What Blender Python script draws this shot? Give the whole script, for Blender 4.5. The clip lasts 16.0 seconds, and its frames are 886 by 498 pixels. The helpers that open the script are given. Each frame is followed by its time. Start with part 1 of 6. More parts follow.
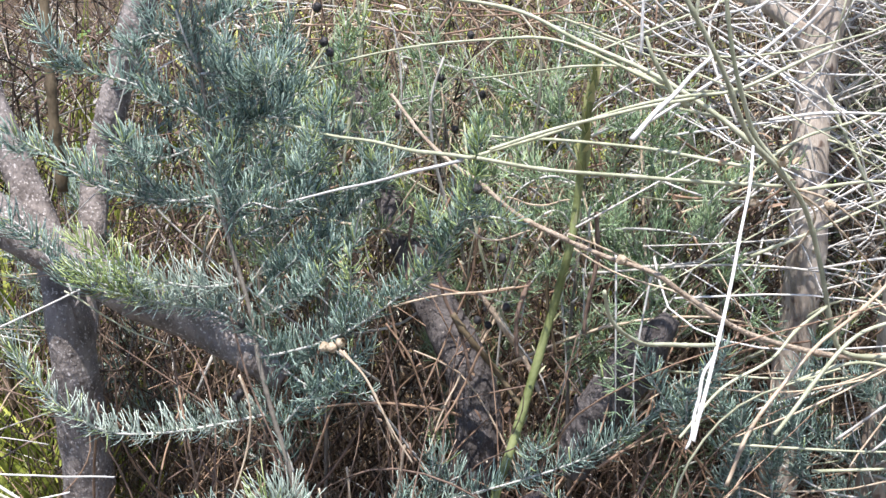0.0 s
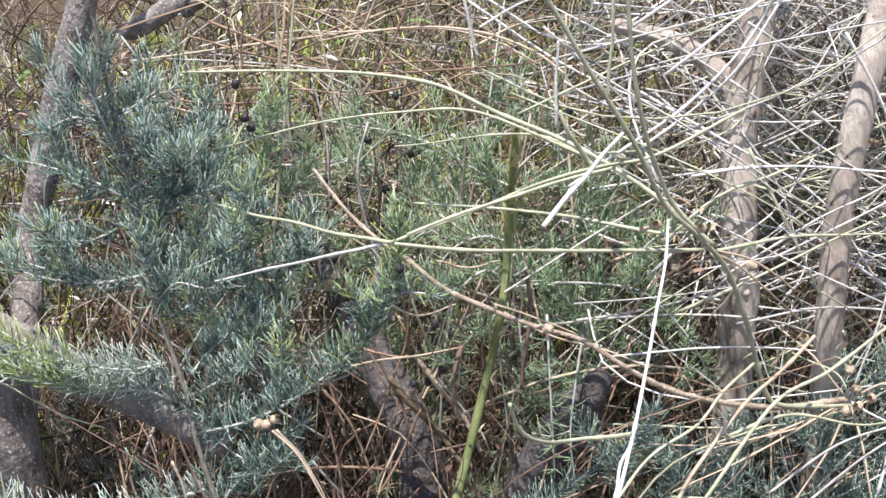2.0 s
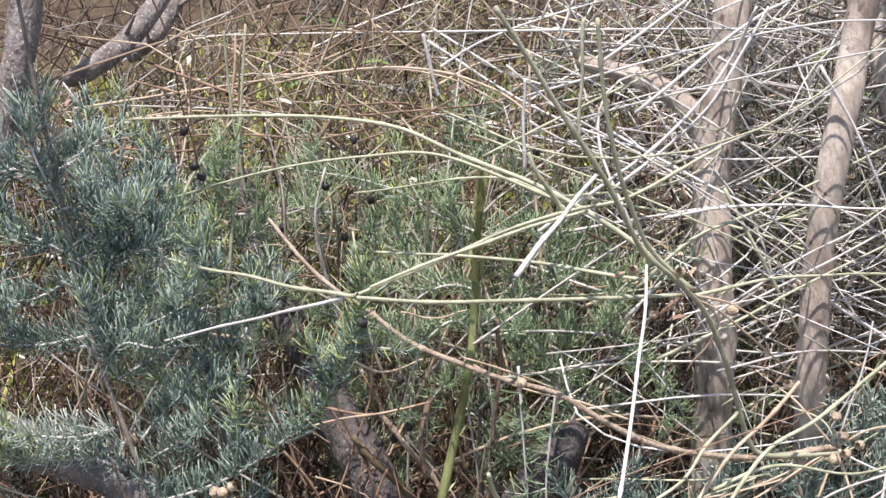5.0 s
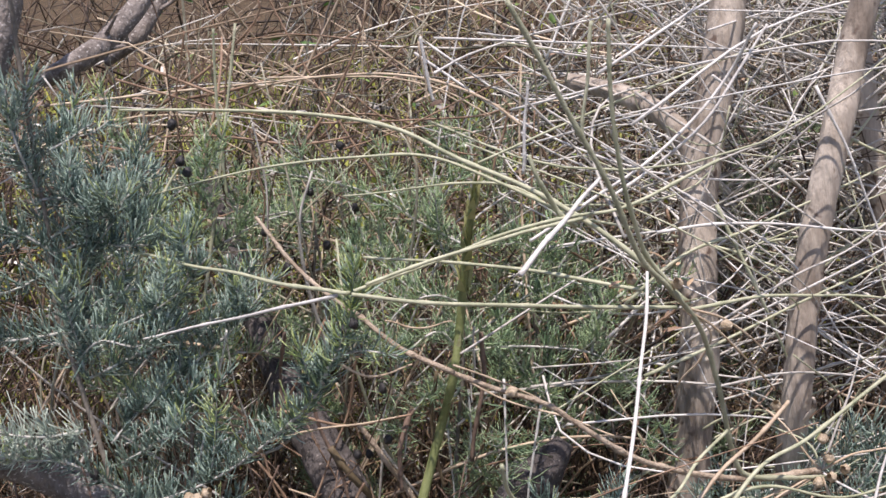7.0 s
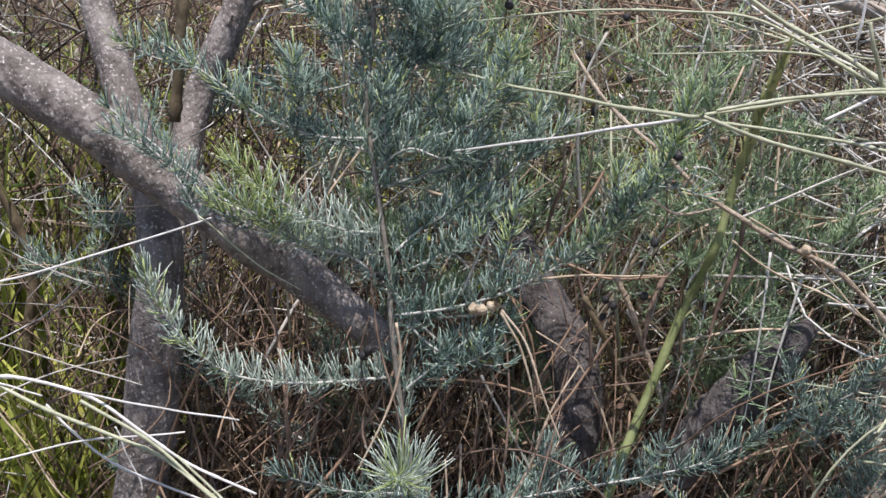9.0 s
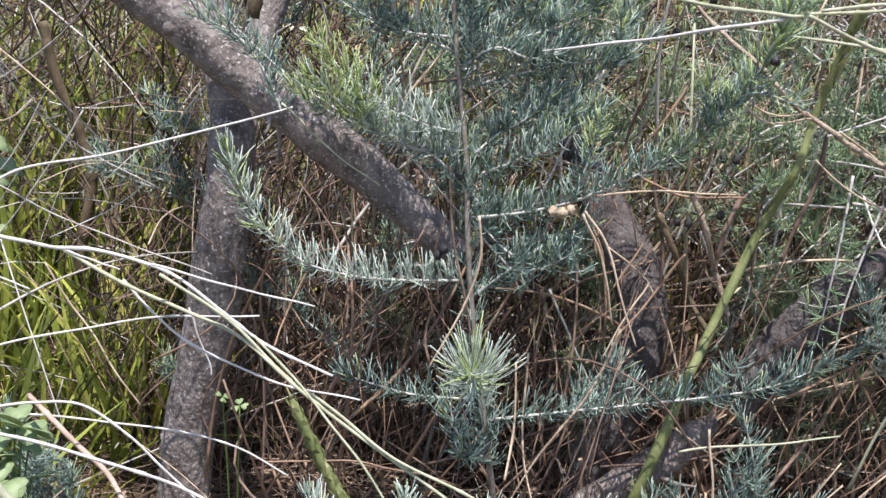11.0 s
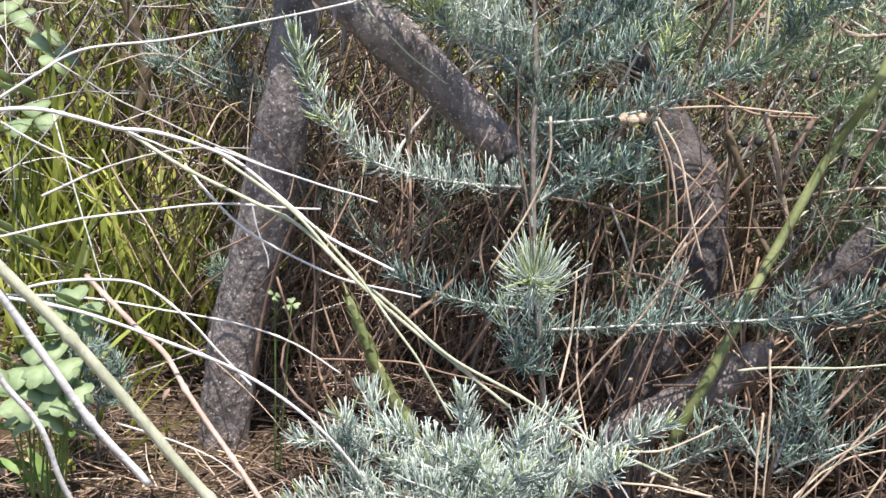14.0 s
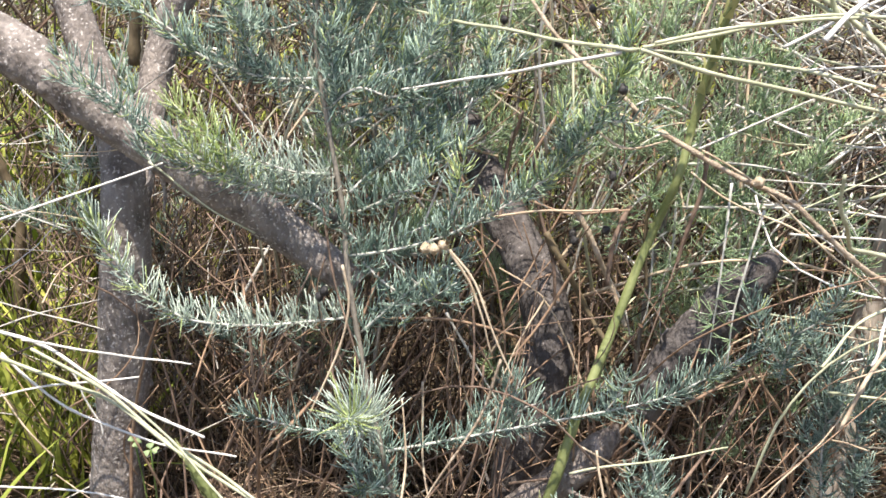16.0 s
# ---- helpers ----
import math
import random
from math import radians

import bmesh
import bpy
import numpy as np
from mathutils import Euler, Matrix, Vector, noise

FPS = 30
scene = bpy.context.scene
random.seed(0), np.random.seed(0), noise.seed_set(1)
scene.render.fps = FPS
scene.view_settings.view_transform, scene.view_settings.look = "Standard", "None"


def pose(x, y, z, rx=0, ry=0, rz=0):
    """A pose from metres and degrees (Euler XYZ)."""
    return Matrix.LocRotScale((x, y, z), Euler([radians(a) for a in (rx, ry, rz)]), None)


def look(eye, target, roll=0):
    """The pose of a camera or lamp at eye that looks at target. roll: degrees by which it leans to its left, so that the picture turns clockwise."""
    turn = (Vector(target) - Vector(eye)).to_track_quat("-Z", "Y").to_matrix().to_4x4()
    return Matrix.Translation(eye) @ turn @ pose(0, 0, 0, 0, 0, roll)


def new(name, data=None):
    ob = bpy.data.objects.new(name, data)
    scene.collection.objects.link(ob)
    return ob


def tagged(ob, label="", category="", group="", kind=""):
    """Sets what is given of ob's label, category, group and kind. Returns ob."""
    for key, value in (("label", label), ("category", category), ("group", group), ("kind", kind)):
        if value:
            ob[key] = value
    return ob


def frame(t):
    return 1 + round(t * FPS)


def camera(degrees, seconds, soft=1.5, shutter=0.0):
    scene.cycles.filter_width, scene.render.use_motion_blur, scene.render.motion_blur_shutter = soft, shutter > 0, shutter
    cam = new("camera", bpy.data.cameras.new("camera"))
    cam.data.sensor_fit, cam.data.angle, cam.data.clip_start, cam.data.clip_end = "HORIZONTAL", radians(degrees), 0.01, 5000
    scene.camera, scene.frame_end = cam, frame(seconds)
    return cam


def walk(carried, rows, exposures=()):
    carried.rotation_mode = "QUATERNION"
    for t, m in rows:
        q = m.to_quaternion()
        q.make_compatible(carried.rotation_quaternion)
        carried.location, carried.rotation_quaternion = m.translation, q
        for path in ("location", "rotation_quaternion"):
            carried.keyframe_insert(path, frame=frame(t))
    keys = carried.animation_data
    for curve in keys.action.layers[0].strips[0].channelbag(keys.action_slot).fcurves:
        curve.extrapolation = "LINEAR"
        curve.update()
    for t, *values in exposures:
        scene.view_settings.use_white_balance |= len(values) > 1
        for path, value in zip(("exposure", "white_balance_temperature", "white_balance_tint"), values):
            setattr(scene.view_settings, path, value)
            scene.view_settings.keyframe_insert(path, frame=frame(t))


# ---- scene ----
cam = camera(41.2, 16.0, soft=1.5, shutter=0.15)
PATH = [
    (0, (0.1, -0.024, 0.764), (-0.152, 1.857, 0.132), -8.1),
    (0.5, (0.106, -0.02, 0.787), (-0.161, 1.859, 0.155), -8.4),
    (1, (0.115, -0.014, 0.813), (-0.15, 1.865, 0.179), -8.8),
    (1.5, (0.129, -0.009, 0.811), (-0.11, 1.867, 0.159), -9.9),
    (2, (0.141, -0.002, 0.817), (-0.074, 1.872, 0.152), -10.4),
    (2.5, (0.151, 0.002, 0.824), (-0.039, 1.874, 0.148), -10.6),
    (3, (0.152, 0.005, 0.818), (-0.029, 1.875, 0.131), -10.7),
    (3.5, (0.155, 0.007, 0.817), (-0.025, 1.876, 0.127), -10.7),
    (4, (0.156, 0.008, 0.816), (-0.026, 1.88, 0.136), -10.6),
    (4.5, (0.145, 0.015, 0.822), (-0.023, 1.889, 0.143), -10.9),
    (4.7, (0.139, 0.034, 0.818), (-0.016, 1.917, 0.164), -11.0),
    (6.8, (0.111, 0.053, 0.783), (0.089, 1.976, 0.232), -8.6),
    (7, (0.098, 0.048, 0.785), (0.07, 1.97, 0.23), -8.0),
    (7.5, (0.039, 0.026, 0.779), (0.02, 1.952, 0.238), -5.7),
    (8, (0.004, 0.019, 0.778), (-0.052, 1.929, 0.187), -3.8),
    (8.5, (-0.057, -0.003, 0.728), (-0.101, 1.92, 0.18), -1.1),
    (9, (-0.096, -0.015, 0.698), (-0.147, 1.909, 0.154), 0.7),
    (9.5, (-0.112, -0.023, 0.68), (-0.181, 1.894, 0.113), 2.1),
    (9.7, (-0.122, -0.027, 0.663), (-0.183, 1.894, 0.111), 2.6),
    (11.8, (-0.137, -0.024, 0.639), (-0.225, 1.885, 0.049), 4.0),
    (12, (-0.133, -0.025, 0.641), (-0.225, 1.883, 0.046), 4.0),
    (12.5, (-0.137, -0.023, 0.636), (-0.23, 1.878, 0.02), 4.4),
    (13, (-0.148, -0.023, 0.624), (-0.254, 1.874, 0.001), 5.3),
    (13.5, (-0.155, -0.022, 0.616), (-0.261, 1.873, -0.014), 6.0),
    (14, (-0.157, -0.021, 0.608), (-0.27, 1.862, -0.057), 6.1),
    (14.5, (-0.148, -0.022, 0.599), (-0.261, 1.862, -0.063), 5.6),
    (15, (-0.129, -0.017, 0.614), (-0.231, 1.868, -0.047), 4.4),
    (15.5, (-0.083, -0.012, 0.653), (-0.2, 1.879, 0.011), 1.8),
    (16, (-0.034, -0.005, 0.706), (-0.16, 1.877, 0.04), -1.3),
]
EXPOSURES = [(0.0, 0.71, 6130, 16), (3.0, 0.50, 6300, 18), (4.5, 0.47, 6400, 19), (7.0, 0.08, 6480, 22), (8.0, -0.04, 6480, 20), (9.0, 0.10, 6200, 17), (12.0, 0.57, 6230, 18), (14.0, 0.64, 6330, 17), (15.0, 0.71, 6460, 15), (16.0, 0.92, 6800, 13)]
walk(cam, [(t, look(eye, target, roll)) for t, eye, target, roll in PATH], EXPOSURES)

# ---- light ----
world = bpy.data.worlds.new("sky")
scene.world = world
world.use_nodes = True
wn = world.node_tree.nodes
sky = wn.new("ShaderNodeTexSky")
sky.sky_type, sky.sun_disc = "NISHITA", False
SUN_FROM = Vector((0.04, -0.25, 1.0)).normalized()
sky.sun_elevation = math.asin(SUN_FROM.z)
sky.sun_rotation = math.atan2(SUN_FROM.x, SUN_FROM.y)
wn["Background"].inputs["Strength"].default_value = 0.125
world.node_tree.links.new(sky.outputs[0], wn["Background"].inputs["Color"])
sun = new("sun", bpy.data.lights.new("sun", "SUN"))
sun.data.energy, sun.data.angle, sun.data.color = 5.0, radians(0.6), (1.0, 0.95, 0.86)
sun.matrix_world = look(SUN_FROM * 20, (0, 0, 0))


# ---- materials ----
def mat(name, dark, light, rough=0.6, translucent=0.0, scale=60.0, island=0.35, bump=0.0, bump_scale=300.0, stretch=(1, 1, 1), speck=None, gloss=0.4, hue=0.0, relief=0.002):
    """A surface of two colours in noise, with variation from piece to piece, some light let through, fine relief and specks."""
    m = bpy.data.materials.new(name)
    m.use_nodes = True
    nt = m.node_tree
    n, l = nt.nodes, nt.links
    bsdf = n["Principled BSDF"]
    bsdf.inputs["Roughness"].default_value = rough
    bsdf.inputs["Specular IOR Level"].default_value = gloss
    tc, mp = n.new("ShaderNodeTexCoord"), n.new("ShaderNodeMapping")
    mp.inputs["Scale"].default_value = stretch
    l.new(tc.outputs["Object"], mp.inputs["Vector"])
    tex = n.new("ShaderNodeTexNoise")
    tex.inputs["Scale"].default_value, tex.inputs["Detail"].default_value, tex.inputs["Roughness"].default_value = scale, 5, 0.65
    l.new(mp.outputs[0], tex.inputs["Vector"])
    ramp = n.new("ShaderNodeValToRGB")
    ramp.color_ramp.elements[0].position, ramp.color_ramp.elements[1].position = 0.33, 0.68
    ramp.color_ramp.elements[0].color, ramp.color_ramp.elements[1].color = (*dark, 1), (*light, 1)
    geo = n.new("ShaderNodeNewGeometry")
    add = n.new("ShaderNodeMath")
    add.operation = "MULTIPLY_ADD"
    add.inputs[1].default_value, add.inputs[2].default_value = island, -island / 2
    l.new(geo.outputs["Random Per Island"], add.inputs[0])
    add2 = n.new("ShaderNodeMath")
    l.new(add.outputs[0], add2.inputs[0]), l.new(tex.outputs["Fac"], add2.inputs[1])
    l.new(add2.outputs[0], ramp.inputs["Fac"])
    colour = ramp.outputs["Color"]
    hsv = n.new("ShaderNodeHueSaturation")
    mr = n.new("ShaderNodeMapRange")
    mr.inputs["To Min"].default_value, mr.inputs["To Max"].default_value = 1 - island * 0.6, 1 + island * 0.6
    l.new(geo.outputs["Random Per Island"], mr.inputs["Value"])
    l.new(mr.outputs[0], hsv.inputs["Value"])
    if hue:
        mh = n.new("ShaderNodeMapRange")
        mh.inputs["To Min"].default_value, mh.inputs["To Max"].default_value = 0.5 - hue, 0.5 + hue
        wh = n.new("ShaderNodeTexWhiteNoise")
        wh.noise_dimensions = "1D"
        l.new(geo.outputs["Random Per Island"], wh.inputs["W"])
        l.new(wh.outputs["Value"], mh.inputs["Value"])
        l.new(mh.outputs[0], hsv.inputs["Hue"])
    l.new(colour, hsv.inputs["Color"])
    colour = hsv.outputs["Color"]
    if speck:
        sc, size, cover = speck
        t2 = n.new("ShaderNodeTexNoise")
        t2.inputs["Scale"].default_value, t2.inputs["Detail"].default_value = size, 2
        l.new(tc.outputs["Object"], t2.inputs["Vector"])
        r2 = n.new("ShaderNodeMapRange")
        r2.inputs["From Min"].default_value, r2.inputs["From Max"].default_value = cover, cover + 0.08
        l.new(t2.outputs["Fac"], r2.inputs["Value"])
        mix = n.new("ShaderNodeMix")
        mix.data_type = "RGBA"
        l.new(r2.outputs[0], mix.inputs["Factor"])
        l.new(colour, mix.inputs["A"])
        mix.inputs["B"].default_value = (*sc, 1)
        colour = mix.outputs["Result"]
    l.new(colour, bsdf.inputs["Base Color"])
    if bump:
        t3 = n.new("ShaderNodeTexNoise")
        t3.inputs["Scale"].default_value, t3.inputs["Detail"].default_value = bump_scale, 6
        l.new(mp.outputs[0], t3.inputs["Vector"])
        b = n.new("ShaderNodeBump")
        b.inputs["Strength"].default_value, b.inputs["Distance"].default_value = bump, relief
        l.new(t3.outputs["Fac"], b.inputs["Height"])
        l.new(b.outputs[0], bsdf.inputs["Normal"])
    if translucent:
        tr = n.new("ShaderNodeBsdfTranslucent")
        l.new(colour, tr.inputs["Color"])
        mx = n.new("ShaderNodeMixShader")
        mx.inputs[0].default_value = translucent
        l.new(bsdf.outputs[0], mx.inputs[1]), l.new(tr.outputs[0], mx.inputs[2])
        l.new(mx.outputs[0], n["Material Output"].inputs["Surface"])
    return m


NEEDLE = mat("needle_blue_green", (0.135, 0.222, 0.184), (0.375, 0.485, 0.408), 0.32, 0.22, 40, 0.5, gloss=0.7, hue=0.015)
YOUNG = mat("needle_young", (0.34, 0.45, 0.15), (0.64, 0.72, 0.36), 0.42, 0.32, 40, 0.4, gloss=0.55, hue=0.01)
NEEDLE_GREEN = mat("needle_green", (0.195, 0.32, 0.175), (0.46, 0.585, 0.35), 0.34, 0.28, 40, 0.45, gloss=0.65, hue=0.015)
NEEDLE_SILVER = mat("needle_silvery", (0.36, 0.455, 0.385), (0.66, 0.735, 0.64), 0.32, 0.22, 40, 0.45, gloss=0.7, hue=0.015)
STEM = mat("grey_brown_stem", (0.12, 0.105, 0.085), (0.27, 0.24, 0.20), 0.65, 0, 120, 0.2, 0.4, 500)
SILVER = mat("silvery_twig", (0.36, 0.36, 0.33), (0.62, 0.60, 0.55), 0.55, 0, 150, 0.3, 0.3, 500)
PALE = mat("pale_green_stalk", (0.29, 0.31, 0.19), (0.55, 0.55, 0.39), 0.5, 0, 90, 0.35, 0.35, 700, (1, 1, 0.3))
OLIVE = mat("olive_stalk", (0.27, 0.28, 0.18), (0.47, 0.47, 0.33), 0.5, 0, 60, 0.2, 0.35, 600)
OLIVE_STRAW = mat("olive_straw", (0.19, 0.185, 0.12), (0.46, 0.44, 0.33), 0.6, 0.05, 60, 0.6, 0.3, 600, hue=0.015)
WHITE = mat("bleached_stalk", (0.50, 0.48, 0.445), (0.78, 0.76, 0.715), 0.55, 0, 90, 0.25, 0.3, 600)
TAN = mat("tan_straw", (0.33, 0.25, 0.16), (0.64, 0.53, 0.38), 0.6, 0.05, 60, 0.6, 0.3, 600, hue=0.012)
# RUST and DEAD are lowered to carry the shade under the bush
RUST = mat("rusty_straw", (0.14, 0.088, 0.054), (0.37, 0.26, 0.168), 0.65, 0.05, 60, 0.6, 0.3, 600, hue=0.012)
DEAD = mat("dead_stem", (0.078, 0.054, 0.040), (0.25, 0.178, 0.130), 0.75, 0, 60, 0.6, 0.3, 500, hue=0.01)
GREY_STRAW = mat("grey_straw", (0.29, 0.27, 0.24), (0.64, 0.61, 0.55), 0.6, 0.05, 60, 0.6, 0.3, 600)
BROWN = mat("brown_stick", (0.24, 0.175, 0.12), (0.53, 0.435, 0.33), 0.6, 0, 110, 0.2, 0.8, 500, (1, 1, 0.6), relief=0.003)
PINKISH = mat("pinkish_dry_stick", (0.32, 0.22, 0.165), (0.58, 0.44, 0.35), 0.55, 0, 80, 0.2, 0.5, 500, (1, 1, 0.6))
# in the thicket masses this dark tone stands in for shaded gaps
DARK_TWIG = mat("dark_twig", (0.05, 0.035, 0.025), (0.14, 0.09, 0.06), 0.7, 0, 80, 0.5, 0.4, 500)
BARK = mat("grey_bark", (0.130, 0.111, 0.099), (0.370, 0.327, 0.297), 0.85, 0, 60, 0.1, 0.9, 260, (1, 1, 0.6), ((0.56, 0.52, 0.49), 420, 0.60), 0.2, relief=0.004)
BARK_PALE = mat("pale_bark", (0.26, 0.213, 0.170), (0.70, 0.62, 0.525), 0.8, 0, 42, 0.1, 1.0, 170, (1, 1, 0.22), ((0.16, 0.115, 0.09), 90, 0.63), 0.25, relief=0.004)
BROWN_STEM = mat("brown_stem", (0.075, 0.055, 0.03), (0.19, 0.145, 0.085), 0.65, 0, 70, 0.2, 0.6, 400, (1, 1, 0.4))
LOG_BARK = mat("log_bark", (0.125, 0.103, 0.092), (0.37, 0.315, 0.28), 0.9, 0, 58, 0.1, 1.0, 220, (1, 1, 0.5), ((0.40, 0.36, 0.33), 320, 0.66), 0.2, relief=0.006)
# darker than BARK: the shade over trunk and stump is in this colour
SHADED_BARK = mat("shaded_bark", (0.066, 0.058, 0.055), (0.180, 0.162, 0.156), 0.9, 0, 55, 0.1, 1.0, 190, (1, 1, 0.5), ((0.36, 0.32, 0.30), 300, 0.66), 0.15, relief=0.008)
SPEAR = mat("spear_green", (0.145, 0.175, 0.062), (0.265, 0.295, 0.125), 0.42, 0.05, 50, 0.2, 0.3, 400)
BRACT = mat("bract", (0.33, 0.35, 0.16), (0.55, 0.54, 0.32), 0.5, 0.2, 90, 0.3)
BUD = mat("spear_bud", (0.33, 0.35, 0.14), (0.54, 0.54, 0.27), 0.45, 0.15, 90, 0.3)
BERRY = mat("black_berry", (0.008, 0.008, 0.009), (0.03, 0.028, 0.028), 0.5, 0, 90, 0.2, 0.8, 300, gloss=0.4)
POD = mat("dry_pod", (0.36, 0.27, 0.17), (0.64, 0.53, 0.39), 0.65, 0.1, 260, 0.3, 0.8, 600)
GRASS = mat("grass_blade", (0.15, 0.19, 0.025), (0.50, 0.53, 0.12), 0.45, 0.45, 30, 0.6, gloss=0.35, hue=0.018)
CLOVER = mat("clover_leaf", (0.36, 0.48, 0.24), (0.56, 0.67, 0.38), 0.5, 0.4, 60, 0.3, 0.4, 300)
BROAD = mat("broad_leaf", (0.10, 0.20, 0.05), (0.24, 0.36, 0.11), 0.5, 0.35, 60, 0.4, 0.3, 200, hue=0.015)
SOIL = mat("leaf_litter_soil", (0.035, 0.025, 0.016), (0.13, 0.095, 0.06), 0.95, 0, 14, 0.0, 1.0, 90, speck=((0.28, 0.2, 0.11), 260, 0.6), gloss=0.1)


# ---- geometry ----
rng = np.random.default_rng(11)


def unit(v):
    return v / np.maximum(np.linalg.norm(v, axis=-1, keepdims=True), 1e-9)


def curve_through(points, n):
    """n points on a smooth curve through the given ones, evenly along its length."""
    p = np.array(points, float)
    if len(p) == 2:
        return p[0] + np.linspace(0, 1, n)[:, None] * (p[1] - p[0])
    q = np.vstack([2 * p[0] - p[1], p, 2 * p[-1] - p[-2]])
    out = []
    for i in range(1, len(q) - 2):
        t = np.linspace(0, 1, 16, endpoint=False)[:, None]
        a, b, c, d = q[i - 1], q[i], q[i + 1], q[i + 2]
        out.append(0.5 * (2 * b + (c - a) * t + (2 * a - 5 * b + 4 * c - d) * t ** 2 + (3 * b - a - 3 * c + d) * t ** 3))
    out = np.vstack(out + [p[-1:]])
    s = np.concatenate([[0], np.cumsum(np.linalg.norm(np.diff(out, axis=0), axis=1))])
    w = np.linspace(0, s[-1], n)
    return np.stack([np.interp(w, s, out[:, k]) for k in range(3)], 1)


def axes(c):
    """Tangent and two cross directions along a curve, without twist."""
    t = unit(np.gradient(c, axis=0))
    u = np.cross(t[0], (0, 0, 1) if abs(t[0][2]) < 0.9 else (1, 0, 0))
    us = []
    for k in t:
        u = unit(u - k * (u @ k))
        us.append(u)
    us = np.array(us)
    return t, us, np.cross(t, us)


class Shape:
    """Vertices, faces and the slot of each face, gathered piece by piece."""

    def __init__(self):
        self.v, self.f, self.s, self.count = [], [], [], 0

    def add(self, verts, faces, slot=0):
        verts, faces = np.asarray(verts, float).reshape(-1, 3), np.asarray(faces)
        self.v.append(verts)
        self.f.append(faces + self.count)
        self.s.append(np.full(len(faces), slot) if np.isscalar(slot) else np.asarray(slot))
        self.count += len(verts)
        return self

    def mesh(self, name, materials, smooth=True):
        me = bpy.data.meshes.new(name)
        v = np.vstack(self.v)
        sizes = np.concatenate([np.full(len(f), f.shape[1]) for f in self.f])
        loops = np.concatenate([f.ravel() for f in self.f])
        me.vertices.add(len(v))
        me.vertices.foreach_set("co", v.astype(np.float32).ravel())
        me.loops.add(len(loops))
        me.loops.foreach_set("vertex_index", loops.astype(np.int32))
        me.polygons.add(len(sizes))
        me.polygons.foreach_set("loop_start", np.concatenate([[0], np.cumsum(sizes)[:-1]]).astype(np.int32))
        me.polygons.foreach_set("material_index", np.concatenate(self.s).astype(np.int32))
        me.polygons.foreach_set("use_smooth", np.full(len(sizes), smooth))
        for m in materials:
            me.materials.append(m)
        me.update(calc_edges=True)
        me.validate()
        return me


def part(name, shape, materials, parent=None, label="", smooth=True):
    ob = new(name, shape.mesh(name, materials if isinstance(materials, (list, tuple)) else [materials], smooth))
    ob.parent = parent
    return tagged(ob, label)


def tube(shape, c, radii, sides=8, slot=0, rough=0.0):
    """A round stem along the curve c, closed at both ends."""
    n = len(c)
    t, u, w = axes(c)
    a = np.arange(sides) * 2 * math.pi / sides
    r = np.broadcast_to(np.asarray(radii, float), n)[:, None, None]
    if rough:
        r = r * (1 + rough * rng.standard_normal((n, sides, 1)))
    ring = c[:, None] + r * (u[:, None] * np.cos(a)[None, :, None] + w[:, None] * np.sin(a)[None, :, None])
    i, j = np.meshgrid(np.arange(n - 1), np.arange(sides), indexing="ij")
    k = (j + 1) % sides
    quads = np.stack([i * sides + j, i * sides + k, (i + 1) * sides + k, (i + 1) * sides + j], -1).reshape(-1, 4)
    base = shape.count
    shape.add(ring.reshape(-1, 3), quads, slot)
    caps = np.array([np.arange(sides)[::-1], (n - 1) * sides + np.arange(sides)]) + base
    shape.f.append(caps)
    shape.s.append(np.full(2, slot))
    return shape


def fibres(shape, base, way, length, radius, bend, slot=0, segs=3, sides=3, end=0.35):
    """Many thin curved rods at once: from base along way, bending by the vector bend."""
    n = len(base)
    way = unit(way)
    side = np.cross(way, rng.standard_normal((n, 3)))
    u = unit(side)
    w = np.cross(way, u)
    s = np.linspace(0, 1, segs + 1)
    c = base[:, None] + length[:, None, None] * (way[:, None] * s[None, :, None] + bend[:, None] * (s ** 2)[None, :, None])
    r = radius[:, None] * (1 - (1 - end) * s[None] ** 1.5)
    a = np.arange(sides) * 2 * math.pi / sides
    ring = c[:, :, None] + r[:, :, None, None] * (u[:, None, None] * np.cos(a)[None, None, :, None] + w[:, None, None] * np.sin(a)[None, None, :, None])
    per = (segs + 1) * sides
    i, j = np.meshgrid(np.arange(segs), np.arange(sides), indexing="ij")
    k = (j + 1) % sides
    quads = np.stack([i * sides + j, i * sides + k, (i + 1) * sides + k, (i + 1) * sides + j], -1).reshape(-1, 4)
    faces = (np.arange(n)[:, None, None] * per + quads[None]).reshape(-1, 4)
    slots = np.repeat(np.broadcast_to(slot, n), len(quads))
    start = shape.count
    shape.add(ring.reshape(-1, 3), faces, slots)
    if sides == 3:
        tips = start + np.arange(n)[:, None] * per + segs * sides + np.arange(3)[None]
        shape.f.append(tips)
        shape.s.append(np.array(np.broadcast_to(slot, n)))
    return shape


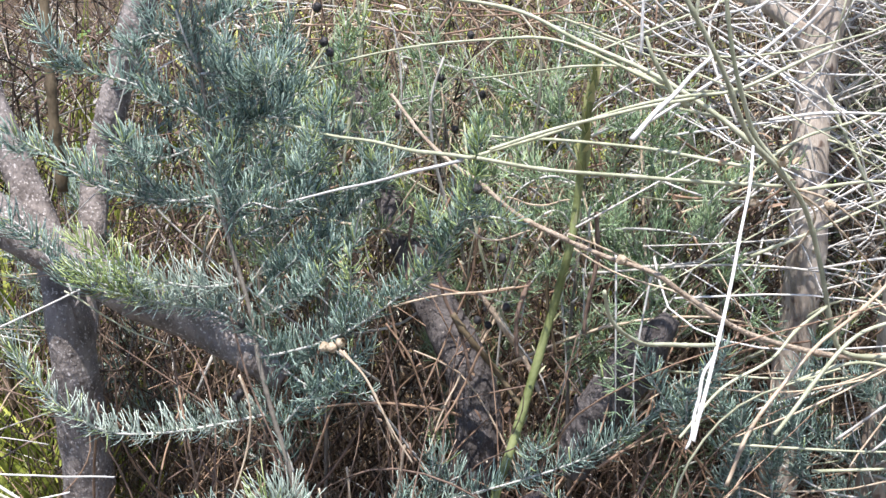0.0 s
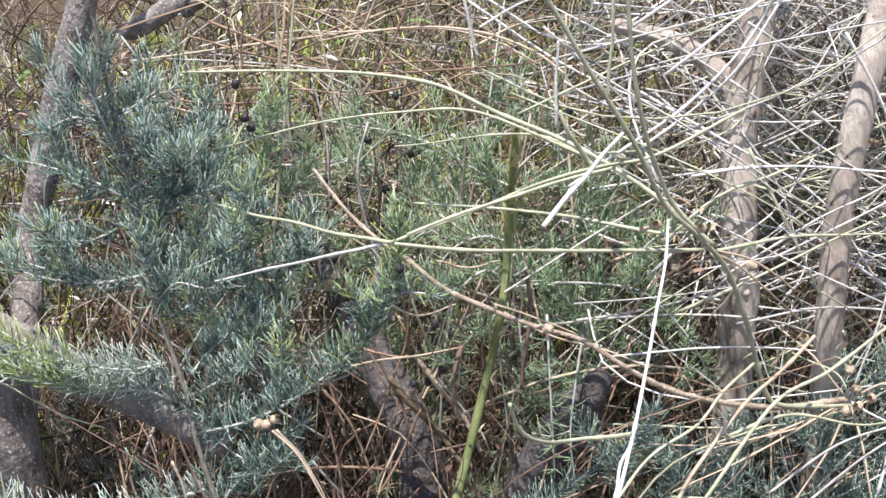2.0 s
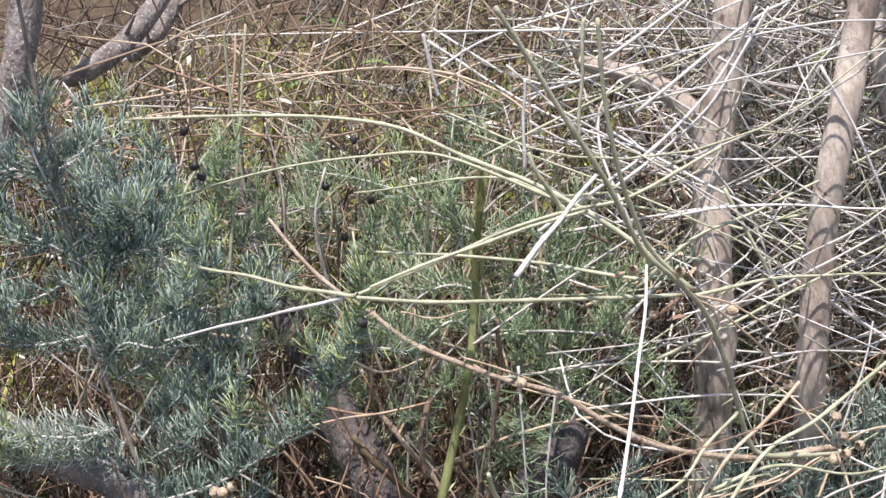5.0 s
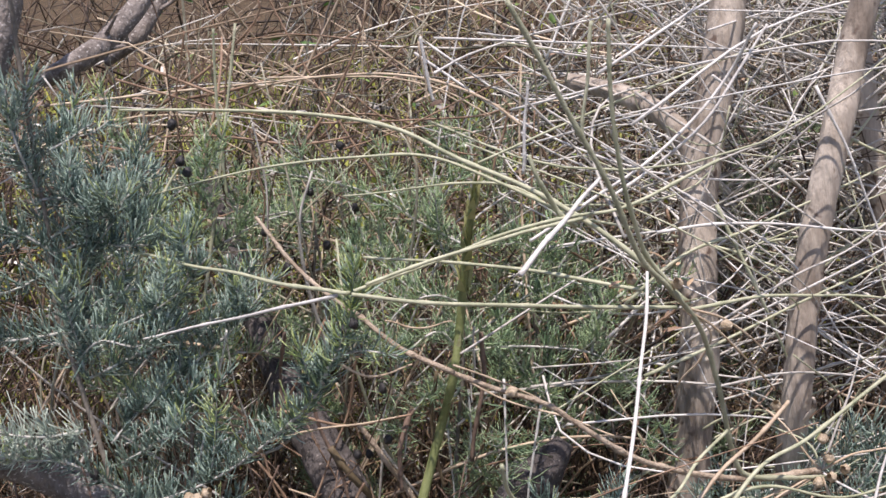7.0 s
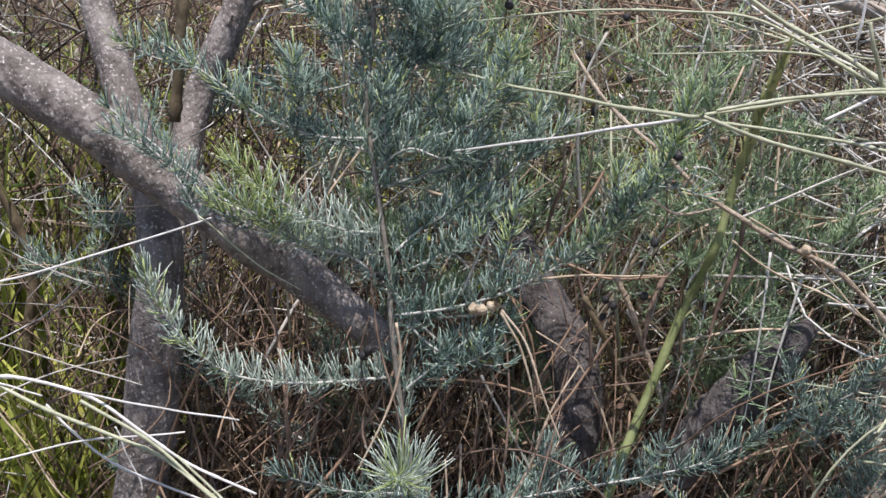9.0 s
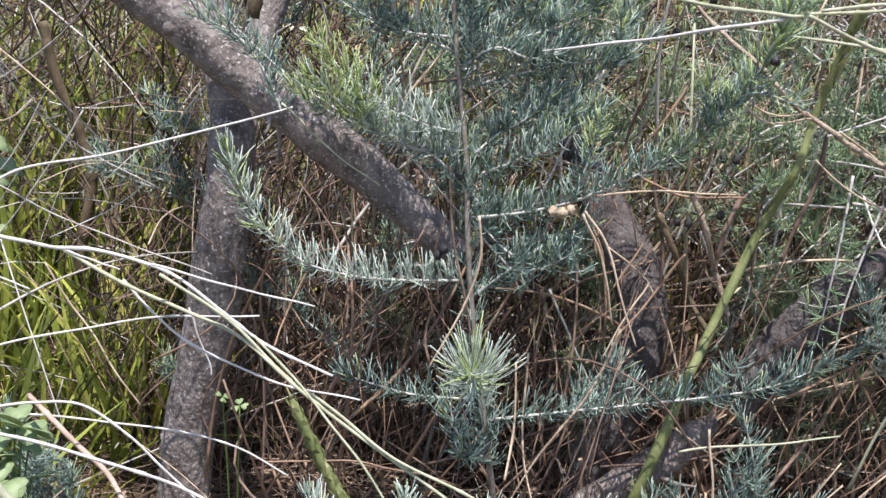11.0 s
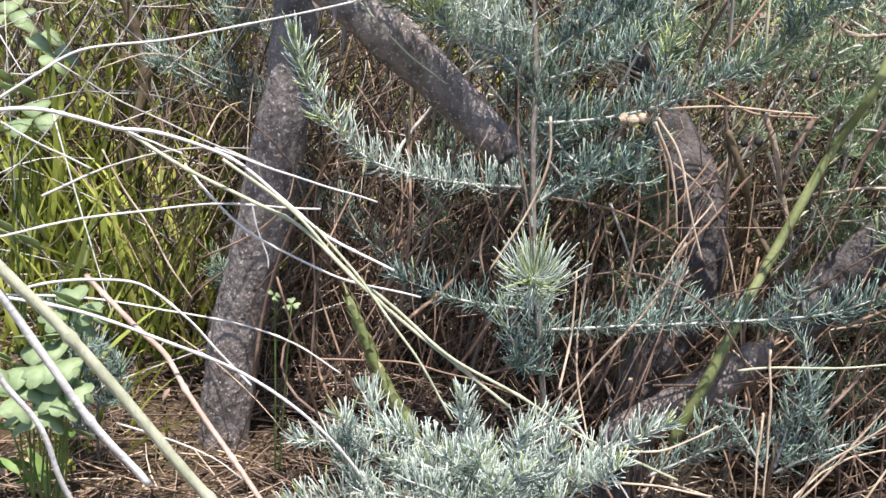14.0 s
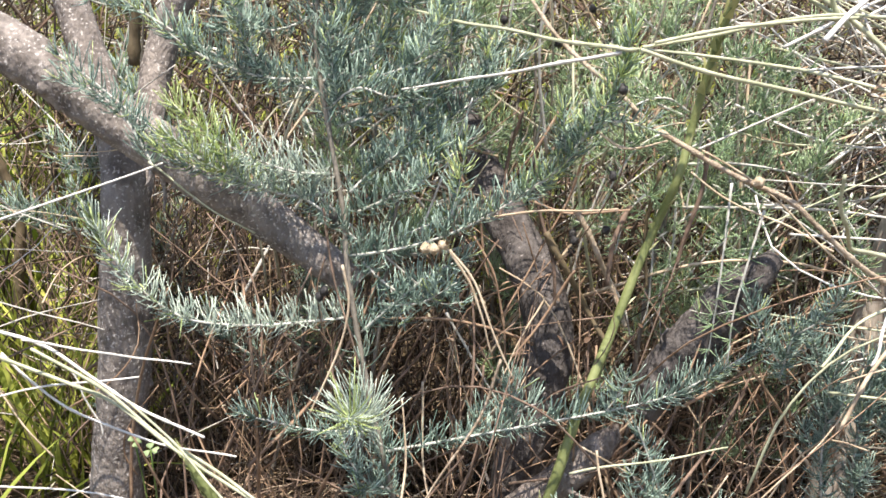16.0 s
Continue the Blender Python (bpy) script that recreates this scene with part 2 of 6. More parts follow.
def needles_along(shape, c, per_metre, length, spread=0.9, lift=0.3, young=0.0, taper=0.4, thick=0.00055, curl=1.05):
    """Tufts of curved needles round a stem; the last ones shorter and younger."""
    span = np.linalg.norm(np.diff(c, axis=0), axis=1).sum()
    tufts = max(4, int(span * per_metre / 6))
    n = tufts * 6
    s = np.clip(np.repeat((np.arange(tufts) + rng.random(tufts)) / tufts, 6) + rng.normal(0, 0.003, n), 0, 1)
    g = np.linspace(0, 1, len(c))
    t, u, w = axes(c)
    at = lambda q: np.stack([np.interp(s, g, q[:, k]) for k in range(3)], 1)
    a = np.repeat(rng.random(tufts) * 2 * math.pi, 6) + rng.normal(0, 1.0, n)
    out = at(u) * np.cos(a)[:, None] + at(w) * np.sin(a)[:, None]
    lean = (spread + rng.normal(0, 0.28, n)) * (1 - 0.45 * s ** 8)
    way = out * np.sin(lean)[:, None] + at(t) * np.cos(lean)[:, None]
    way[:, 2] += lift
    way = unit(way)
    ln = length * (0.72 + 0.5 * rng.random(n)) * (1 - taper * np.clip((s - 0.72) / 0.28, 0, 1) ** 2)
    bend = at(t) * 0.16 + np.array((0, 0, 0.34)) + rng.normal(0, 0.16, (n, 3)) - out * 0.12
    slot = (rng.random(n) < young * np.clip((s - 0.35) / 0.5, 0, 1)).astype(int)
    fibres(shape, at(c), way, ln, np.full(n, thick) * (0.85 + 0.3 * rng.random(n)), bend * curl, slot, 3, 3, 0.7)


def thing(name, at, label, category, group=""):
    ob = new(name)
    ob.location = at
    ob.empty_display_size = 0.02
    return tagged(ob, label, category, group)


def settle(root):
    """Keeps the parts where they were built, under a root that stands at its base."""
    inv = Matrix.Translation(root.location).inverted()
    for o in root.children:
        o.matrix_parent_inverse = inv


def spray(plant, points, per_metre=1900, length=0.0148, stem=0.0011, young=0.15, shoots=0, needle=None, lift=0.16, spread=1.45, twig=None, thick=0.00047, label=""):
    """One branch of a needle-leaved bush: a twig, its needles and, where given, short side shoots."""
    c = curve_through(points, 26)
    wood, leaf = Shape(), Shape()
    tube(wood, c, np.linspace(stem, stem * 0.45, 26), 6)
    needles_along(leaf, c, per_metre, length, spread, lift, young, thick=thick)
    t, u, w = axes(c)
    for k in range(shoots):
        i = int(3 + (k + rng.random()) / shoots * 19)
        a = rng.random() * 2 * math.pi
        d = unit(t[i] * 0.75 + (u[i] * math.cos(a) + w[i] * math.sin(a)) * 0.8 + np.array((0, 0, 0.35)))
        ln = 0.025 + 0.03 * rng.random()
        sc = curve_through([c[i], c[i] + d * ln * 0.5, c[i] + d * ln + np.array((0, 0, 0.2 * ln))], 8)
        tube(wood, sc, np.linspace(stem * 0.55, stem * 0.3, 8), 5)
        needles_along(leaf, sc, per_metre, length * 0.9, spread, lift, young * 1.3, thick=thick)
    branch = part("branch", wood, twig or SILVER, plant)
    part("needles", leaf, [needle or NEEDLE, YOUNG], branch, label)
    return branch


def stem_part(plant, points, r0, r1, material=None, name="stem", sides=8, label=""):
    c = curve_through(points, 40)
    return part(name, tube(Shape(), c, np.linspace(r0, r1, 40), sides), material or STEM, plant, label)


def wild_bush(base, top, n, reach, label, needle, name="asparagus_bush", group="asparagus bushes", **more):
    """A bush of whip-like branches leaving a few stems at random."""
    base, top = np.array(base), np.array(top)
    root = thing(name, base, label, "bush", group)
    c = curve_through([base, base * 0.5 + top * 0.5 + rng.normal(0, 0.02, 3), top], 30)
    part("stem", tube(Shape(), c, np.linspace(0.0022, 0.001, 30), 7), STEM, root)
    for k in range(n):
        i = int(6 + (k + rng.random()) / n * 22)
        a = rng.random() * 2 * math.pi
        d = np.array((math.cos(a), 0.7 * math.sin(a), 0.25 + 0.3 * rng.random()))
        ln = reach * (0.6 + 0.6 * rng.random()) * (1.1 - 0.4 * i / 30)
        p = c[i]
        sag = np.array((0, 0, rng.normal(0.02, 0.12) * ln))
        spray(root, [p, p + d * ln * 0.35, p + d * ln * 0.7 + sag * 0.5, p + d * ln + sag], needle=needle, shoots=2, **more)
    settle(root)


def stalk(points, r0, r1, material, label, group="dry stalks in the thicket", name="dry_stalk", knots=0, wobble=0.0004, category="stalk"):
    """One loose stalk, tapered, a little crooked, with small knots."""
    n = max(20, 8 * len(points))
    c = curve_through(points, n)
    g = np.linspace(0, 1, n)
    for k in (2, 3, 5):
        c += wobble * 2.5 / k * rng.standard_normal(3) * np.sin(g * math.pi * k)[:, None]
    r = np.linspace(r0, r1, n)
    for k in range(knots):
        i = int((k + 0.3 + 0.4 * rng.random()) / knots * (n - 1))
        r[i] *= 1.35
    return tagged(part(name, tube(Shape(), c, r, 8, rough=0.03), material), label, category, group)


def knotted(c, r, sides, seed, swell=1.0):
    """A gnarled round stem with swellings, ridges and dents."""
    n = len(c)
    a = np.arange(sides) * 2 * math.pi / sides
    s = tube(Shape(), c, r, sides)
    v = s.v[0].reshape(n, sides, 3)
    for i in range(n):
        for j in range(sides):
            q = Vector(v[i, j] * 28 + seed)
            crack = abs(noise.noise(Vector((math.cos(a[j]) * 6, math.sin(a[j]) * 6, i * 0.11)) + Vector(seed)))
            d = 0.11 * noise.noise(q) + 0.05 * noise.noise(q * 3.1) + 0.03 * noise.noise(q * 9) + 0.06 * min(crack, 0.3) - 0.02
            v[i, j] += (v[i, j] - c[i]) * d * swell
    s.v[0] = v.reshape(-1, 3)
    return s


def tree(points, radii, material, label, name="tree", category="tree", knots=3, stubs=2, body="trunk", sides=40):
    """A tree's trunk or fallen limb, with raised bark knots and broken twig stubs."""
    n = 130
    c = curve_through(points, n)
    r = np.interp(np.linspace(0, 1, n), np.linspace(0, 1, len(radii)), radii)
    seed = rng.random(3) * 50
    root = thing(name, c[0], label, category)
    wood = part(body, knotted(c, r, sides, seed), material, root)
    t, u, w = axes(c)
    for k in range(knots + stubs):
        i = int(15 + rng.random() * (n - 30))
        a = rng.random() * 2 * math.pi
        d = unit(u[i] * math.cos(a) + w[i] * math.sin(a) + np.array((0, -0.9, 0)))
        d = unit(d - t[i] * (d @ t[i]))
        if k < knots:
            b = c[i] + d * r[i] * 0.72
            part("knot", knotted(curve_through([b, b + d * r[i] * 0.2, b + d * r[i] * 0.36], 6), r[i] * np.array([0.46, 0.44, 0.38, 0.3, 0.2, 0.1]), 12, seed + k, 1.6), material, root)
        else:
            b = c[i] + d * r[i] * 0.8
            e = b + unit(d + t[i] * 0.7 + rng.normal(0, 0.3, 3)) * (0.015 + 0.03 * rng.random())
            part("twig_stub", tube(Shape(), curve_through([b, (b + e) / 2 + rng.normal(0, 0.002, 3), e], 8), np.linspace(0.0022, 0.001, 8), 7), material, root)
    settle(root)
    return root


def knot_hole(root, at, outward, r, material):
    """A dark round hole with a raised rim in the bark."""
    n = unit(np.array(outward, float))
    u = unit(np.cross(n, (0, 0, 1)))
    w = np.cross(n, u)
    a = np.arange(16) * 2 * math.pi / 16
    rings = [(1.5, -0.35), (1.25, 0.28), (1.0, 0.22), (0.8, -0.1), (0.6, -0.9), (0.1, -1.1)]
    v = np.array(at) + np.concatenate([(u * np.cos(a)[:, None] + w * np.sin(a)[:, None]) * r * k + n * r * h for k, h in rings])
    f = [[i * 16 + j, i * 16 + (j + 1) % 16, (i + 1) * 16 + (j + 1) % 16, (i + 1) * 16 + j] for i in range(5) for j in range(16)]
    ob = part("knot_hole", Shape().add(v, f), [material, DARK_TWIG], root, "small dark knot hole")
    for p in ob.data.polygons:
        p.material_index = int(p.index >= 48)
    ob.matrix_parent_inverse = Matrix.Translation(root.location).inverted()


def loose_stalks(n, low, high, way, spread, length, radius, materials, labels, group, name, bend=0.12):
    """Single stalks strewn through a region, each a thing of its own."""
    low, high = np.array(low), np.array(high)
    for k in range(n):
        d = unit(np.array(way) + rng.normal(0, 1, 3) * np.array(spread))
        ln = length[0] + (length[1] - length[0]) * rng.random() ** 1.3
        m = low + (high - low) * rng.random(3)
        b = rng.normal(0, bend, 3) * ln
        r = radius[0] + (radius[1] - radius[0]) * rng.random() ** 2
        i = int(rng.random() * len(materials))
        pts = [m - d * ln / 2, m - d * ln / 6 + b * 0.9, m + d * ln / 6 + b, m + d * ln / 2]
        for q in pts:
            q[2] = max(q[2], 0.07)
        s = tube(Shape(), curve_through(pts, 12), np.linspace(r, r * 0.55, 12), 6)
        tagged(part(name, s, materials[i]), labels[i], "stalk", group)


def tangle(name, n, low, high, way, spread, length, radius, material, label, bend=0.25, segs=4, category="dry grass", floor=None):
    """A mass of thin dry stems in a region, leaning round one main direction."""
    low, high = np.array(low), np.array(high)
    base = low + (high - low) * rng.random((n, 3))
    d = unit(np.array(way) + rng.normal(0, spread, (n, 3)))
    ln = length[0] + (length[1] - length[0]) * rng.random(n) ** 1.5
    base -= d * ln[:, None] * 0.5
    if floor is not None:
        base[:, 2] = np.maximum(base[:, 2], floor)
    r = radius[0] + (radius[1] - radius[0]) * rng.random(n) ** 2
    b = rng.normal(0, bend, (n, 3)) - np.array((0, 0, bend * 0.5))
    return tagged(part(name, fibres(Shape(), base, d, ln, r, b, 0, segs, 3, 0.5), material), label, category, kind="stuff")


def flakes(name, n, low, high, size, material, label):
    """Dry curled leaf scraps lying loose."""
    low, high = np.array(low), np.array(high)
    c = low + (high - low) * rng.random((n, 3))
    t = unit(rng.normal(0, 1, (n, 3)) * np.array((1, 1, 0.35)))
    u = unit(np.cross(t, rng.normal(0, 0.5, (n, 3)) + np.array((0, 0, 1))))
    w = np.cross(t, u)
    ln = size[0] + (size[1] - size[0]) * rng.random((n, 1)) ** 2
    wd = ln * (0.2 + 0.25 * rng.random((n, 1)))
    rows = []
    for s, b in ((-0.5, 0.25), (-0.2, 1.0), (0.2, 0.85), (0.5, 0.1)):
        curl = w * ln * 0.5 * s * s
        rows += [c + t * ln * s + u * wd * b * 0.5 + curl + w * wd * 0.15, c + t * ln * s + curl, c + t * ln * s - u * wd * b * 0.5 + curl + w * wd * 0.15]
    v = np.stack(rows, 1)
    q = np.array([[i * 3 + j, i * 3 + j + 1, (i + 1) * 3 + j + 1, (i + 1) * 3 + j] for i in range(3) for j in range(2)])
    f = (np.arange(n)[:, None, None] * 12 + q[None]).reshape(-1, 4)
    return tagged(part(name, Shape().add(v.reshape(-1, 3), f), material), label, "dry leaves", kind="stuff")


def berry(parent, at, r=0.0037):
    bm = bmesh.new()
    bmesh.ops.create_icosphere(bm, subdivisions=2, radius=r)
    for v in bm.verts:
        v.co *= 1 + 0.3 * noise.noise(v.co * 330 + Vector(at) * 30) + 0.12 * noise.noise(v.co * 900)
        v.co.x *= 0.86
    me = bpy.data.meshes.new("berry")
    bm.to_mesh(me)
    bm.free()
    for p in me.polygons:
        p.use_smooth = True
    me.materials.append(BERRY)
    ob = new("berry", me)
    ob.location = at
    ob.parent = parent
    return tagged(ob, "shrivelled black berry")


def pod(parent, at, r=0.0036):
    """A dry papery seed pod, ribbed and open at the tip."""
    s = Shape()
    n, k = 9, 12
    g = np.linspace(0, 1, n)
    prof = r * np.array([0.15, 0.55, 0.85, 1, 1, 0.9, 0.75, 0.62, 0.5])
    a = np.arange(k) * 2 * math.pi / k
    rib = 1 + 0.1 * np.cos(a * 6)
    ax = unit(rng.normal(0, 1, 3) + np.array((0, -0.5, 0.4)))
    u = unit(np.cross(ax, (0.3, 0.9, 0.1)))
    w = np.cross(ax, u)
    ring = np.array(at) + ax * ((g - 0.5) * 2.1 * r)[:, None, None] + (prof[:, None] * rib[None])[:, :, None] * (u * np.cos(a)[:, None] + w * np.sin(a)[:, None])[None]
    i, j = np.meshgrid(np.arange(n - 1), np.arange(k), indexing="ij")
    s.add(ring.reshape(-1, 3), np.stack([i * k + j, i * k + (j + 1) % k, (i + 1) * k + (j + 1) % k, (i + 1) * k + j], -1).reshape(-1, 4))
    s.f.append(np.arange(k)[::-1][None])
    s.s.append(np.zeros(1))
    return part("seed_pod", s, POD, parent, "dry straw-coloured seed pod")


def pods_on(ob, spots, r=0.0036):
    for p in spots:
        pod(ob, p, r)


def spear(points, r0, r1, label, bud=0.25, point=False):
    """A green asparagus shoot with thin pointed scales lying close to it, crowded towards its tip."""
    n = 56
    c = curve_through(points, n)
    root = thing("asparagus_spear", c[0], label, "asparagus shoot", "asparagus shoots")
    g = np.linspace(0, 1, n)
    rad = np.interp(g, [0, 0.8, 0.94, 1], [r0, r1, r1 * 0.8, r1 * 0.12]) * (1 + 0.03 * np.sin(g * 61))
    stemo = part("shoot_stem", tube(Shape(), c, rad, 14), SPEAR, root)
    t, u, w = axes(c)
    i = 3
    while i < n - 1:
        f = i / n
        late = f > 1 - bud
        for k in range(2 if late else 1):
            a = i * 2.4 + k * 2.6
            out = u[i] * math.cos(a) + w[i] * math.sin(a)
            side = np.cross(t[i], out)
            r = rad[i]
            h = ((0.009 if point else 0.013) if late else 0.010) * (0.8 + 0.4 * rng.random())
            flare = (0.25 if point else 1.7) if late else 1.3
            b = c[i] + out * r * 0.93
            wd = r * ((0.8 if point else 1.25) if late else 0.55)
            v = [b - side * wd, b + side * wd, b + t[i] * h * 0.5 + out * r * 0.3 * (1 + flare) + side * wd * 0.6, b + t[i] * h * 0.5 + out * r * 0.3 * (1 + flare) - side * wd * 0.6, b + t[i] * h + out * r * flare, b + t[i] * h * 0.45 + out * r * 0.1]
            part("scale", Shape().add(v, [[0, 1, 2], [0, 2, 3], [3, 2, 4], [1, 0, 5], [2, 1, 5], [0, 3, 5], [4, 2, 5], [3, 4, 5]]), (SPEAR if point and rng.random() < 0.75 else BUD) if late else BRACT, stemo, smooth=False)
        i += (2 if point else 1) if late else 5
    if point:
        e = c[-1]
        part("tip", tube(Shape(), curve_through([e - t[-1] * 0.004, e + t[-1] * 0.003], 6), np.linspace(r1 * 0.5, r1 * 0.06, 6), 8), BROWN_STEM, root, "brown dry pointed tip")
    settle(root)
    return root


def clover_leaf(plant, base, tip, size, tilt):
    """A clover-like leaf: a thin leaf stalk with three notched heart-shaped leaflets."""
    stalk_ob = part("leaf_stalk", tube(Shape(), curve_through([base, (np.array(base) * 0.4 + np.array(tip) * 0.6) + np.array((0, 0, 0.01)), tip], 12), np.linspace(0.0009, 0.0006, 12), 6), BROAD, plant)
    m = Matrix.Translation(tip) @ Euler(tilt).to_matrix().to_4x4()
    outline = [(0.0, 0.0), (0.22, 0.20), (0.42, 0.48), (0.50, 0.76), (0.40, 0.97), (0.2, 1.0), (0.0, 0.84), (-0.2, 1.0), (-0.40, 0.97), (-0.50, 0.76), (-0.42, 0.48), (-0.22, 0.20)]
    for k in range(3):
        z = Matrix.Rotation(k * 2.094 + 0.2, 4, "Z") @ Matrix.Rotation(0.16, 4, "X")
        top, low = [], []
        for x, y in outline:
            q = Vector((x * size * 1.1, y * size + 0.0006, -0.10 * abs(x) * size - 0.12 * size * y * y))
            top.append(m @ z @ q)
            low.append(m @ z @ (q - Vector((0, 0, 0.0004))))
        mid = [m @ z @ Vector((0, 0.5 * size, 0.02 * size)), m @ z @ Vector((0, 0.5 * size, 0.02 * size - 0.0004))]
        n = len(outline)
        f = [[2 * n, i, (i + 1) % n] for i in range(n)] + [[2 * n + 1, n + (i + 1) % n, n + i] for i in range(n)]
        f += [[i, n + i, (i + 1) % n] for i in range(n)] + [[(i + 1) % n, n + i, n + (i + 1) % n] for i in range(n)]
        part("leaflet", Shape().add([tuple(p) for p in top + low + mid], f), CLOVER, stalk_ob)


def grass(name, n, low, high, height, width, material, label, lean=0.25):
    """Upright blades, folded and bent over at their tips."""
    low, high = np.array(low), np.array(high)
    b = low + (high - low) * rng.random((n, 3))
    clump = rng.integers(0, max(2, n // 9), n)
    mid = low + (high - low) * rng.random((max(2, n // 9), 3))
    b = np.where(rng.random((n, 1)) < 0.8, mid[clump] + rng.normal(0, 0.008, (n, 3)) * np.array((1, 1, 0)), b)
    h = height[0] + (height[1] - height[0]) * rng.random(n)
    d = unit(rng.normal(0, lean, (n, 3)) * np.array((1, 1, 0)) + np.array((0.05, 0, 1)))
    a = rng.random(n) * 2 * math.pi
    u = np.stack([np.cos(a), np.sin(a), np.zeros(n)], 1)
    out = np.cross(u, d)
    bend = out * (0.15 + 0.5 * rng.random(n))[:, None] - np.array((0, 0, 0.12))
    segs = 6
    s = np.linspace(0, 1, segs + 1)
    c = b[:, None] + h[:, None, None] * (d[:, None] * s[None, :, None] + bend[:, None] * (s ** 2.2)[None, :, None])
    wd = (width[0] + (width[1] - width[0]) * rng.random(n))[:, None] * np.interp(s, [0, 0.3, 0.7, 1], [0.7, 1, 0.75, 0.05])[None]
    fold = out[:, None] * (wd * 0.35)[:, :, None]
    rows = np.stack([c - u[:, None] * wd[:, :, None] / 2 + fold, c, c + u[:, None] * wd[:, :, None] / 2 + fold], 2)
    per = (segs + 1) * 3
    q = np.array([[i * 3 + j, i * 3 + j + 1, (i + 1) * 3 + j + 1, (i + 1) * 3 + j] for i in range(segs) for j in range(2)])
    faces = (np.arange(n)[:, None, None] * per + q[None]).reshape(-1, 4)
    return tagged(part(name, Shape().add(rows.reshape(-1, 3), faces), material), label, "grass", kind="stuff")


# ---- ground ----
def ground_height(x, y):
    return 0.06 + 0.02 * noise.noise(Vector((x * 3, y * 3, 0))) + 0.008 * noise.noise(Vector((x * 14, y * 14, 3))) + 0.02 * max(0, y - 1.0) + 0.05 * math.exp(-((x + 0.42) / 0.36) ** 2 - ((y - 0.84) / 0.22) ** 2)


def build_ground():
    g = np.concatenate([-np.geomspace(60, 1.6, 16), np.linspace(-1.5, 1.5, 90), np.geomspace(1.6, 60, 16)])
    nx = len(g)
    v = [(x, y + 0.9, ground_height(x, y + 0.9)) for y in g for x in g]
    f = [(j * nx + i, j * nx + i + 1, (j + 1) * nx + i + 1, (j + 1) * nx + i) for j in range(nx - 1) for i in range(nx - 1)]
    tagged(part("ground", Shape().add(v, f), SOIL), "dark soil under brown leaf litter", "ground", kind="structure")


build_ground()


# ---- things ----
# trunks and limbs
speckled_tree = tree([(-0.380, 0.845, 0.050), (-0.378, 0.845, 0.100), (-0.375, 0.848, 0.152), (-0.370, 0.850, 0.203), (-0.361, 0.850, 0.254), (-0.353, 0.850, 0.302), (-0.347, 0.850, 0.350), (-0.340, 0.848, 0.395), (-0.337, 0.850, 0.440), (-0.345, 0.870, 0.488), (-0.368, 0.900, 0.540), (-0.394, 0.930, 0.604), (-0.418, 0.970, 0.673), (-0.450, 1.030, 0.800), (-0.470, 1.080, 0.950), (-0.500, 1.120, 1.120)], [0.0230, 0.0222, 0.0215, 0.0218, 0.0208, 0.0182, 0.0155, 0.0138, 0.0132, 0.0135, 0.0145, 0.0165, 0.0170, 0.0150, 0.0130, 0.0090], BARK, "grey speckled tree trunk with a small knot hole")
tree([(-0.564, 0.870, 0.624), (-0.472, 0.850, 0.598), (-0.418, 0.835, 0.574), (-0.369, 0.830, 0.544), (-0.321, 0.830, 0.507), (-0.270, 0.820, 0.474), (-0.223, 0.835, 0.434), (-0.178, 0.832, 0.398), (-0.158, 0.830, 0.380)], [0.0218, 0.0216, 0.0208, 0.0198, 0.0190, 0.0186, 0.0178, 0.0158, 0.0115], BARK, "thick grey limb slanting down behind the green needles", name='fallen_limb', category='tree limb', body='limb')
tree([(-0.055, 0.860, 0.040), (-0.045, 0.860, 0.118), (-0.035, 0.860, 0.196), (-0.019, 0.860, 0.268), (-0.008, 0.865, 0.313), (-0.016, 0.875, 0.361), (-0.035, 0.910, 0.392), (-0.057, 0.950, 0.424), (-0.076, 0.990, 0.466), (-0.095, 1.030, 0.517), (-0.110, 1.070, 0.580)], [0.0225, 0.0222, 0.0220, 0.0212, 0.0205, 0.0195, 0.0165, 0.0125, 0.0120, 0.0120], SHADED_BARK, "old trunk behind dry stems, shade put into its dark bark colour")
tree([(-0.064, 0.787, 0.185), (-0.045, 0.786, 0.202), (-0.027, 0.785, 0.219), (-0.006, 0.785, 0.237), (0.014, 0.785, 0.255), (0.031, 0.786, 0.271), (0.040, 0.787, 0.280), (0.042, 0.787, 0.281)], [0.0150, 0.0148, 0.0142, 0.0138, 0.0135, 0.0135, 0.0122, 0.0060], LOG_BARK, "grey-brown fallen log lying under the needle branches", name="fallen_log", category="log", body="log_body")
tree([(0.066, 0.822, 0.280), (0.080, 0.818, 0.312), (0.099, 0.812, 0.344), (0.124, 0.812, 0.376), (0.146, 0.812, 0.402), (0.154, 0.815, 0.410)], [0.0120, 0.0200, 0.0212, 0.0200, 0.0170, 0.0070], SHADED_BARK, "stump leaning behind needles, shade put into its dark bark colour", name="leaning_stump", category="stump", body="stump_body")
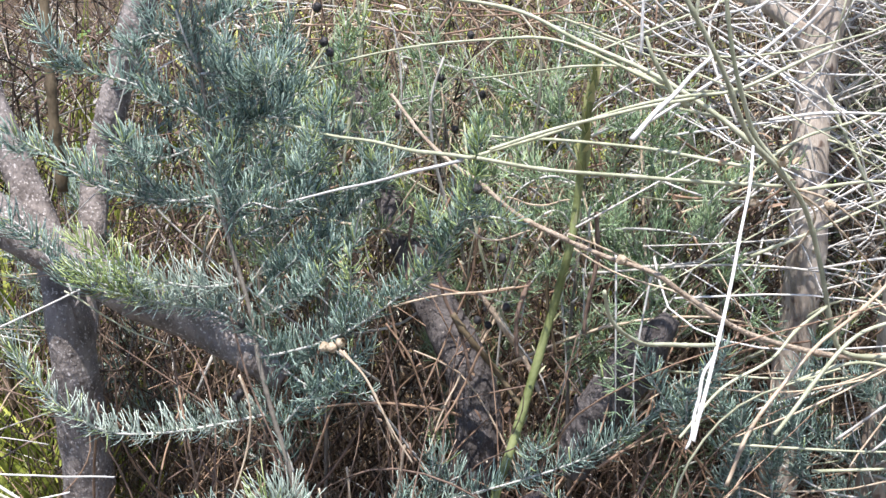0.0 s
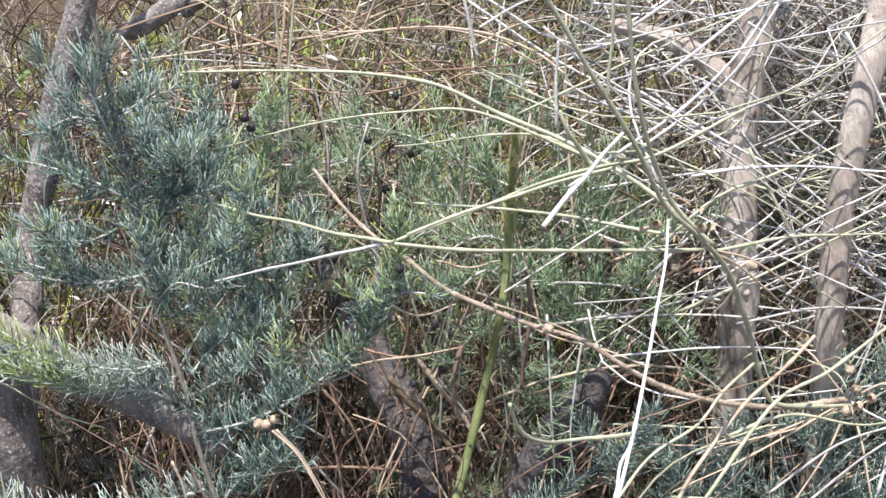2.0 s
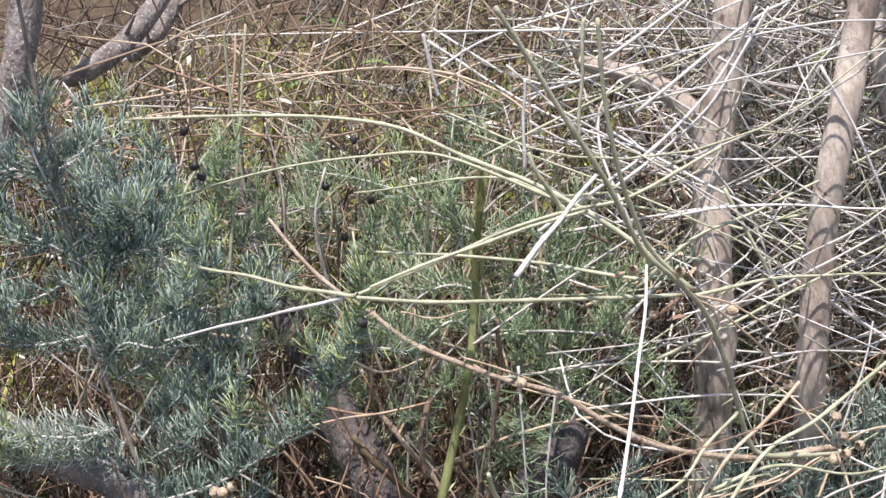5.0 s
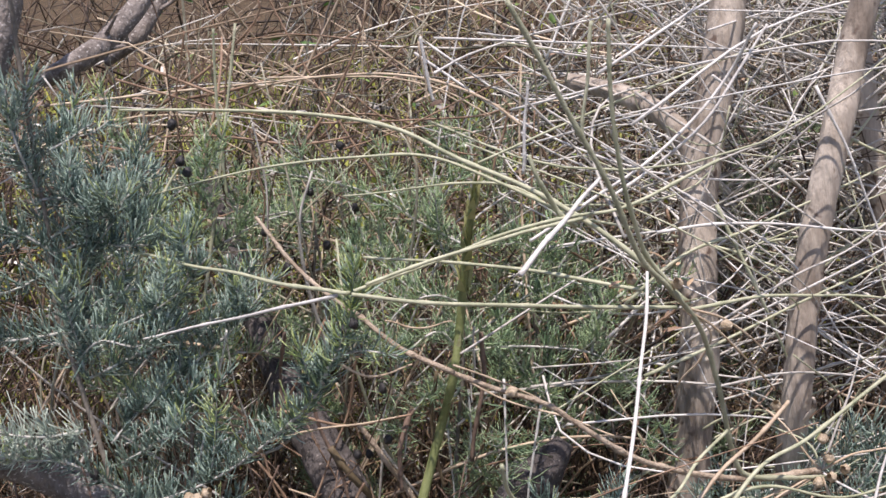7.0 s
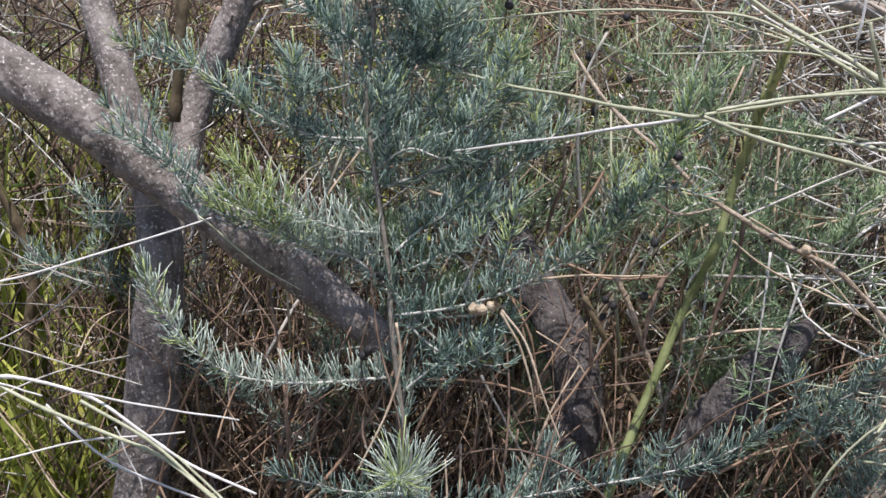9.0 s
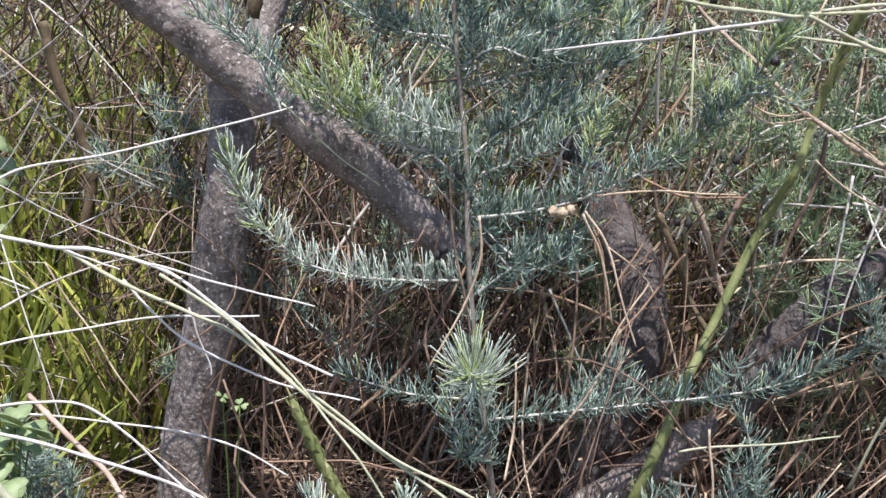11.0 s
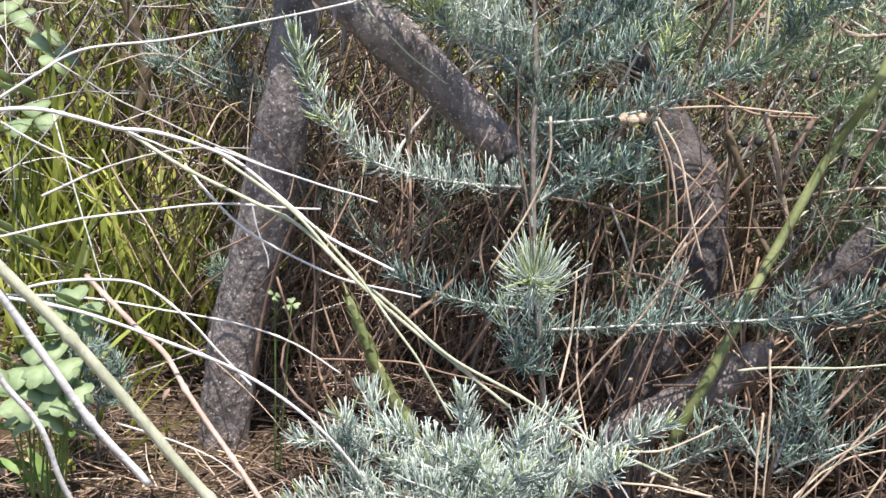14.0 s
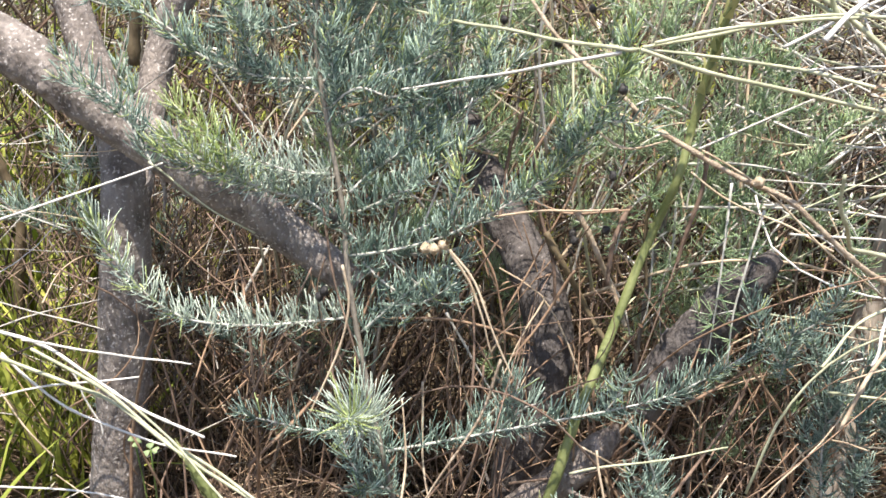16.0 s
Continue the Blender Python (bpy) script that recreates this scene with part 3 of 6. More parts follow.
tree([(0.281, 0.830, 0.040), (0.291, 0.830, 0.144), (0.301, 0.830, 0.249), (0.316, 0.835, 0.337), (0.321, 0.820, 0.413), (0.335, 0.830, 0.489), (0.351, 0.840, 0.549), (0.369, 0.850, 0.602), (0.390, 0.870, 0.656), (0.411, 0.880, 0.714), (0.445, 0.905, 0.820), (0.475, 0.935, 0.950), (0.500, 0.960, 1.100)], [0.0140, 0.0135, 0.0130, 0.0110, 0.0105, 0.0105, 0.0105, 0.0105, 0.0102, 0.0100, 0.0090, 0.0080, 0.0060], BARK_PALE, "smooth pale trunk in the light, leaning over the straw")
tree([(0.218, 0.900, 0.040), (0.238, 0.900, 0.212), (0.259, 0.900, 0.343), (0.271, 0.900, 0.425), (0.277, 0.910, 0.494), (0.289, 0.930, 0.557), (0.307, 0.940, 0.621), (0.327, 0.960, 0.690), (0.350, 0.990, 0.800), (0.372, 1.020, 0.930), (0.390, 1.050, 1.080)], [0.0194, 0.0180, 0.0160, 0.0155, 0.0150, 0.0145, 0.0138, 0.0130, 0.0115, 0.0095, 0.0070], BARK_PALE, "pale grey trunk behind crossing dry stalks")
tree([(0.290, 0.935, 0.561), (0.280, 0.945, 0.593), (0.259, 0.960, 0.614), (0.238, 0.980, 0.625), (0.207, 1.020, 0.633)], [0.0095, 0.0085, 0.0076, 0.0066], BARK_PALE, "short pale limb bending off a trunk", name='fallen_limb', category='tree limb', body='limb')
tree([(0.498, 1.050, 0.040), (0.488, 1.050, 0.178), (0.478, 1.050, 0.316), (0.476, 1.050, 0.441), (0.467, 1.050, 0.522), (0.465, 1.060, 0.587), (0.467, 1.080, 0.653), (0.475, 1.110, 0.780), (0.480, 1.140, 0.920)], [0.0119, 0.0114, 0.0110, 0.0104, 0.0098, 0.0092, 0.0090, 0.0080, 0.0060], BARK_PALE, "thin pale trunk at the thicket's edge")
tree([(-0.353, 0.855, 0.330), (-0.352, 0.885, 0.390), (-0.346, 0.928, 0.457), (-0.334, 0.975, 0.540), (-0.306, 0.985, 0.604), (-0.276, 1.000, 0.668), (-0.242, 1.020, 0.745), (-0.215, 1.050, 0.860), (-0.195, 1.080, 1.000)], [0.0125, 0.0130, 0.0133, 0.0135, 0.0135, 0.0135, 0.0130, 0.0110, 0.0080], BARK, "grey forked limb rising from a speckled trunk", name='tree_limb', category='tree limb', body='limb')
tree([(-0.252, 1.120, 0.684), (-0.222, 1.080, 0.693), (-0.186, 1.100, 0.710), (-0.161, 1.120, 0.732), (-0.130, 1.160, 0.766)], [0.0075, 0.0090, 0.0105, 0.0090, 0.0080], BARK, "grey gnarled limb lying in the straw behind the bush", name='fallen_limb', category='tree limb', body='limb')
tree([(-0.204, 1.160, 0.688), (-0.171, 1.150, 0.706), (-0.159, 1.170, 0.723), (-0.138, 1.220, 0.759)], [0.0050, 0.0070, 0.0085, 0.0075], BARK, "grey gnarled limb lying in the straw behind the bush", name='fallen_limb', category='tree limb', body='limb')
stalk([(-0.328, 0.880, 0.543), (-0.320, 0.880, 0.604), (-0.316, 0.890, 0.662), (-0.311, 0.900, 0.722)], 0.0045, 0.0040, BROWN_STEM, "dark brown upright stem behind the bush", name="plant_stem", category="stem", knots=5)
knot_hole(speckled_tree, (-0.338, 0.8355, 0.405), (0.1, -1, 0.35), 0.0045, BARK)

# the large needle bush
bush = thing("asparagus_bush", (-0.120, 0.710, 0.060), "blue-green needle bush with arching feathery branches and yellow-green tips", "bush", "asparagus bushes")
stem_part(bush, [(-0.105, 0.740, 0.144), (-0.120, 0.730, 0.237), (-0.134, 0.735, 0.312), (-0.145, 0.745, 0.374), (-0.152, 0.755, 0.431), (-0.153, 0.765, 0.453), (-0.164, 0.780, 0.521), (-0.172, 0.795, 0.574), (-0.168, 0.800, 0.609), (-0.165, 0.800, 0.666), (-0.161, 0.800, 0.725), (-0.155, 0.802, 0.800), (-0.150, 0.806, 0.880), (-0.147, 0.812, 0.960)], 0.0024, 0.0011)
spray(bush, [(-0.161, 0.770, 0.474), (-0.187, 0.750, 0.477), (-0.215, 0.735, 0.492), (-0.241, 0.720, 0.514), (-0.257, 0.715, 0.530)], young=0.8, length=0.0160, per_metre=2500, needle=NEEDLE_SILVER)
spray(bush, [(-0.203, 0.755, 0.483), (-0.245, 0.755, 0.500), (-0.284, 0.765, 0.522), (-0.320, 0.775, 0.549), (-0.353, 0.785, 0.572)], young=0.2, per_metre=1000)
spray(bush, [(-0.155, 0.757, 0.385), (-0.198, 0.738, 0.388), (-0.228, 0.720, 0.395), (-0.256, 0.705, 0.407), (-0.279, 0.700, 0.428), (-0.296, 0.698, 0.453), (-0.306, 0.697, 0.482)], young=0.3, per_metre=2300, needle=NEEDLE_SILVER)
spray(bush, [(-0.171, 0.790, 0.549), (-0.205, 0.780, 0.552), (-0.241, 0.770, 0.567), (-0.268, 0.765, 0.588)], young=0.25, shoots=1, per_metre=1500)
spray(bush, [(-0.167, 0.790, 0.539), (-0.208, 0.785, 0.553), (-0.245, 0.780, 0.572), (-0.281, 0.775, 0.596), (-0.310, 0.775, 0.617)], young=0.25, shoots=2)
spray(bush, [(-0.168, 0.800, 0.603), (-0.195, 0.795, 0.626), (-0.232, 0.790, 0.646), (-0.272, 0.790, 0.657)], young=0.1, shoots=3)
spray(bush, [(-0.169, 0.800, 0.592), (-0.190, 0.790, 0.584), (-0.217, 0.780, 0.582), (-0.235, 0.775, 0.589)], young=0.1, shoots=2)
spray(bush, [(-0.167, 0.800, 0.659), (-0.192, 0.800, 0.670), (-0.216, 0.795, 0.665)], young=0.05, shoots=2)
spray(bush, [(-0.143, 0.765, 0.438), (-0.181, 0.755, 0.475), (-0.224, 0.740, 0.492), (-0.257, 0.735, 0.506), (-0.271, 0.735, 0.516)], young=0.55, shoots=1)
spray(bush, [(-0.282, 0.760, 0.494), (-0.296, 0.765, 0.521), (-0.318, 0.770, 0.544), (-0.349, 0.775, 0.554)], young=0.1)
spray(bush, [(-0.162, 0.765, 0.488), (-0.186, 0.745, 0.496), (-0.214, 0.730, 0.513), (-0.238, 0.725, 0.531), (-0.253, 0.720, 0.548)], young=0.9, length=0.0165, per_metre=2100, needle=NEEDLE_SILVER)
spray(bush, [(-0.153, 0.765, 0.428), (-0.110, 0.750, 0.440), (-0.072, 0.740, 0.456), (-0.032, 0.730, 0.482), (-0.004, 0.725, 0.505), (0.015, 0.720, 0.534), (0.027, 0.715, 0.557), (0.036, 0.710, 0.595)], young=0.45, shoots=3, per_metre=1900)
spray(bush, [(-0.032, 0.729, 0.483), (-0.004, 0.724, 0.506), (0.015, 0.719, 0.535), (0.027, 0.714, 0.558), (0.036, 0.709, 0.596)], young=0.5, per_metre=1100, stem=0.0005, needle=NEEDLE_GREEN)
spray(bush, [(-0.001, 0.725, 0.509), (0.012, 0.720, 0.530), (0.030, 0.720, 0.534), (0.052, 0.720, 0.528)], young=0.3)
spray(bush, [(-0.150, 0.775, 0.472), (-0.133, 0.785, 0.486), (-0.100, 0.795, 0.507), (-0.060, 0.805, 0.532), (-0.029, 0.815, 0.561)], young=0.1, shoots=3)
spray(bush, [(-0.159, 0.785, 0.516), (-0.120, 0.795, 0.527), (-0.080, 0.805, 0.538), (-0.048, 0.810, 0.537)], young=0.15, shoots=2)
spray(bush, [(-0.169, 0.790, 0.545), (-0.143, 0.790, 0.567), (-0.112, 0.790, 0.572), (-0.085, 0.795, 0.563)], young=0.45, shoots=2)
spray(bush, [(-0.171, 0.795, 0.566), (-0.152, 0.795, 0.594), (-0.117, 0.800, 0.607), (-0.090, 0.805, 0.620)], young=0.1, shoots=3)
spray(bush, [(-0.175, 0.800, 0.608), (-0.148, 0.800, 0.620), (-0.117, 0.805, 0.635), (-0.094, 0.810, 0.647)], young=0.1, shoots=3)
spray(bush, [(-0.169, 0.795, 0.555), (-0.144, 0.785, 0.551), (-0.121, 0.780, 0.554), (-0.089, 0.780, 0.567), (-0.065, 0.780, 0.589)], young=0.35, shoots=3)
spray(bush, [(-0.167, 0.800, 0.601), (-0.140, 0.795, 0.607), (-0.119, 0.790, 0.602), (-0.101, 0.790, 0.608)], young=0.1, shoots=3)
spray(bush, [(-0.168, 0.800, 0.638), (-0.143, 0.795, 0.636), (-0.122, 0.790, 0.627)], young=0.05, shoots=3)
spray(bush, [(-0.165, 0.800, 0.666), (-0.144, 0.795, 0.673), (-0.125, 0.795, 0.682)], young=0.1, shoots=2)
spray(bush, [(-0.168, 0.800, 0.642), (-0.170, 0.790, 0.669), (-0.172, 0.790, 0.689), (-0.170, 0.790, 0.716)], young=0.1, shoots=1)
spray(bush, [(-0.166, 0.785, 0.527), (-0.141, 0.770, 0.546), (-0.116, 0.765, 0.541), (-0.089, 0.765, 0.551)], young=0.1, shoots=2)
spray(bush, [(-0.144, 0.755, 0.375), (-0.119, 0.750, 0.399), (-0.094, 0.750, 0.420), (-0.065, 0.755, 0.433)], young=0.1, shoots=1)
spray(bush, [(-0.145, 0.770, 0.459), (-0.119, 0.760, 0.474), (-0.099, 0.765, 0.492), (-0.084, 0.770, 0.514)], young=0.1, shoots=2)
spray(bush, [(-0.142, 0.765, 0.424), (-0.121, 0.755, 0.408), (-0.096, 0.755, 0.401), (-0.076, 0.755, 0.422)], young=0.1, shoots=2)
spray(bush, [(-0.136, 0.715, 0.323), (-0.138, 0.692, 0.338), (-0.140, 0.673, 0.350), (-0.142, 0.656, 0.358)], young=0.55, length=0.027, per_metre=3000, spread=1.3, lift=0.05, needle=NEEDLE_SILVER)
spray(bush, [(-0.131, 0.740, 0.304), (-0.178, 0.750, 0.299), (-0.207, 0.755, 0.302), (-0.241, 0.760, 0.308)], young=0.05)
spray(bush, [(-0.128, 0.735, 0.291), (-0.082, 0.740, 0.298), (-0.022, 0.755, 0.303), (0.035, 0.765, 0.310), (0.076, 0.775, 0.317), (0.110, 0.780, 0.333), (0.144, 0.785, 0.354)], young=0.05, shoots=3)
spray(bush, [(-0.124, 0.730, 0.263), (-0.139, 0.720, 0.275), (-0.150, 0.715, 0.293), (-0.154, 0.715, 0.310)], young=0.1, shoots=1)
spray(bush, [(0.155, 0.780, 0.329), (0.156, 0.765, 0.358), (0.157, 0.755, 0.380)], young=0.1, shoots=2)
spray(bush, [(-0.165, 0.800, 0.513), (-0.173, 0.815, 0.567), (-0.177, 0.820, 0.606), (-0.182, 0.820, 0.653)], young=0.05, per_metre=1000, stem=0.0008)
spray(bush, [(-0.174, 0.820, 0.605), (-0.171, 0.820, 0.664), (-0.167, 0.820, 0.724)], young=0.05, per_metre=900, stem=0.0008)
spray(bush, [(-0.139, 0.745, 0.341), (-0.145, 0.750, 0.372), (-0.150, 0.755, 0.411)], young=0.0, per_metre=900, stem=0.0008)
spray(bush, [(-0.124, 0.735, 0.256), (-0.130, 0.737, 0.290), (-0.135, 0.740, 0.318)], young=0.0, per_metre=2400, stem=0.0008)
for k in range(6):
    z = 0.830 + 0.020 * k
    a = k * 2.4
    reach = 0.090 - 0.007 * k
    p = np.array((-0.160 + 0.012 * k / 5, 0.801 + 0.01 * k / 5, z))
    d = np.array((math.cos(a), math.sin(a), 0.25))
    spray(bush, [p, p + d * reach * 0.4, p + d * reach * 0.75 + np.array((0, 0, 0.006)), p + d * reach + np.array((0, 0, 0.016))], young=0.1, shoots=2, per_metre=1700)
settle(bush)

# the low needle bush in front
low_bush = thing("asparagus_bush", (-0.134, 0.580, 0.060), "low silvery blue-green needle bush with stubby spreading branches", "bush", "asparagus bushes")
stem_part(low_bush, [(-0.113, 0.640, 0.100), (-0.130, 0.610, 0.184), (-0.139, 0.600, 0.237), (-0.140, 0.595, 0.261)], 0.002, 0.0012)
spray(low_bush, [(-0.140, 0.595, 0.259), (-0.166, 0.585, 0.269), (-0.196, 0.580, 0.278), (-0.225, 0.580, 0.281)], young=0.08, shoots=2, length=0.0125, stem=0.0011, thick=0.00048, per_metre=2700, spread=1.5, lift=0.25, needle=NEEDLE_SILVER)
spray(low_bush, [(-0.139, 0.590, 0.243), (-0.174, 0.575, 0.262), (-0.210, 0.570, 0.271), (-0.243, 0.570, 0.275), (-0.267, 0.570, 0.273)], young=0.08, shoots=2, length=0.0125, stem=0.0011, thick=0.00048, per_metre=2700, spread=1.5, lift=0.25, needle=NEEDLE_SILVER)
spray(low_bush, [(-0.140, 0.595, 0.262), (-0.137, 0.590, 0.279), (-0.129, 0.590, 0.291), (-0.110, 0.595, 0.297)], young=0.08, shoots=0, length=0.0125, stem=0.0011, thick=0.00048, per_metre=2700, spread=1.5, lift=0.25, needle=NEEDLE_SILVER)
spray(low_bush, [(-0.138, 0.600, 0.240), (-0.112, 0.595, 0.263), (-0.091, 0.595, 0.277), (-0.070, 0.595, 0.292), (-0.052, 0.595, 0.303)], young=0.08, shoots=0, length=0.0125, stem=0.0011, thick=0.00048, per_metre=2700, spread=1.5, lift=0.25, needle=NEEDLE_SILVER)
spray(low_bush, [(-0.138, 0.590, 0.227), (-0.175, 0.570, 0.242), (-0.210, 0.560, 0.253), (-0.242, 0.555, 0.248), (-0.270, 0.555, 0.236)], young=0.08, shoots=2, length=0.0125, stem=0.0011, thick=0.00048, per_metre=2700, spread=1.5, lift=0.25, needle=NEEDLE_SILVER)
spray(low_bush, [(-0.139, 0.590, 0.235), (-0.151, 0.565, 0.265), (-0.158, 0.555, 0.282), (-0.162, 0.550, 0.294)], young=0.08, shoots=2, length=0.0125, stem=0.0011, thick=0.00048, per_metre=2700, spread=1.5, lift=0.25, needle=NEEDLE_SILVER)
spray(low_bush, [(-0.136, 0.590, 0.216), (-0.120, 0.570, 0.250), (-0.104, 0.565, 0.273), (-0.096, 0.565, 0.286)], young=0.08, shoots=2, length=0.0125, stem=0.0011, thick=0.00048, per_metre=2700, spread=1.5, lift=0.25, needle=NEEDLE_SILVER)
spray(low_bush, [(-0.135, 0.590, 0.204), (-0.168, 0.560, 0.223), (-0.204, 0.545, 0.238), (-0.228, 0.540, 0.233)], young=0.08, shoots=2, length=0.0125, stem=0.0011, thick=0.00048, per_metre=2700, spread=1.5, lift=0.25, needle=NEEDLE_SILVER)
spray(low_bush, [(-0.138, 0.590, 0.216), (-0.155, 0.550, 0.253), (-0.178, 0.535, 0.273), (-0.197, 0.535, 0.278)], young=0.08, shoots=2, length=0.0125, stem=0.0011, thick=0.00048, per_metre=2700, spread=1.5, lift=0.25, needle=NEEDLE_SILVER)
spray(low_bush, [(-0.136, 0.590, 0.212), (-0.139, 0.555, 0.253), (-0.144, 0.540, 0.275), (-0.152, 0.535, 0.287)], young=0.08, shoots=2, length=0.0125, stem=0.0011, thick=0.00048, per_metre=2700, spread=1.5, lift=0.25, needle=NEEDLE_SILVER)
spray(low_bush, [(-0.141, 0.590, 0.227), (-0.180, 0.585, 0.252), (-0.198, 0.585, 0.258), (-0.210, 0.585, 0.250)], young=0.08, shoots=2, length=0.0125, stem=0.0011, thick=0.00048, per_metre=2700, spread=1.5, lift=0.25, needle=NEEDLE_SILVER)
spray(low_bush, [(-0.135, 0.590, 0.204), (-0.119, 0.550, 0.245), (-0.112, 0.540, 0.266), (-0.117, 0.540, 0.276)], young=0.08, shoots=2, length=0.0125, stem=0.0011, thick=0.00048, per_metre=2700, spread=1.5, lift=0.25, needle=NEEDLE_SILVER)
settle(low_bush)

# green needle branches in the middle of the thicket
mid_bush = thing("asparagus_bush", (0.066, 0.880, 0.060), "paler green needle bush with long thin whip-like branches", "bush", "asparagus bushes")
stem_part(mid_bush, [(0.049, 0.900, 0.087), (0.060, 0.890, 0.247), (0.071, 0.890, 0.357), (0.089, 0.890, 0.449), (0.097, 0.895, 0.514), (0.117, 0.900, 0.594)], 0.0022, 0.0012)
spray(mid_bush, [(0.108, 0.895, 0.537), (0.071, 0.900, 0.562), (0.048, 0.900, 0.583), (0.015, 0.900, 0.600), (-0.035, 0.900, 0.617)], young=0.12, length=0.0138, thick=0.0004, needle=NEEDLE_GREEN, shoots=3, per_metre=1500)
spray(mid_bush, [(0.108, 0.895, 0.537), (0.132, 0.880, 0.547), (0.156, 0.870, 0.537), (0.182, 0.870, 0.537)], young=0.12, length=0.0138, thick=0.0004, needle=NEEDLE_GREEN, shoots=3, per_metre=1500)
spray(mid_bush, [(0.094, 0.890, 0.497), (0.063, 0.900, 0.513), (0.040, 0.905, 0.545), (0.042, 0.910, 0.576)], young=0.12, length=0.0138, thick=0.0004, needle=NEEDLE_GREEN, shoots=2, per_metre=1500)
spray(mid_bush, [(0.091, 0.890, 0.468), (0.122, 0.885, 0.485), (0.147, 0.880, 0.502), (0.174, 0.880, 0.507), (0.204, 0.880, 0.492)], young=0.12, length=0.0138, thick=0.0004, needle=NEEDLE_GREEN, shoots=4, per_metre=1500)
spray(mid_bush, [(0.089, 0.890, 0.459), (0.132, 0.870, 0.465), (0.184, 0.860, 0.456), (0.207, 0.855, 0.435), (0.225, 0.850, 0.404), (0.238, 0.850, 0.362)], young=0.12, length=0.0138, thick=0.0004, needle=NEEDLE_GREEN, shoots=3, per_metre=1500)
spray(mid_bush, [(0.184, 0.860, 0.456), (0.192, 0.860, 0.483), (0.211, 0.865, 0.497), (0.230, 0.870, 0.501)], young=0.12, length=0.0138, thick=0.0004, needle=NEEDLE_GREEN, shoots=2, per_metre=1500)
spray(mid_bush, [(0.083, 0.885, 0.431), (0.072, 0.870, 0.420), (0.070, 0.860, 0.384), (0.066, 0.860, 0.343), (0.046, 0.860, 0.308)], young=0.12, length=0.0138, thick=0.0004, needle=NEEDLE_GREEN, shoots=1, per_metre=560)
spray(mid_bush, [(0.090, 0.885, 0.430), (0.087, 0.875, 0.394), (0.078, 0.870, 0.356), (0.083, 0.865, 0.299)], young=0.12, length=0.0138, thick=0.0004, needle=NEEDLE_GREEN, shoots=1, per_metre=560)
spray(mid_bush, [(0.110, 0.980, 0.550), (0.117, 0.990, 0.576), (0.119, 1.000, 0.608), (0.125, 1.000, 0.626)], young=0.12, length=0.0138, thick=0.0004, needle=NEEDLE_GREEN, shoots=1, per_metre=700)
spray(mid_bush, [(0.078, 0.885, 0.401), (0.112, 0.900, 0.420), (0.141, 0.910, 0.421), (0.167, 0.920, 0.433)], young=0.12, length=0.0138, thick=0.0004, needle=NEEDLE_GREEN, shoots=2, per_metre=1500)
spray(mid_bush, [(0.088, 0.860, 0.471), (0.075, 0.845, 0.494), (0.054, 0.835, 0.487), (0.037, 0.830, 0.464), (0.026, 0.825, 0.439)], young=0.12, length=0.0138, thick=0.0004, needle=NEEDLE_GREEN, shoots=2, per_metre=1500)
spray(mid_bush, [(0.085, 0.860, 0.442), (0.068, 0.840, 0.454), (0.047, 0.830, 0.438), (0.038, 0.825, 0.408)], young=0.12, length=0.0138, thick=0.0004, needle=NEEDLE_GREEN, shoots=2, per_metre=1400)
spray(mid_bush, [(0.094, 0.870, 0.505), (0.075, 0.850, 0.520), (0.053, 0.840, 0.518), (0.033, 0.830, 0.502)], young=0.12, length=0.0138, thick=0.0004, needle=NEEDLE_GREEN, shoots=2, per_metre=1400)
spray(mid_bush, [(0.095, 0.890, 0.487), (0.074, 0.900, 0.472), (0.044, 0.910, 0.468), (0.017, 0.910, 0.452)], young=0.12, length=0.0138, thick=0.0004, needle=NEEDLE_GREEN, shoots=2, per_metre=1800)
spray(mid_bush, [(0.097, 0.895, 0.514), (0.085, 0.900, 0.539), (0.086, 0.910, 0.569), (0.108, 0.910, 0.593)], young=0.12, length=0.0138, thick=0.0004, needle=NEEDLE_GREEN, shoots=2, per_metre=1500)
spray(mid_bush, [(0.122, 0.885, 0.485), (0.127, 0.880, 0.457), (0.140, 0.880, 0.424), (0.152, 0.880, 0.381)], young=0.12, length=0.0138, thick=0.0004, needle=NEEDLE_GREEN, shoots=2, per_metre=1800)
spray(mid_bush, [(0.116, 0.800, 0.470), (0.112, 0.790, 0.430), (0.108, 0.785, 0.390), (0.104, 0.785, 0.345)], young=0.12, length=0.0138, thick=0.0004, needle=NEEDLE_GREEN, shoots=1, per_metre=520)
spray(mid_bush, [(0.140, 0.800, 0.450), (0.128, 0.790, 0.410), (0.120, 0.785, 0.375), (0.118, 0.785, 0.330)], young=0.12, length=0.0138, thick=0.0004, needle=NEEDLE_GREEN, shoots=1, per_metre=480)
settle(mid_bush)
back_bush = thing("asparagus_bush", (-0.162, 0.920, 0.060), "green needle bush growing up through dry straw", "bush", "asparagus bushes")
stem_part(back_bush, [(-0.184, 0.930, 0.131), (-0.155, 0.920, 0.291), (-0.131, 0.920, 0.429), (-0.108, 0.910, 0.533), (-0.092, 0.905, 0.605)], 0.002, 0.0011)
spray(back_bush, [(-0.099, 0.905, 0.568), (-0.086, 0.895, 0.602), (-0.076, 0.890, 0.629), (-0.073, 0.890, 0.651)], length=0.0142, thick=0.0004, per_metre=1600, needle=NEEDLE_GREEN, shoots=3, young=0.3)
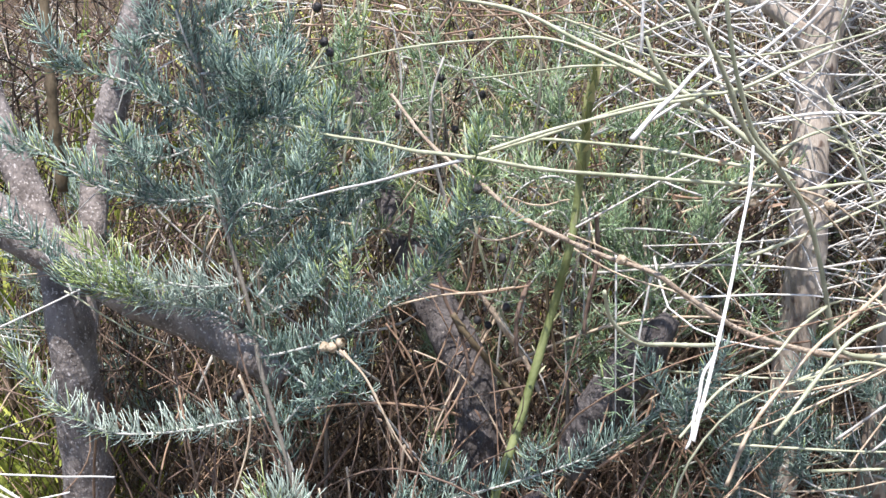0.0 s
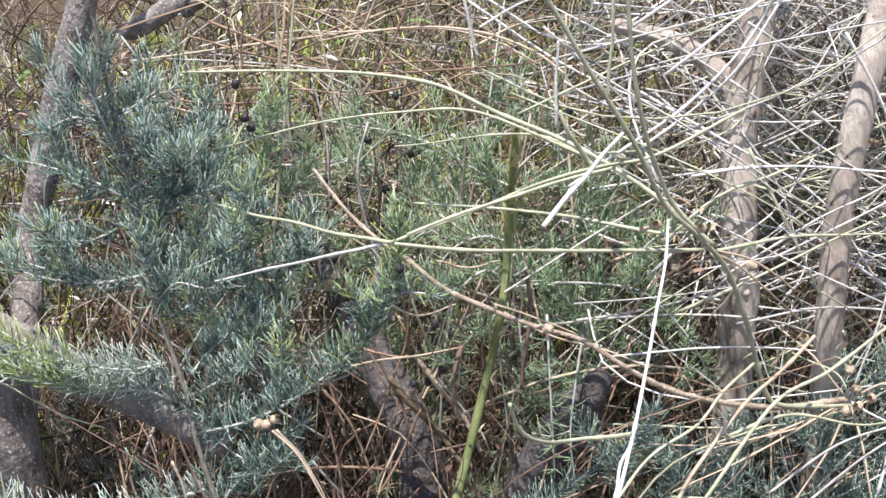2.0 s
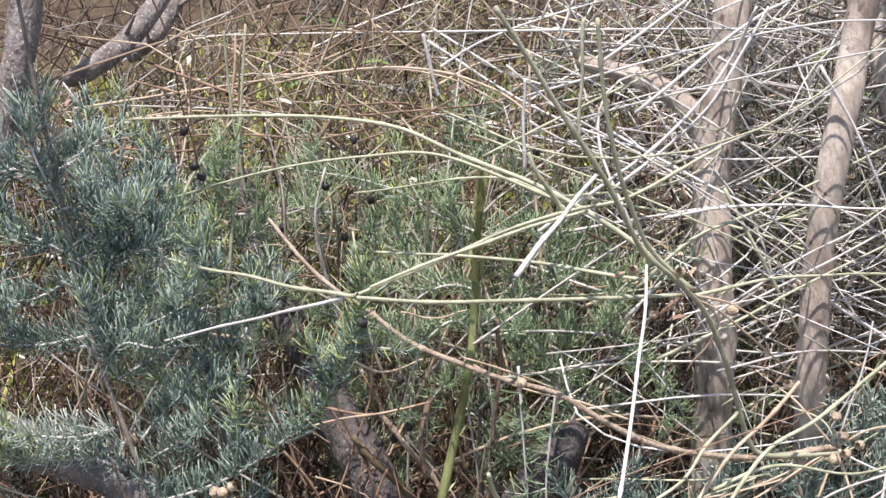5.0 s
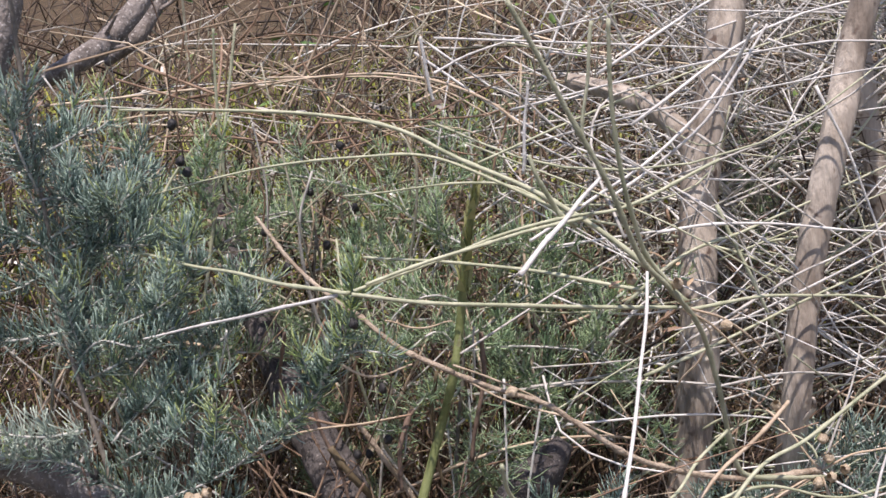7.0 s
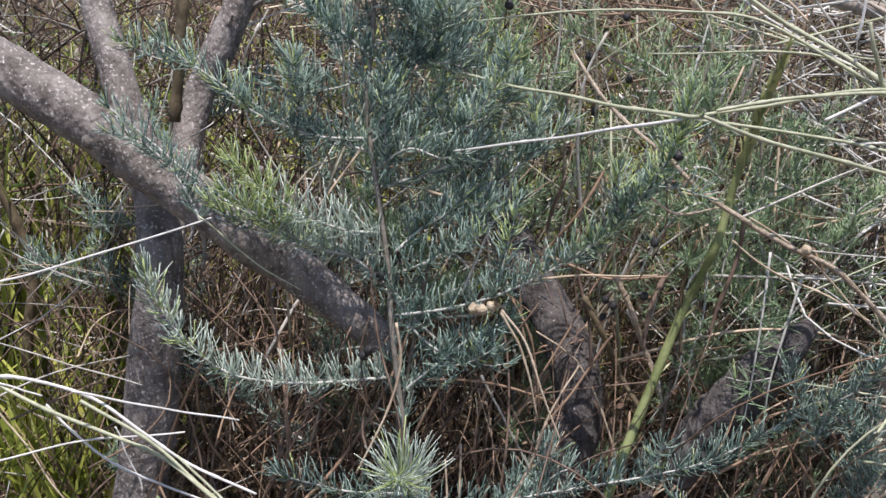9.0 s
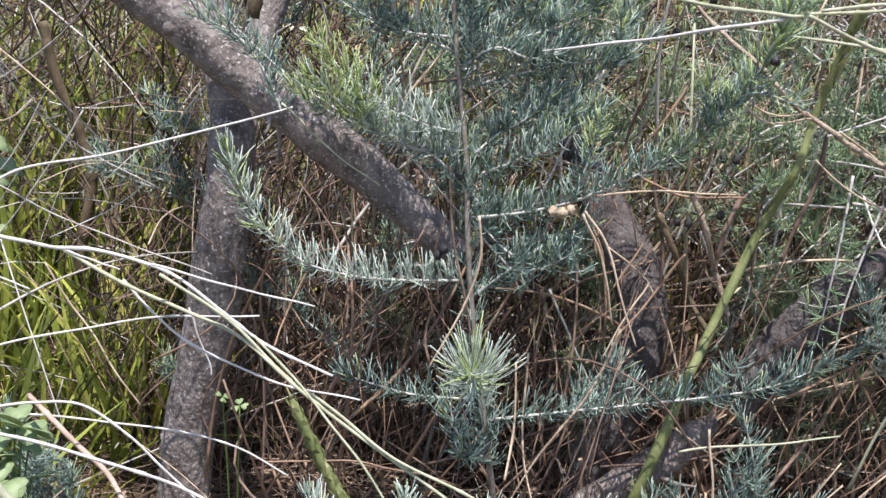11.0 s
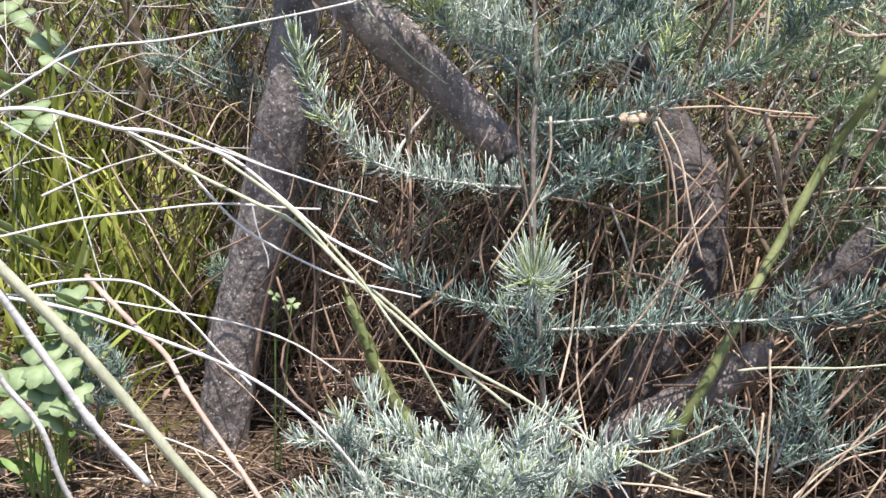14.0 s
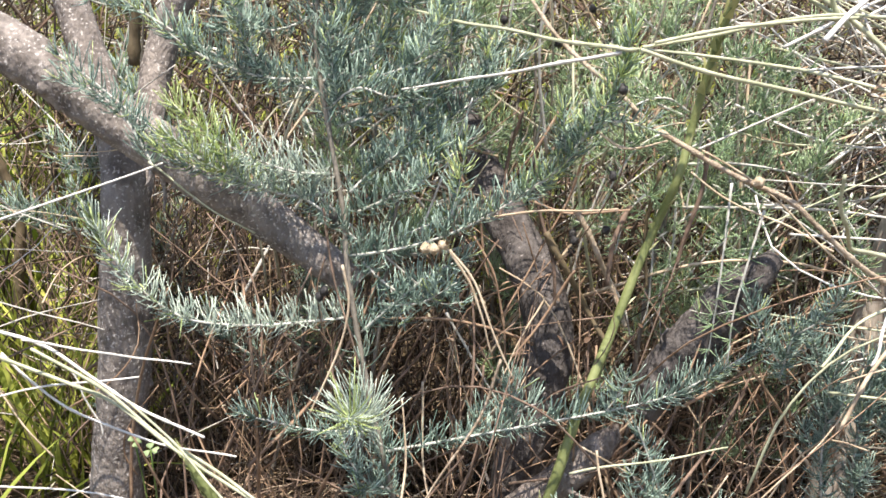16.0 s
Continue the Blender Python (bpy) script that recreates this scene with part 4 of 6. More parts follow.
spray(back_bush, [(-0.111, 0.910, 0.524), (-0.120, 0.900, 0.554), (-0.122, 0.900, 0.583), (-0.119, 0.900, 0.611)], length=0.0142, thick=0.0004, per_metre=1600, needle=NEEDLE_GREEN, shoots=3, young=0.1)
spray(back_bush, [(-0.114, 0.910, 0.509), (-0.127, 0.890, 0.534), (-0.140, 0.880, 0.530), (-0.150, 0.880, 0.512)], length=0.0142, thick=0.0004, per_metre=1600, needle=NEEDLE_GREEN, shoots=2, young=0.5)
spray(back_bush, [(-0.116, 0.910, 0.494), (-0.092, 0.920, 0.512), (-0.070, 0.920, 0.543), (-0.045, 0.930, 0.556)], length=0.0142, thick=0.0004, per_metre=1600, needle=NEEDLE_GREEN, shoots=3, young=0.1)
spray(back_bush, [(-0.125, 0.915, 0.452), (-0.096, 0.920, 0.471), (-0.064, 0.930, 0.467), (-0.041, 0.930, 0.484)], length=0.0142, thick=0.0004, per_metre=1600, needle=NEEDLE_GREEN, shoots=2, young=0.1)
spray(back_bush, [(-0.102, 0.905, 0.554), (-0.072, 0.910, 0.567), (-0.048, 0.920, 0.574), (-0.021, 0.930, 0.576)], length=0.0142, thick=0.0004, per_metre=1600, needle=NEEDLE_GREEN, shoots=2, young=0.1)
spray(back_bush, [(-0.134, 0.920, 0.419), (-0.153, 0.920, 0.443), (-0.174, 0.920, 0.458), (-0.197, 0.920, 0.483)], length=0.0142, thick=0.0004, per_metre=1600, needle=NEEDLE_GREEN, shoots=3, young=0.3)
spray(back_bush, [(-0.139, 0.920, 0.386), (-0.105, 0.930, 0.398), (-0.071, 0.950, 0.405)], length=0.0142, thick=0.0004, per_metre=1600, needle=NEEDLE_GREEN, shoots=2, young=0.1)
settle(back_bush)

# blue-green needle bushes low at the thicket's foot
foot_bush = thing("asparagus_bush", (0.288, 0.780, 0.060), "low blue-green needle bush among dry stalks", "bush", "asparagus bushes")
stem_part(foot_bush, [(0.298, 0.820, 0.056), (0.297, 0.820, 0.174), (0.297, 0.810, 0.263), (0.307, 0.810, 0.333)], 0.002, 0.0012)
spray(foot_bush, [(0.297, 0.810, 0.263), (0.267, 0.800, 0.295), (0.236, 0.800, 0.330), (0.207, 0.800, 0.345)], young=0.03, shoots=2, per_metre=1500)
spray(foot_bush, [(0.301, 0.810, 0.288), (0.332, 0.810, 0.319), (0.359, 0.810, 0.344), (0.385, 0.810, 0.379)], young=0.03, shoots=2, per_metre=1500)
spray(foot_bush, [(0.299, 0.810, 0.273), (0.327, 0.800, 0.290), (0.362, 0.800, 0.305), (0.396, 0.800, 0.305)], young=0.03, shoots=2, per_metre=1500)
spray(foot_bush, [(0.305, 0.810, 0.318), (0.286, 0.810, 0.346), (0.269, 0.810, 0.339), (0.241, 0.810, 0.363)], young=0.03, shoots=2, per_metre=1500)
spray(foot_bush, [(0.305, 0.810, 0.323), (0.316, 0.810, 0.346), (0.345, 0.820, 0.356), (0.367, 0.830, 0.386)], young=0.03, shoots=2, per_metre=1500)
spray(foot_bush, [(0.295, 0.810, 0.242), (0.254, 0.790, 0.267), (0.214, 0.790, 0.299), (0.176, 0.790, 0.310)], young=0.03, shoots=2, per_metre=1500)
spray(foot_bush, [(0.298, 0.810, 0.263), (0.327, 0.790, 0.266), (0.362, 0.790, 0.276), (0.391, 0.790, 0.271)], young=0.03, shoots=2, per_metre=1500)
spray(foot_bush, [(0.198, 0.795, 0.212), (0.193, 0.790, 0.264), (0.195, 0.790, 0.311), (0.202, 0.795, 0.354)], young=0.03, shoots=3, per_metre=2200)
spray(foot_bush, [(0.220, 0.795, 0.212), (0.217, 0.790, 0.264), (0.219, 0.790, 0.302), (0.221, 0.795, 0.336)], young=0.03, shoots=3, per_metre=2200)
settle(foot_bush)
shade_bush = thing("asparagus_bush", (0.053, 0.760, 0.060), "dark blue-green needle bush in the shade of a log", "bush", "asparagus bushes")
stem_part(shade_bush, [(0.083, 0.790, 0.009), (0.075, 0.770, 0.080), (0.068, 0.750, 0.130), (0.062, 0.738, 0.172)], 0.002, 0.0012)
spray(shade_bush, [(0.039, 0.735, 0.209), (0.023, 0.735, 0.229), (0.013, 0.735, 0.241), (0.005, 0.735, 0.248)], young=0.04, shoots=0, per_metre=1700)
spray(shade_bush, [(0.048, 0.737, 0.209), (0.050, 0.737, 0.232), (0.050, 0.737, 0.247), (0.048, 0.737, 0.257)], young=0.04, shoots=0, per_metre=1700)
spray(shade_bush, [(-0.037, 0.742, 0.186), (-0.019, 0.742, 0.199), (0.001, 0.742, 0.213), (0.019, 0.742, 0.224)], young=0.04, shoots=1, per_metre=1500)
spray(shade_bush, [(0.086, 0.748, 0.204), (0.072, 0.748, 0.243), (0.061, 0.748, 0.277), (0.051, 0.748, 0.306)], young=0.04, shoots=1, per_metre=1200)
spray(shade_bush, [(-0.052, 0.790, 0.277), (-0.039, 0.790, 0.289), (-0.029, 0.790, 0.298), (-0.020, 0.790, 0.302)], young=0.04, shoots=1, per_metre=1200)
spray(shade_bush, [(-0.051, 0.795, 0.281), (-0.042, 0.795, 0.297), (-0.035, 0.795, 0.310), (-0.032, 0.795, 0.319)], young=0.04, shoots=0, per_metre=1300)
spray(shade_bush, [(0.050, 0.745, 0.200), (0.071, 0.745, 0.216), (0.093, 0.745, 0.229), (0.114, 0.745, 0.239)], young=0.04, shoots=1, per_metre=1400)
settle(shade_bush)
side_bush = thing("asparagus_bush", (-0.429, 0.740, 0.060), "small blue-green needle sprig in wet grass", "bush", "asparagus bushes")
stem_part(side_bush, [(-0.458, 0.780, 0.091), (-0.457, 0.770, 0.148), (-0.455, 0.770, 0.188)], 0.0015, 0.001)
spray(side_bush, [(-0.456, 0.770, 0.173), (-0.463, 0.765, 0.194), (-0.458, 0.760, 0.216), (-0.447, 0.760, 0.220)], young=0.05, shoots=2)
spray(side_bush, [(-0.456, 0.770, 0.163), (-0.441, 0.765, 0.187), (-0.434, 0.760, 0.209)], young=0.05, shoots=2)
spray(side_bush, [(-0.458, 0.770, 0.138), (-0.471, 0.760, 0.157), (-0.475, 0.760, 0.181)], young=0.05, shoots=2)
settle(side_bush)

# more needle bushes deeper in the thicket
wild_bush((0.120, 0.970, 0.070), (0.158, 1.000, 0.510), 10, 0.13, "pale green needle bush deep in straw", NEEDLE_GREEN, per_metre=1300, length=0.0155, thick=0.00038)
wild_bush((0.206, 0.930, 0.070), (0.209, 0.960, 0.473), 8, 0.11, "pale green needle bush beside a pale trunk", NEEDLE_GREEN, per_metre=1300, length=0.0155, thick=0.00038)
wild_bush((-0.031, 1.000, 0.070), (-0.019, 1.050, 0.562), 12, 0.12, "pale green needle bush deep in straw", NEEDLE_GREEN, per_metre=1300, length=0.0155, thick=0.00038)
wild_bush((-0.288, 1.000, 0.070), (-0.209, 1.000, 0.634), 14, 0.14, "blue-green needle bush behind the limb", NEEDLE, per_metre=1500)
wild_bush((-0.448, 1.000, 0.070), (-0.352, 1.000, 0.579), 10, 0.12, "blue-green needle bush in tall grass", NEEDLE, per_metre=1400)
wild_bush((0.409, 0.950, 0.070), (0.398, 0.950, 0.329), 10, 0.12, "blue-green needle bush under pale stalks", NEEDLE, per_metre=1500)
wild_bush((0.344, 1.150, 0.070), (0.379, 1.200, 0.532), 14, 0.16, "green needle bush behind pale trunks", NEEDLE_GREEN, per_metre=1200, length=0.016)
wild_bush((0.006, 1.200, 0.070), (0.057, 1.250, 0.564), 14, 0.18, "green needle bush behind matted straw", NEEDLE_GREEN, per_metre=1000, length=0.016)
wild_bush((-0.052, 0.960, 0.070), (-0.018, 0.990, 0.628), 9, 0.1, "pale green needle bush deep in straw", NEEDLE_GREEN, per_metre=1200, length=0.0155, thick=0.00038)
wild_bush((0.104, 0.980, 0.070), (0.143, 1.000, 0.604), 9, 0.1, "pale green needle bush deep in straw", NEEDLE_GREEN, per_metre=1200, length=0.0155, thick=0.00038)
wild_bush((-0.194, 1.000, 0.070), (-0.145, 1.020, 0.664), 9, 0.1, "pale green needle bush deep in straw", NEEDLE_GREEN, per_metre=1200, length=0.0155, thick=0.00038)

# asparagus shoots
spear([(-0.021, 0.764, 0.204), (-0.014, 0.763, 0.229), (-0.006, 0.763, 0.254), (0.003, 0.767, 0.282), (0.011, 0.776, 0.304), (0.023, 0.795, 0.324), (0.062, 0.830, 0.413), (0.081, 0.820, 0.467), (0.092, 0.830, 0.507), (0.102, 0.820, 0.557), (0.111, 0.805, 0.596), (0.117, 0.795, 0.623)], 0.0043, 0.0029, "tall green asparagus shoot with a budding tip")
spear([(-0.192, 0.680, 0.195), (-0.208, 0.680, 0.232), (-0.227, 0.680, 0.260), (-0.243, 0.680, 0.291), (-0.259, 0.680, 0.324)], 0.0044, 0.0034, "short green asparagus shoot with close pointed scales", 0.7, True)

# long pale stalks arching through the thicket
stalk([(0.235, 0.740, 0.528), (0.193, 0.745, 0.575), (0.150, 0.755, 0.609), (0.105, 0.770, 0.633), (0.067, 0.780, 0.656), (0.018, 0.790, 0.670), (-0.045, 0.800, 0.680), (-0.108, 0.810, 0.687)], 0.0019, 0.0008, PALE, "long pale green stalk arching through the thicket", knots=6)
stalk([(0.173, 0.750, 0.588), (0.139, 0.765, 0.610), (0.090, 0.780, 0.635), (0.042, 0.795, 0.638), (-0.025, 0.810, 0.636), (-0.108, 0.820, 0.626)], 0.0012, 0.0006, PALE, "long pale green stalk arching through the thicket", knots=4)
stalk([(0.168, 0.760, 0.588), (0.139, 0.770, 0.609), (0.109, 0.790, 0.612), (0.068, 0.810, 0.610), (0.024, 0.830, 0.606)], 0.0010, 0.0005, PALE, "long pale green stalk arching through the thicket", knots=3)
olive_stalk = stalk([(0.140, 0.675, 0.733), (0.153, 0.680, 0.701), (0.166, 0.685, 0.668), (0.187, 0.695, 0.621), (0.203, 0.710, 0.573), (0.220, 0.720, 0.548), (0.241, 0.740, 0.511), (0.253, 0.755, 0.462), (0.260, 0.765, 0.412), (0.269, 0.770, 0.389), (0.298, 0.775, 0.380), (0.327, 0.780, 0.375)], 0.0014, 0.0019, OLIVE, "thick olive stalk with knots, bent at its foot", knots=7)
pods_on(olive_stalk, [(0.196, 0.710, 0.560), (0.225, 0.720, 0.550), (0.207, 0.730, 0.522), (0.257, 0.740, 0.511)])
stalk([(0.194, 0.690, 0.715), (0.193, 0.695, 0.665), (0.195, 0.700, 0.622), (0.201, 0.710, 0.592), (0.208, 0.720, 0.569), (0.224, 0.725, 0.545)], 0.0012, 0.0015, PALE, "long pale green stalk arching through the thicket", knots=4)
stalk([(0.189, 0.720, 0.712), (0.183, 0.720, 0.679), (0.177, 0.720, 0.644)], 0.0011, 0.0010, PALE, "upright pale green dry stalk", knots=2)
stalk([(0.151, 0.740, 0.680), (0.146, 0.740, 0.652), (0.142, 0.740, 0.625)], 0.0008, 0.0011, WHITE, "short bleached stalk with a broken end", knots=2)
stalk([(0.146, 0.730, 0.638), (0.151, 0.730, 0.621), (0.159, 0.735, 0.601), (0.170, 0.740, 0.588)], 0.0012, 0.0018, PALE, "short bent green stalk stub", knots=2)
stalk([(0.181, 0.690, 0.628), (0.168, 0.672, 0.623), (0.150, 0.650, 0.613), (0.127, 0.625, 0.599)], 0.0011, 0.0016, WHITE, "pale broken stalk with a blunt tip", knots=1)
stalk([(-0.116, 0.796, 0.596), (-0.047, 0.742, 0.589), (0.025, 0.680, 0.586), (0.034, 0.672, 0.587)], 0.0009, 0.0013, PALE, "long pale green stalk arching through the thicket", knots=2)
stalk([(0.036, 0.665, 0.588), (0.075, 0.680, 0.572), (0.129, 0.700, 0.556), (0.178, 0.720, 0.542), (0.226, 0.735, 0.529)], 0.0012, 0.0013, PALE, "long pale green stalk arching through the thicket", knots=3)
stalk([(-0.110, 0.760, 0.547), (-0.048, 0.730, 0.562), (-0.005, 0.700, 0.575), (0.026, 0.680, 0.584)], 0.0007, 0.0012, WHITE, "thin bleached stalk among needles", knots=2)
stalk([(0.037, 0.668, 0.589), (0.071, 0.690, 0.591), (0.117, 0.715, 0.595), (0.166, 0.735, 0.595), (0.207, 0.755, 0.593), (0.267, 0.770, 0.610)], 0.0010, 0.0012, PALE, "long pale green stalk arching through the thicket", knots=3)
stalk([(0.044, 0.670, 0.591), (0.100, 0.690, 0.597), (0.136, 0.715, 0.596), (0.176, 0.735, 0.594)], 0.0011, 0.0011, PALE, "long pale green stalk arching through the thicket", knots=3)
stalk([(0.032, 0.820, 0.564), (0.084, 0.790, 0.563), (0.131, 0.760, 0.560), (0.167, 0.735, 0.556), (0.202, 0.720, 0.549)], 0.0009, 0.0013, PALE, "long pale green stalk arching through the thicket", knots=2)
stalk([(-0.030, 0.790, 0.609), (-0.011, 0.775, 0.582), (0.011, 0.755, 0.562), (0.029, 0.745, 0.549), (0.054, 0.735, 0.526), (0.084, 0.730, 0.508)], 0.0012, 0.0018, BROWN, "brown woody stick running through the needles", knots=4)
brown_stick = stalk([(0.080, 0.732, 0.509), (0.109, 0.728, 0.494), (0.139, 0.725, 0.481), (0.161, 0.725, 0.461), (0.196, 0.735, 0.428), (0.244, 0.760, 0.397), (0.282, 0.775, 0.382), (0.324, 0.780, 0.380)], 0.0016, 0.0023, BROWN, "brown woody stick running through the needles", knots=6)
pods_on(brown_stick, [(0.325, 0.775, 0.406), (0.339, 0.775, 0.381), (0.328, 0.770, 0.379), (0.319, 0.770, 0.376), (0.296, 0.780, 0.433), (0.330, 0.780, 0.388), (0.118, 0.720, 0.494)])
stalk([(0.084, 0.735, 0.511), (0.112, 0.740, 0.492), (0.140, 0.750, 0.470), (0.176, 0.760, 0.433), (0.222, 0.780, 0.392)], 0.0007, 0.0007, TAN, "thin tan twig beside a brown stick")
stalk([(0.201, 0.680, 0.573), (0.194, 0.655, 0.554), (0.182, 0.615, 0.537), (0.170, 0.580, 0.521), (0.159, 0.553, 0.502), (0.143, 0.500, 0.492), (0.138, 0.485, 0.484)], 0.0009, 0.0011, WHITE, "long white bleached stalk hanging from a knotty stem", knots=4)
stalk([(0.159, 0.552, 0.502), (0.148, 0.540, 0.484), (0.137, 0.525, 0.458)], 0.0010, 0.0008, WHITE, "long white bleached stalk hanging from a knotty stem", knots=1)
stalk([(0.158, 0.552, 0.503), (0.132, 0.535, 0.513), (0.121, 0.525, 0.519), (0.111, 0.495, 0.538), (0.105, 0.487, 0.551), (0.103, 0.480, 0.567)], 0.0012, 0.0009, PALE, "hooked pale twig joined to a white stalk", knots=3)
stalk([(0.309, 0.820, 0.685), (0.294, 0.835, 0.654), (0.269, 0.830, 0.629), (0.231, 0.820, 0.603), (0.192, 0.810, 0.586), (0.145, 0.800, 0.565)], 0.0011, 0.0012, WHITE, "long white bleached stalk over straw", knots=3)
stalk([(0.319, 0.830, 0.682), (0.297, 0.825, 0.655), (0.271, 0.820, 0.625), (0.240, 0.830, 0.599), (0.200, 0.820, 0.580)], 0.0010, 0.0011, WHITE, "long white bleached stalk over straw", knots=3)
stalk([(0.199, 0.640, 0.399), (0.252, 0.680, 0.439), (0.301, 0.720, 0.437), (0.371, 0.740, 0.471), (0.427, 0.760, 0.487)], 0.0013, 0.0012, PALE, "long pale green stalk arching through the thicket", knots=3)
stalk([(0.172, 0.680, 0.342), (0.188, 0.690, 0.373), (0.216, 0.710, 0.396), (0.244, 0.730, 0.415), (0.267, 0.740, 0.428), (0.299, 0.760, 0.444)], 0.0014, 0.0013, TAN, "tan bent stalk among low bushes", knots=3)
stalk([(0.140, 0.620, 0.413), (0.172, 0.660, 0.424), (0.205, 0.680, 0.432), (0.228, 0.710, 0.437), (0.253, 0.740, 0.439)], 0.0009, 0.0011, PALE, "long pale green stalk arching through the thicket", knots=2)
stalk([(0.237, 0.760, 0.517), (0.294, 0.780, 0.512), (0.345, 0.800, 0.498), (0.409, 0.820, 0.478)], 0.0014, 0.0006, PALE, "pale green stalk crossing others", knots=2)
stalk([(0.249, 0.780, 0.452), (0.321, 0.800, 0.445), (0.407, 0.820, 0.417)], 0.0010, 0.0006, GREY_STRAW, "weathered grey stalk crossing others", knots=2)
stalk([(0.233, 0.820, 0.553), (0.294, 0.820, 0.551), (0.411, 0.820, 0.527)], 0.0012, 0.0006, WHITE, "white bleached stalk crossing others", knots=2)
stalk([(0.241, 0.780, 0.488), (0.308, 0.790, 0.516), (0.358, 0.800, 0.530), (0.420, 0.820, 0.559)], 0.0010, 0.0006, GREY_STRAW, "weathered grey stalk crossing others", knots=2)
stalk([(0.212, 0.800, 0.458), (0.267, 0.800, 0.476), (0.335, 0.810, 0.496), (0.398, 0.820, 0.512)], 0.0014, 0.0006, PALE, "pale green stalk crossing others", knots=2)
stalk([(0.233, 0.860, 0.644), (0.293, 0.840, 0.592), (0.336, 0.830, 0.550), (0.397, 0.820, 0.500)], 0.0010, 0.0006, GREY_STRAW, "weathered grey stalk crossing others", knots=2)
stalk([(0.209, 0.880, 0.606), (0.260, 0.850, 0.570), (0.325, 0.830, 0.517), (0.359, 0.820, 0.453)], 0.0012, 0.0006, WHITE, "white bleached stalk crossing others", knots=2)
stalk([(0.252, 0.720, 0.348), (0.297, 0.720, 0.377), (0.335, 0.720, 0.389), (0.381, 0.720, 0.399)], 0.0010, 0.0006, GREY_STRAW, "weathered grey stalk crossing others", knots=2)
stalk([(0.271, 0.700, 0.348), (0.310, 0.700, 0.378), (0.355, 0.700, 0.405)], 0.0010, 0.0006, GREY_STRAW, "weathered grey stalk crossing others", knots=2)
stalk([(0.343, 0.720, 0.324), (0.354, 0.730, 0.371), (0.373, 0.740, 0.411)], 0.0010, 0.0006, GREY_STRAW, "weathered grey stalk crossing others", knots=2)
stalk([(0.231, 0.740, 0.385), (0.277, 0.750, 0.390), (0.330, 0.760, 0.369), (0.392, 0.780, 0.365)], 0.0014, 0.0006, PALE, "pale green stalk crossing others", knots=2)
stalk([(0.207, 0.820, 0.505), (0.252, 0.820, 0.537), (0.307, 0.830, 0.546), (0.423, 0.850, 0.576)], 0.0014, 0.0006, PALE, "pale green stalk crossing others", knots=2)
stalk([(0.277, 0.830, 0.564), (0.301, 0.820, 0.498), (0.324, 0.820, 0.422), (0.336, 0.810, 0.387)], 0.0014, 0.0006, PALE, "pale green stalk crossing others", knots=2)
stalk([(0.256, 0.880, 0.606), (0.296, 0.860, 0.534), (0.310, 0.850, 0.477)], 0.0010, 0.0006, GREY_STRAW, "weathered grey stalk crossing others", knots=2)
stalk([(0.352, 0.840, 0.635), (0.377, 0.830, 0.568), (0.393, 0.820, 0.483)], 0.0012, 0.0006, WHITE, "white bleached stalk crossing others", knots=2)
stalk([(0.320, 0.700, 0.350), (0.344, 0.720, 0.405), (0.370, 0.740, 0.450)], 0.0012, 0.0006, WHITE, "white bleached stalk crossing others", knots=2)
stalk([(-0.030, 0.950, 0.678), (0.014, 0.960, 0.672), (0.059, 0.970, 0.663), (0.103, 0.960, 0.647), (0.136, 0.950, 0.625)], 0.0008, 0.0006, TAN, "thin tan straw among needles", knots=1)
stalk([(-0.090, 0.970, 0.638), (-0.044, 0.970, 0.627), (0.010, 0.980, 0.616)], 0.0008, 0.0006, TAN, "thin tan straw among needles", knots=1)
stalk([(-0.071, 0.880, 0.726), (-0.084, 0.880, 0.686), (-0.091, 0.880, 0.648)], 0.0008, 0.0006, RUST, "thin rusty straw among needles", knots=1)
stalk([(-0.049, 0.930, 0.710), (-0.067, 0.930, 0.641), (-0.077, 0.940, 0.588)], 0.0008, 0.0006, RUST, "thin rusty straw among needles", knots=1)
stalk([(-0.048, 0.920, 0.635), (-0.044, 0.920, 0.592), (-0.053, 0.920, 0.543)], 0.0008, 0.0006, RUST, "thin rusty straw among needles", knots=1)
stalk([(-0.094, 0.900, 0.564), (-0.048, 0.910, 0.552)], 0.0008, 0.0006, TAN, "thin tan straw among needles", knots=1)
stalk([(0.101, 0.840, 0.496), (0.092, 0.840, 0.438)], 0.0008, 0.0006, GREY_STRAW, "thin grey straw among needles", knots=1)
stalk([(-0.002, 0.980, 0.695), (-0.043, 0.960, 0.625), (-0.083, 0.950, 0.551)], 0.0008, 0.0006, TAN, "thin tan straw among needles", knots=1)
stalk([(0.089, 0.900, 0.695), (0.090, 0.900, 0.650)], 0.0008, 0.0006, TAN, "thin tan straw among needles", knots=1)
stalk([(-0.167, 0.950, 0.644), (-0.121, 0.950, 0.633), (-0.065, 0.970, 0.622)], 0.0008, 0.0006, RUST, "thin rusty straw among needles", knots=1)
stalk([(0.039, 0.830, 0.513), (0.064, 0.830, 0.504), (0.086, 0.830, 0.506)], 0.0008, 0.0006, TAN, "thin tan straw among needles", knots=1)
stalk([(-0.119, 0.780, 0.482), (-0.099, 0.780, 0.459)], 0.0008, 0.0006, GREY_STRAW, "thin grey straw among needles", knots=1)
stalk([(-0.105, 0.820, 0.453), (-0.053, 0.820, 0.444)], 0.0008, 0.0006, TAN, "thin tan straw among needles", knots=1)
stalk([(-0.013, 0.820, 0.376), (-0.029, 0.810, 0.351), (-0.046, 0.800, 0.318)], 0.0008, 0.0006, TAN, "thin tan straw among needles", knots=1)
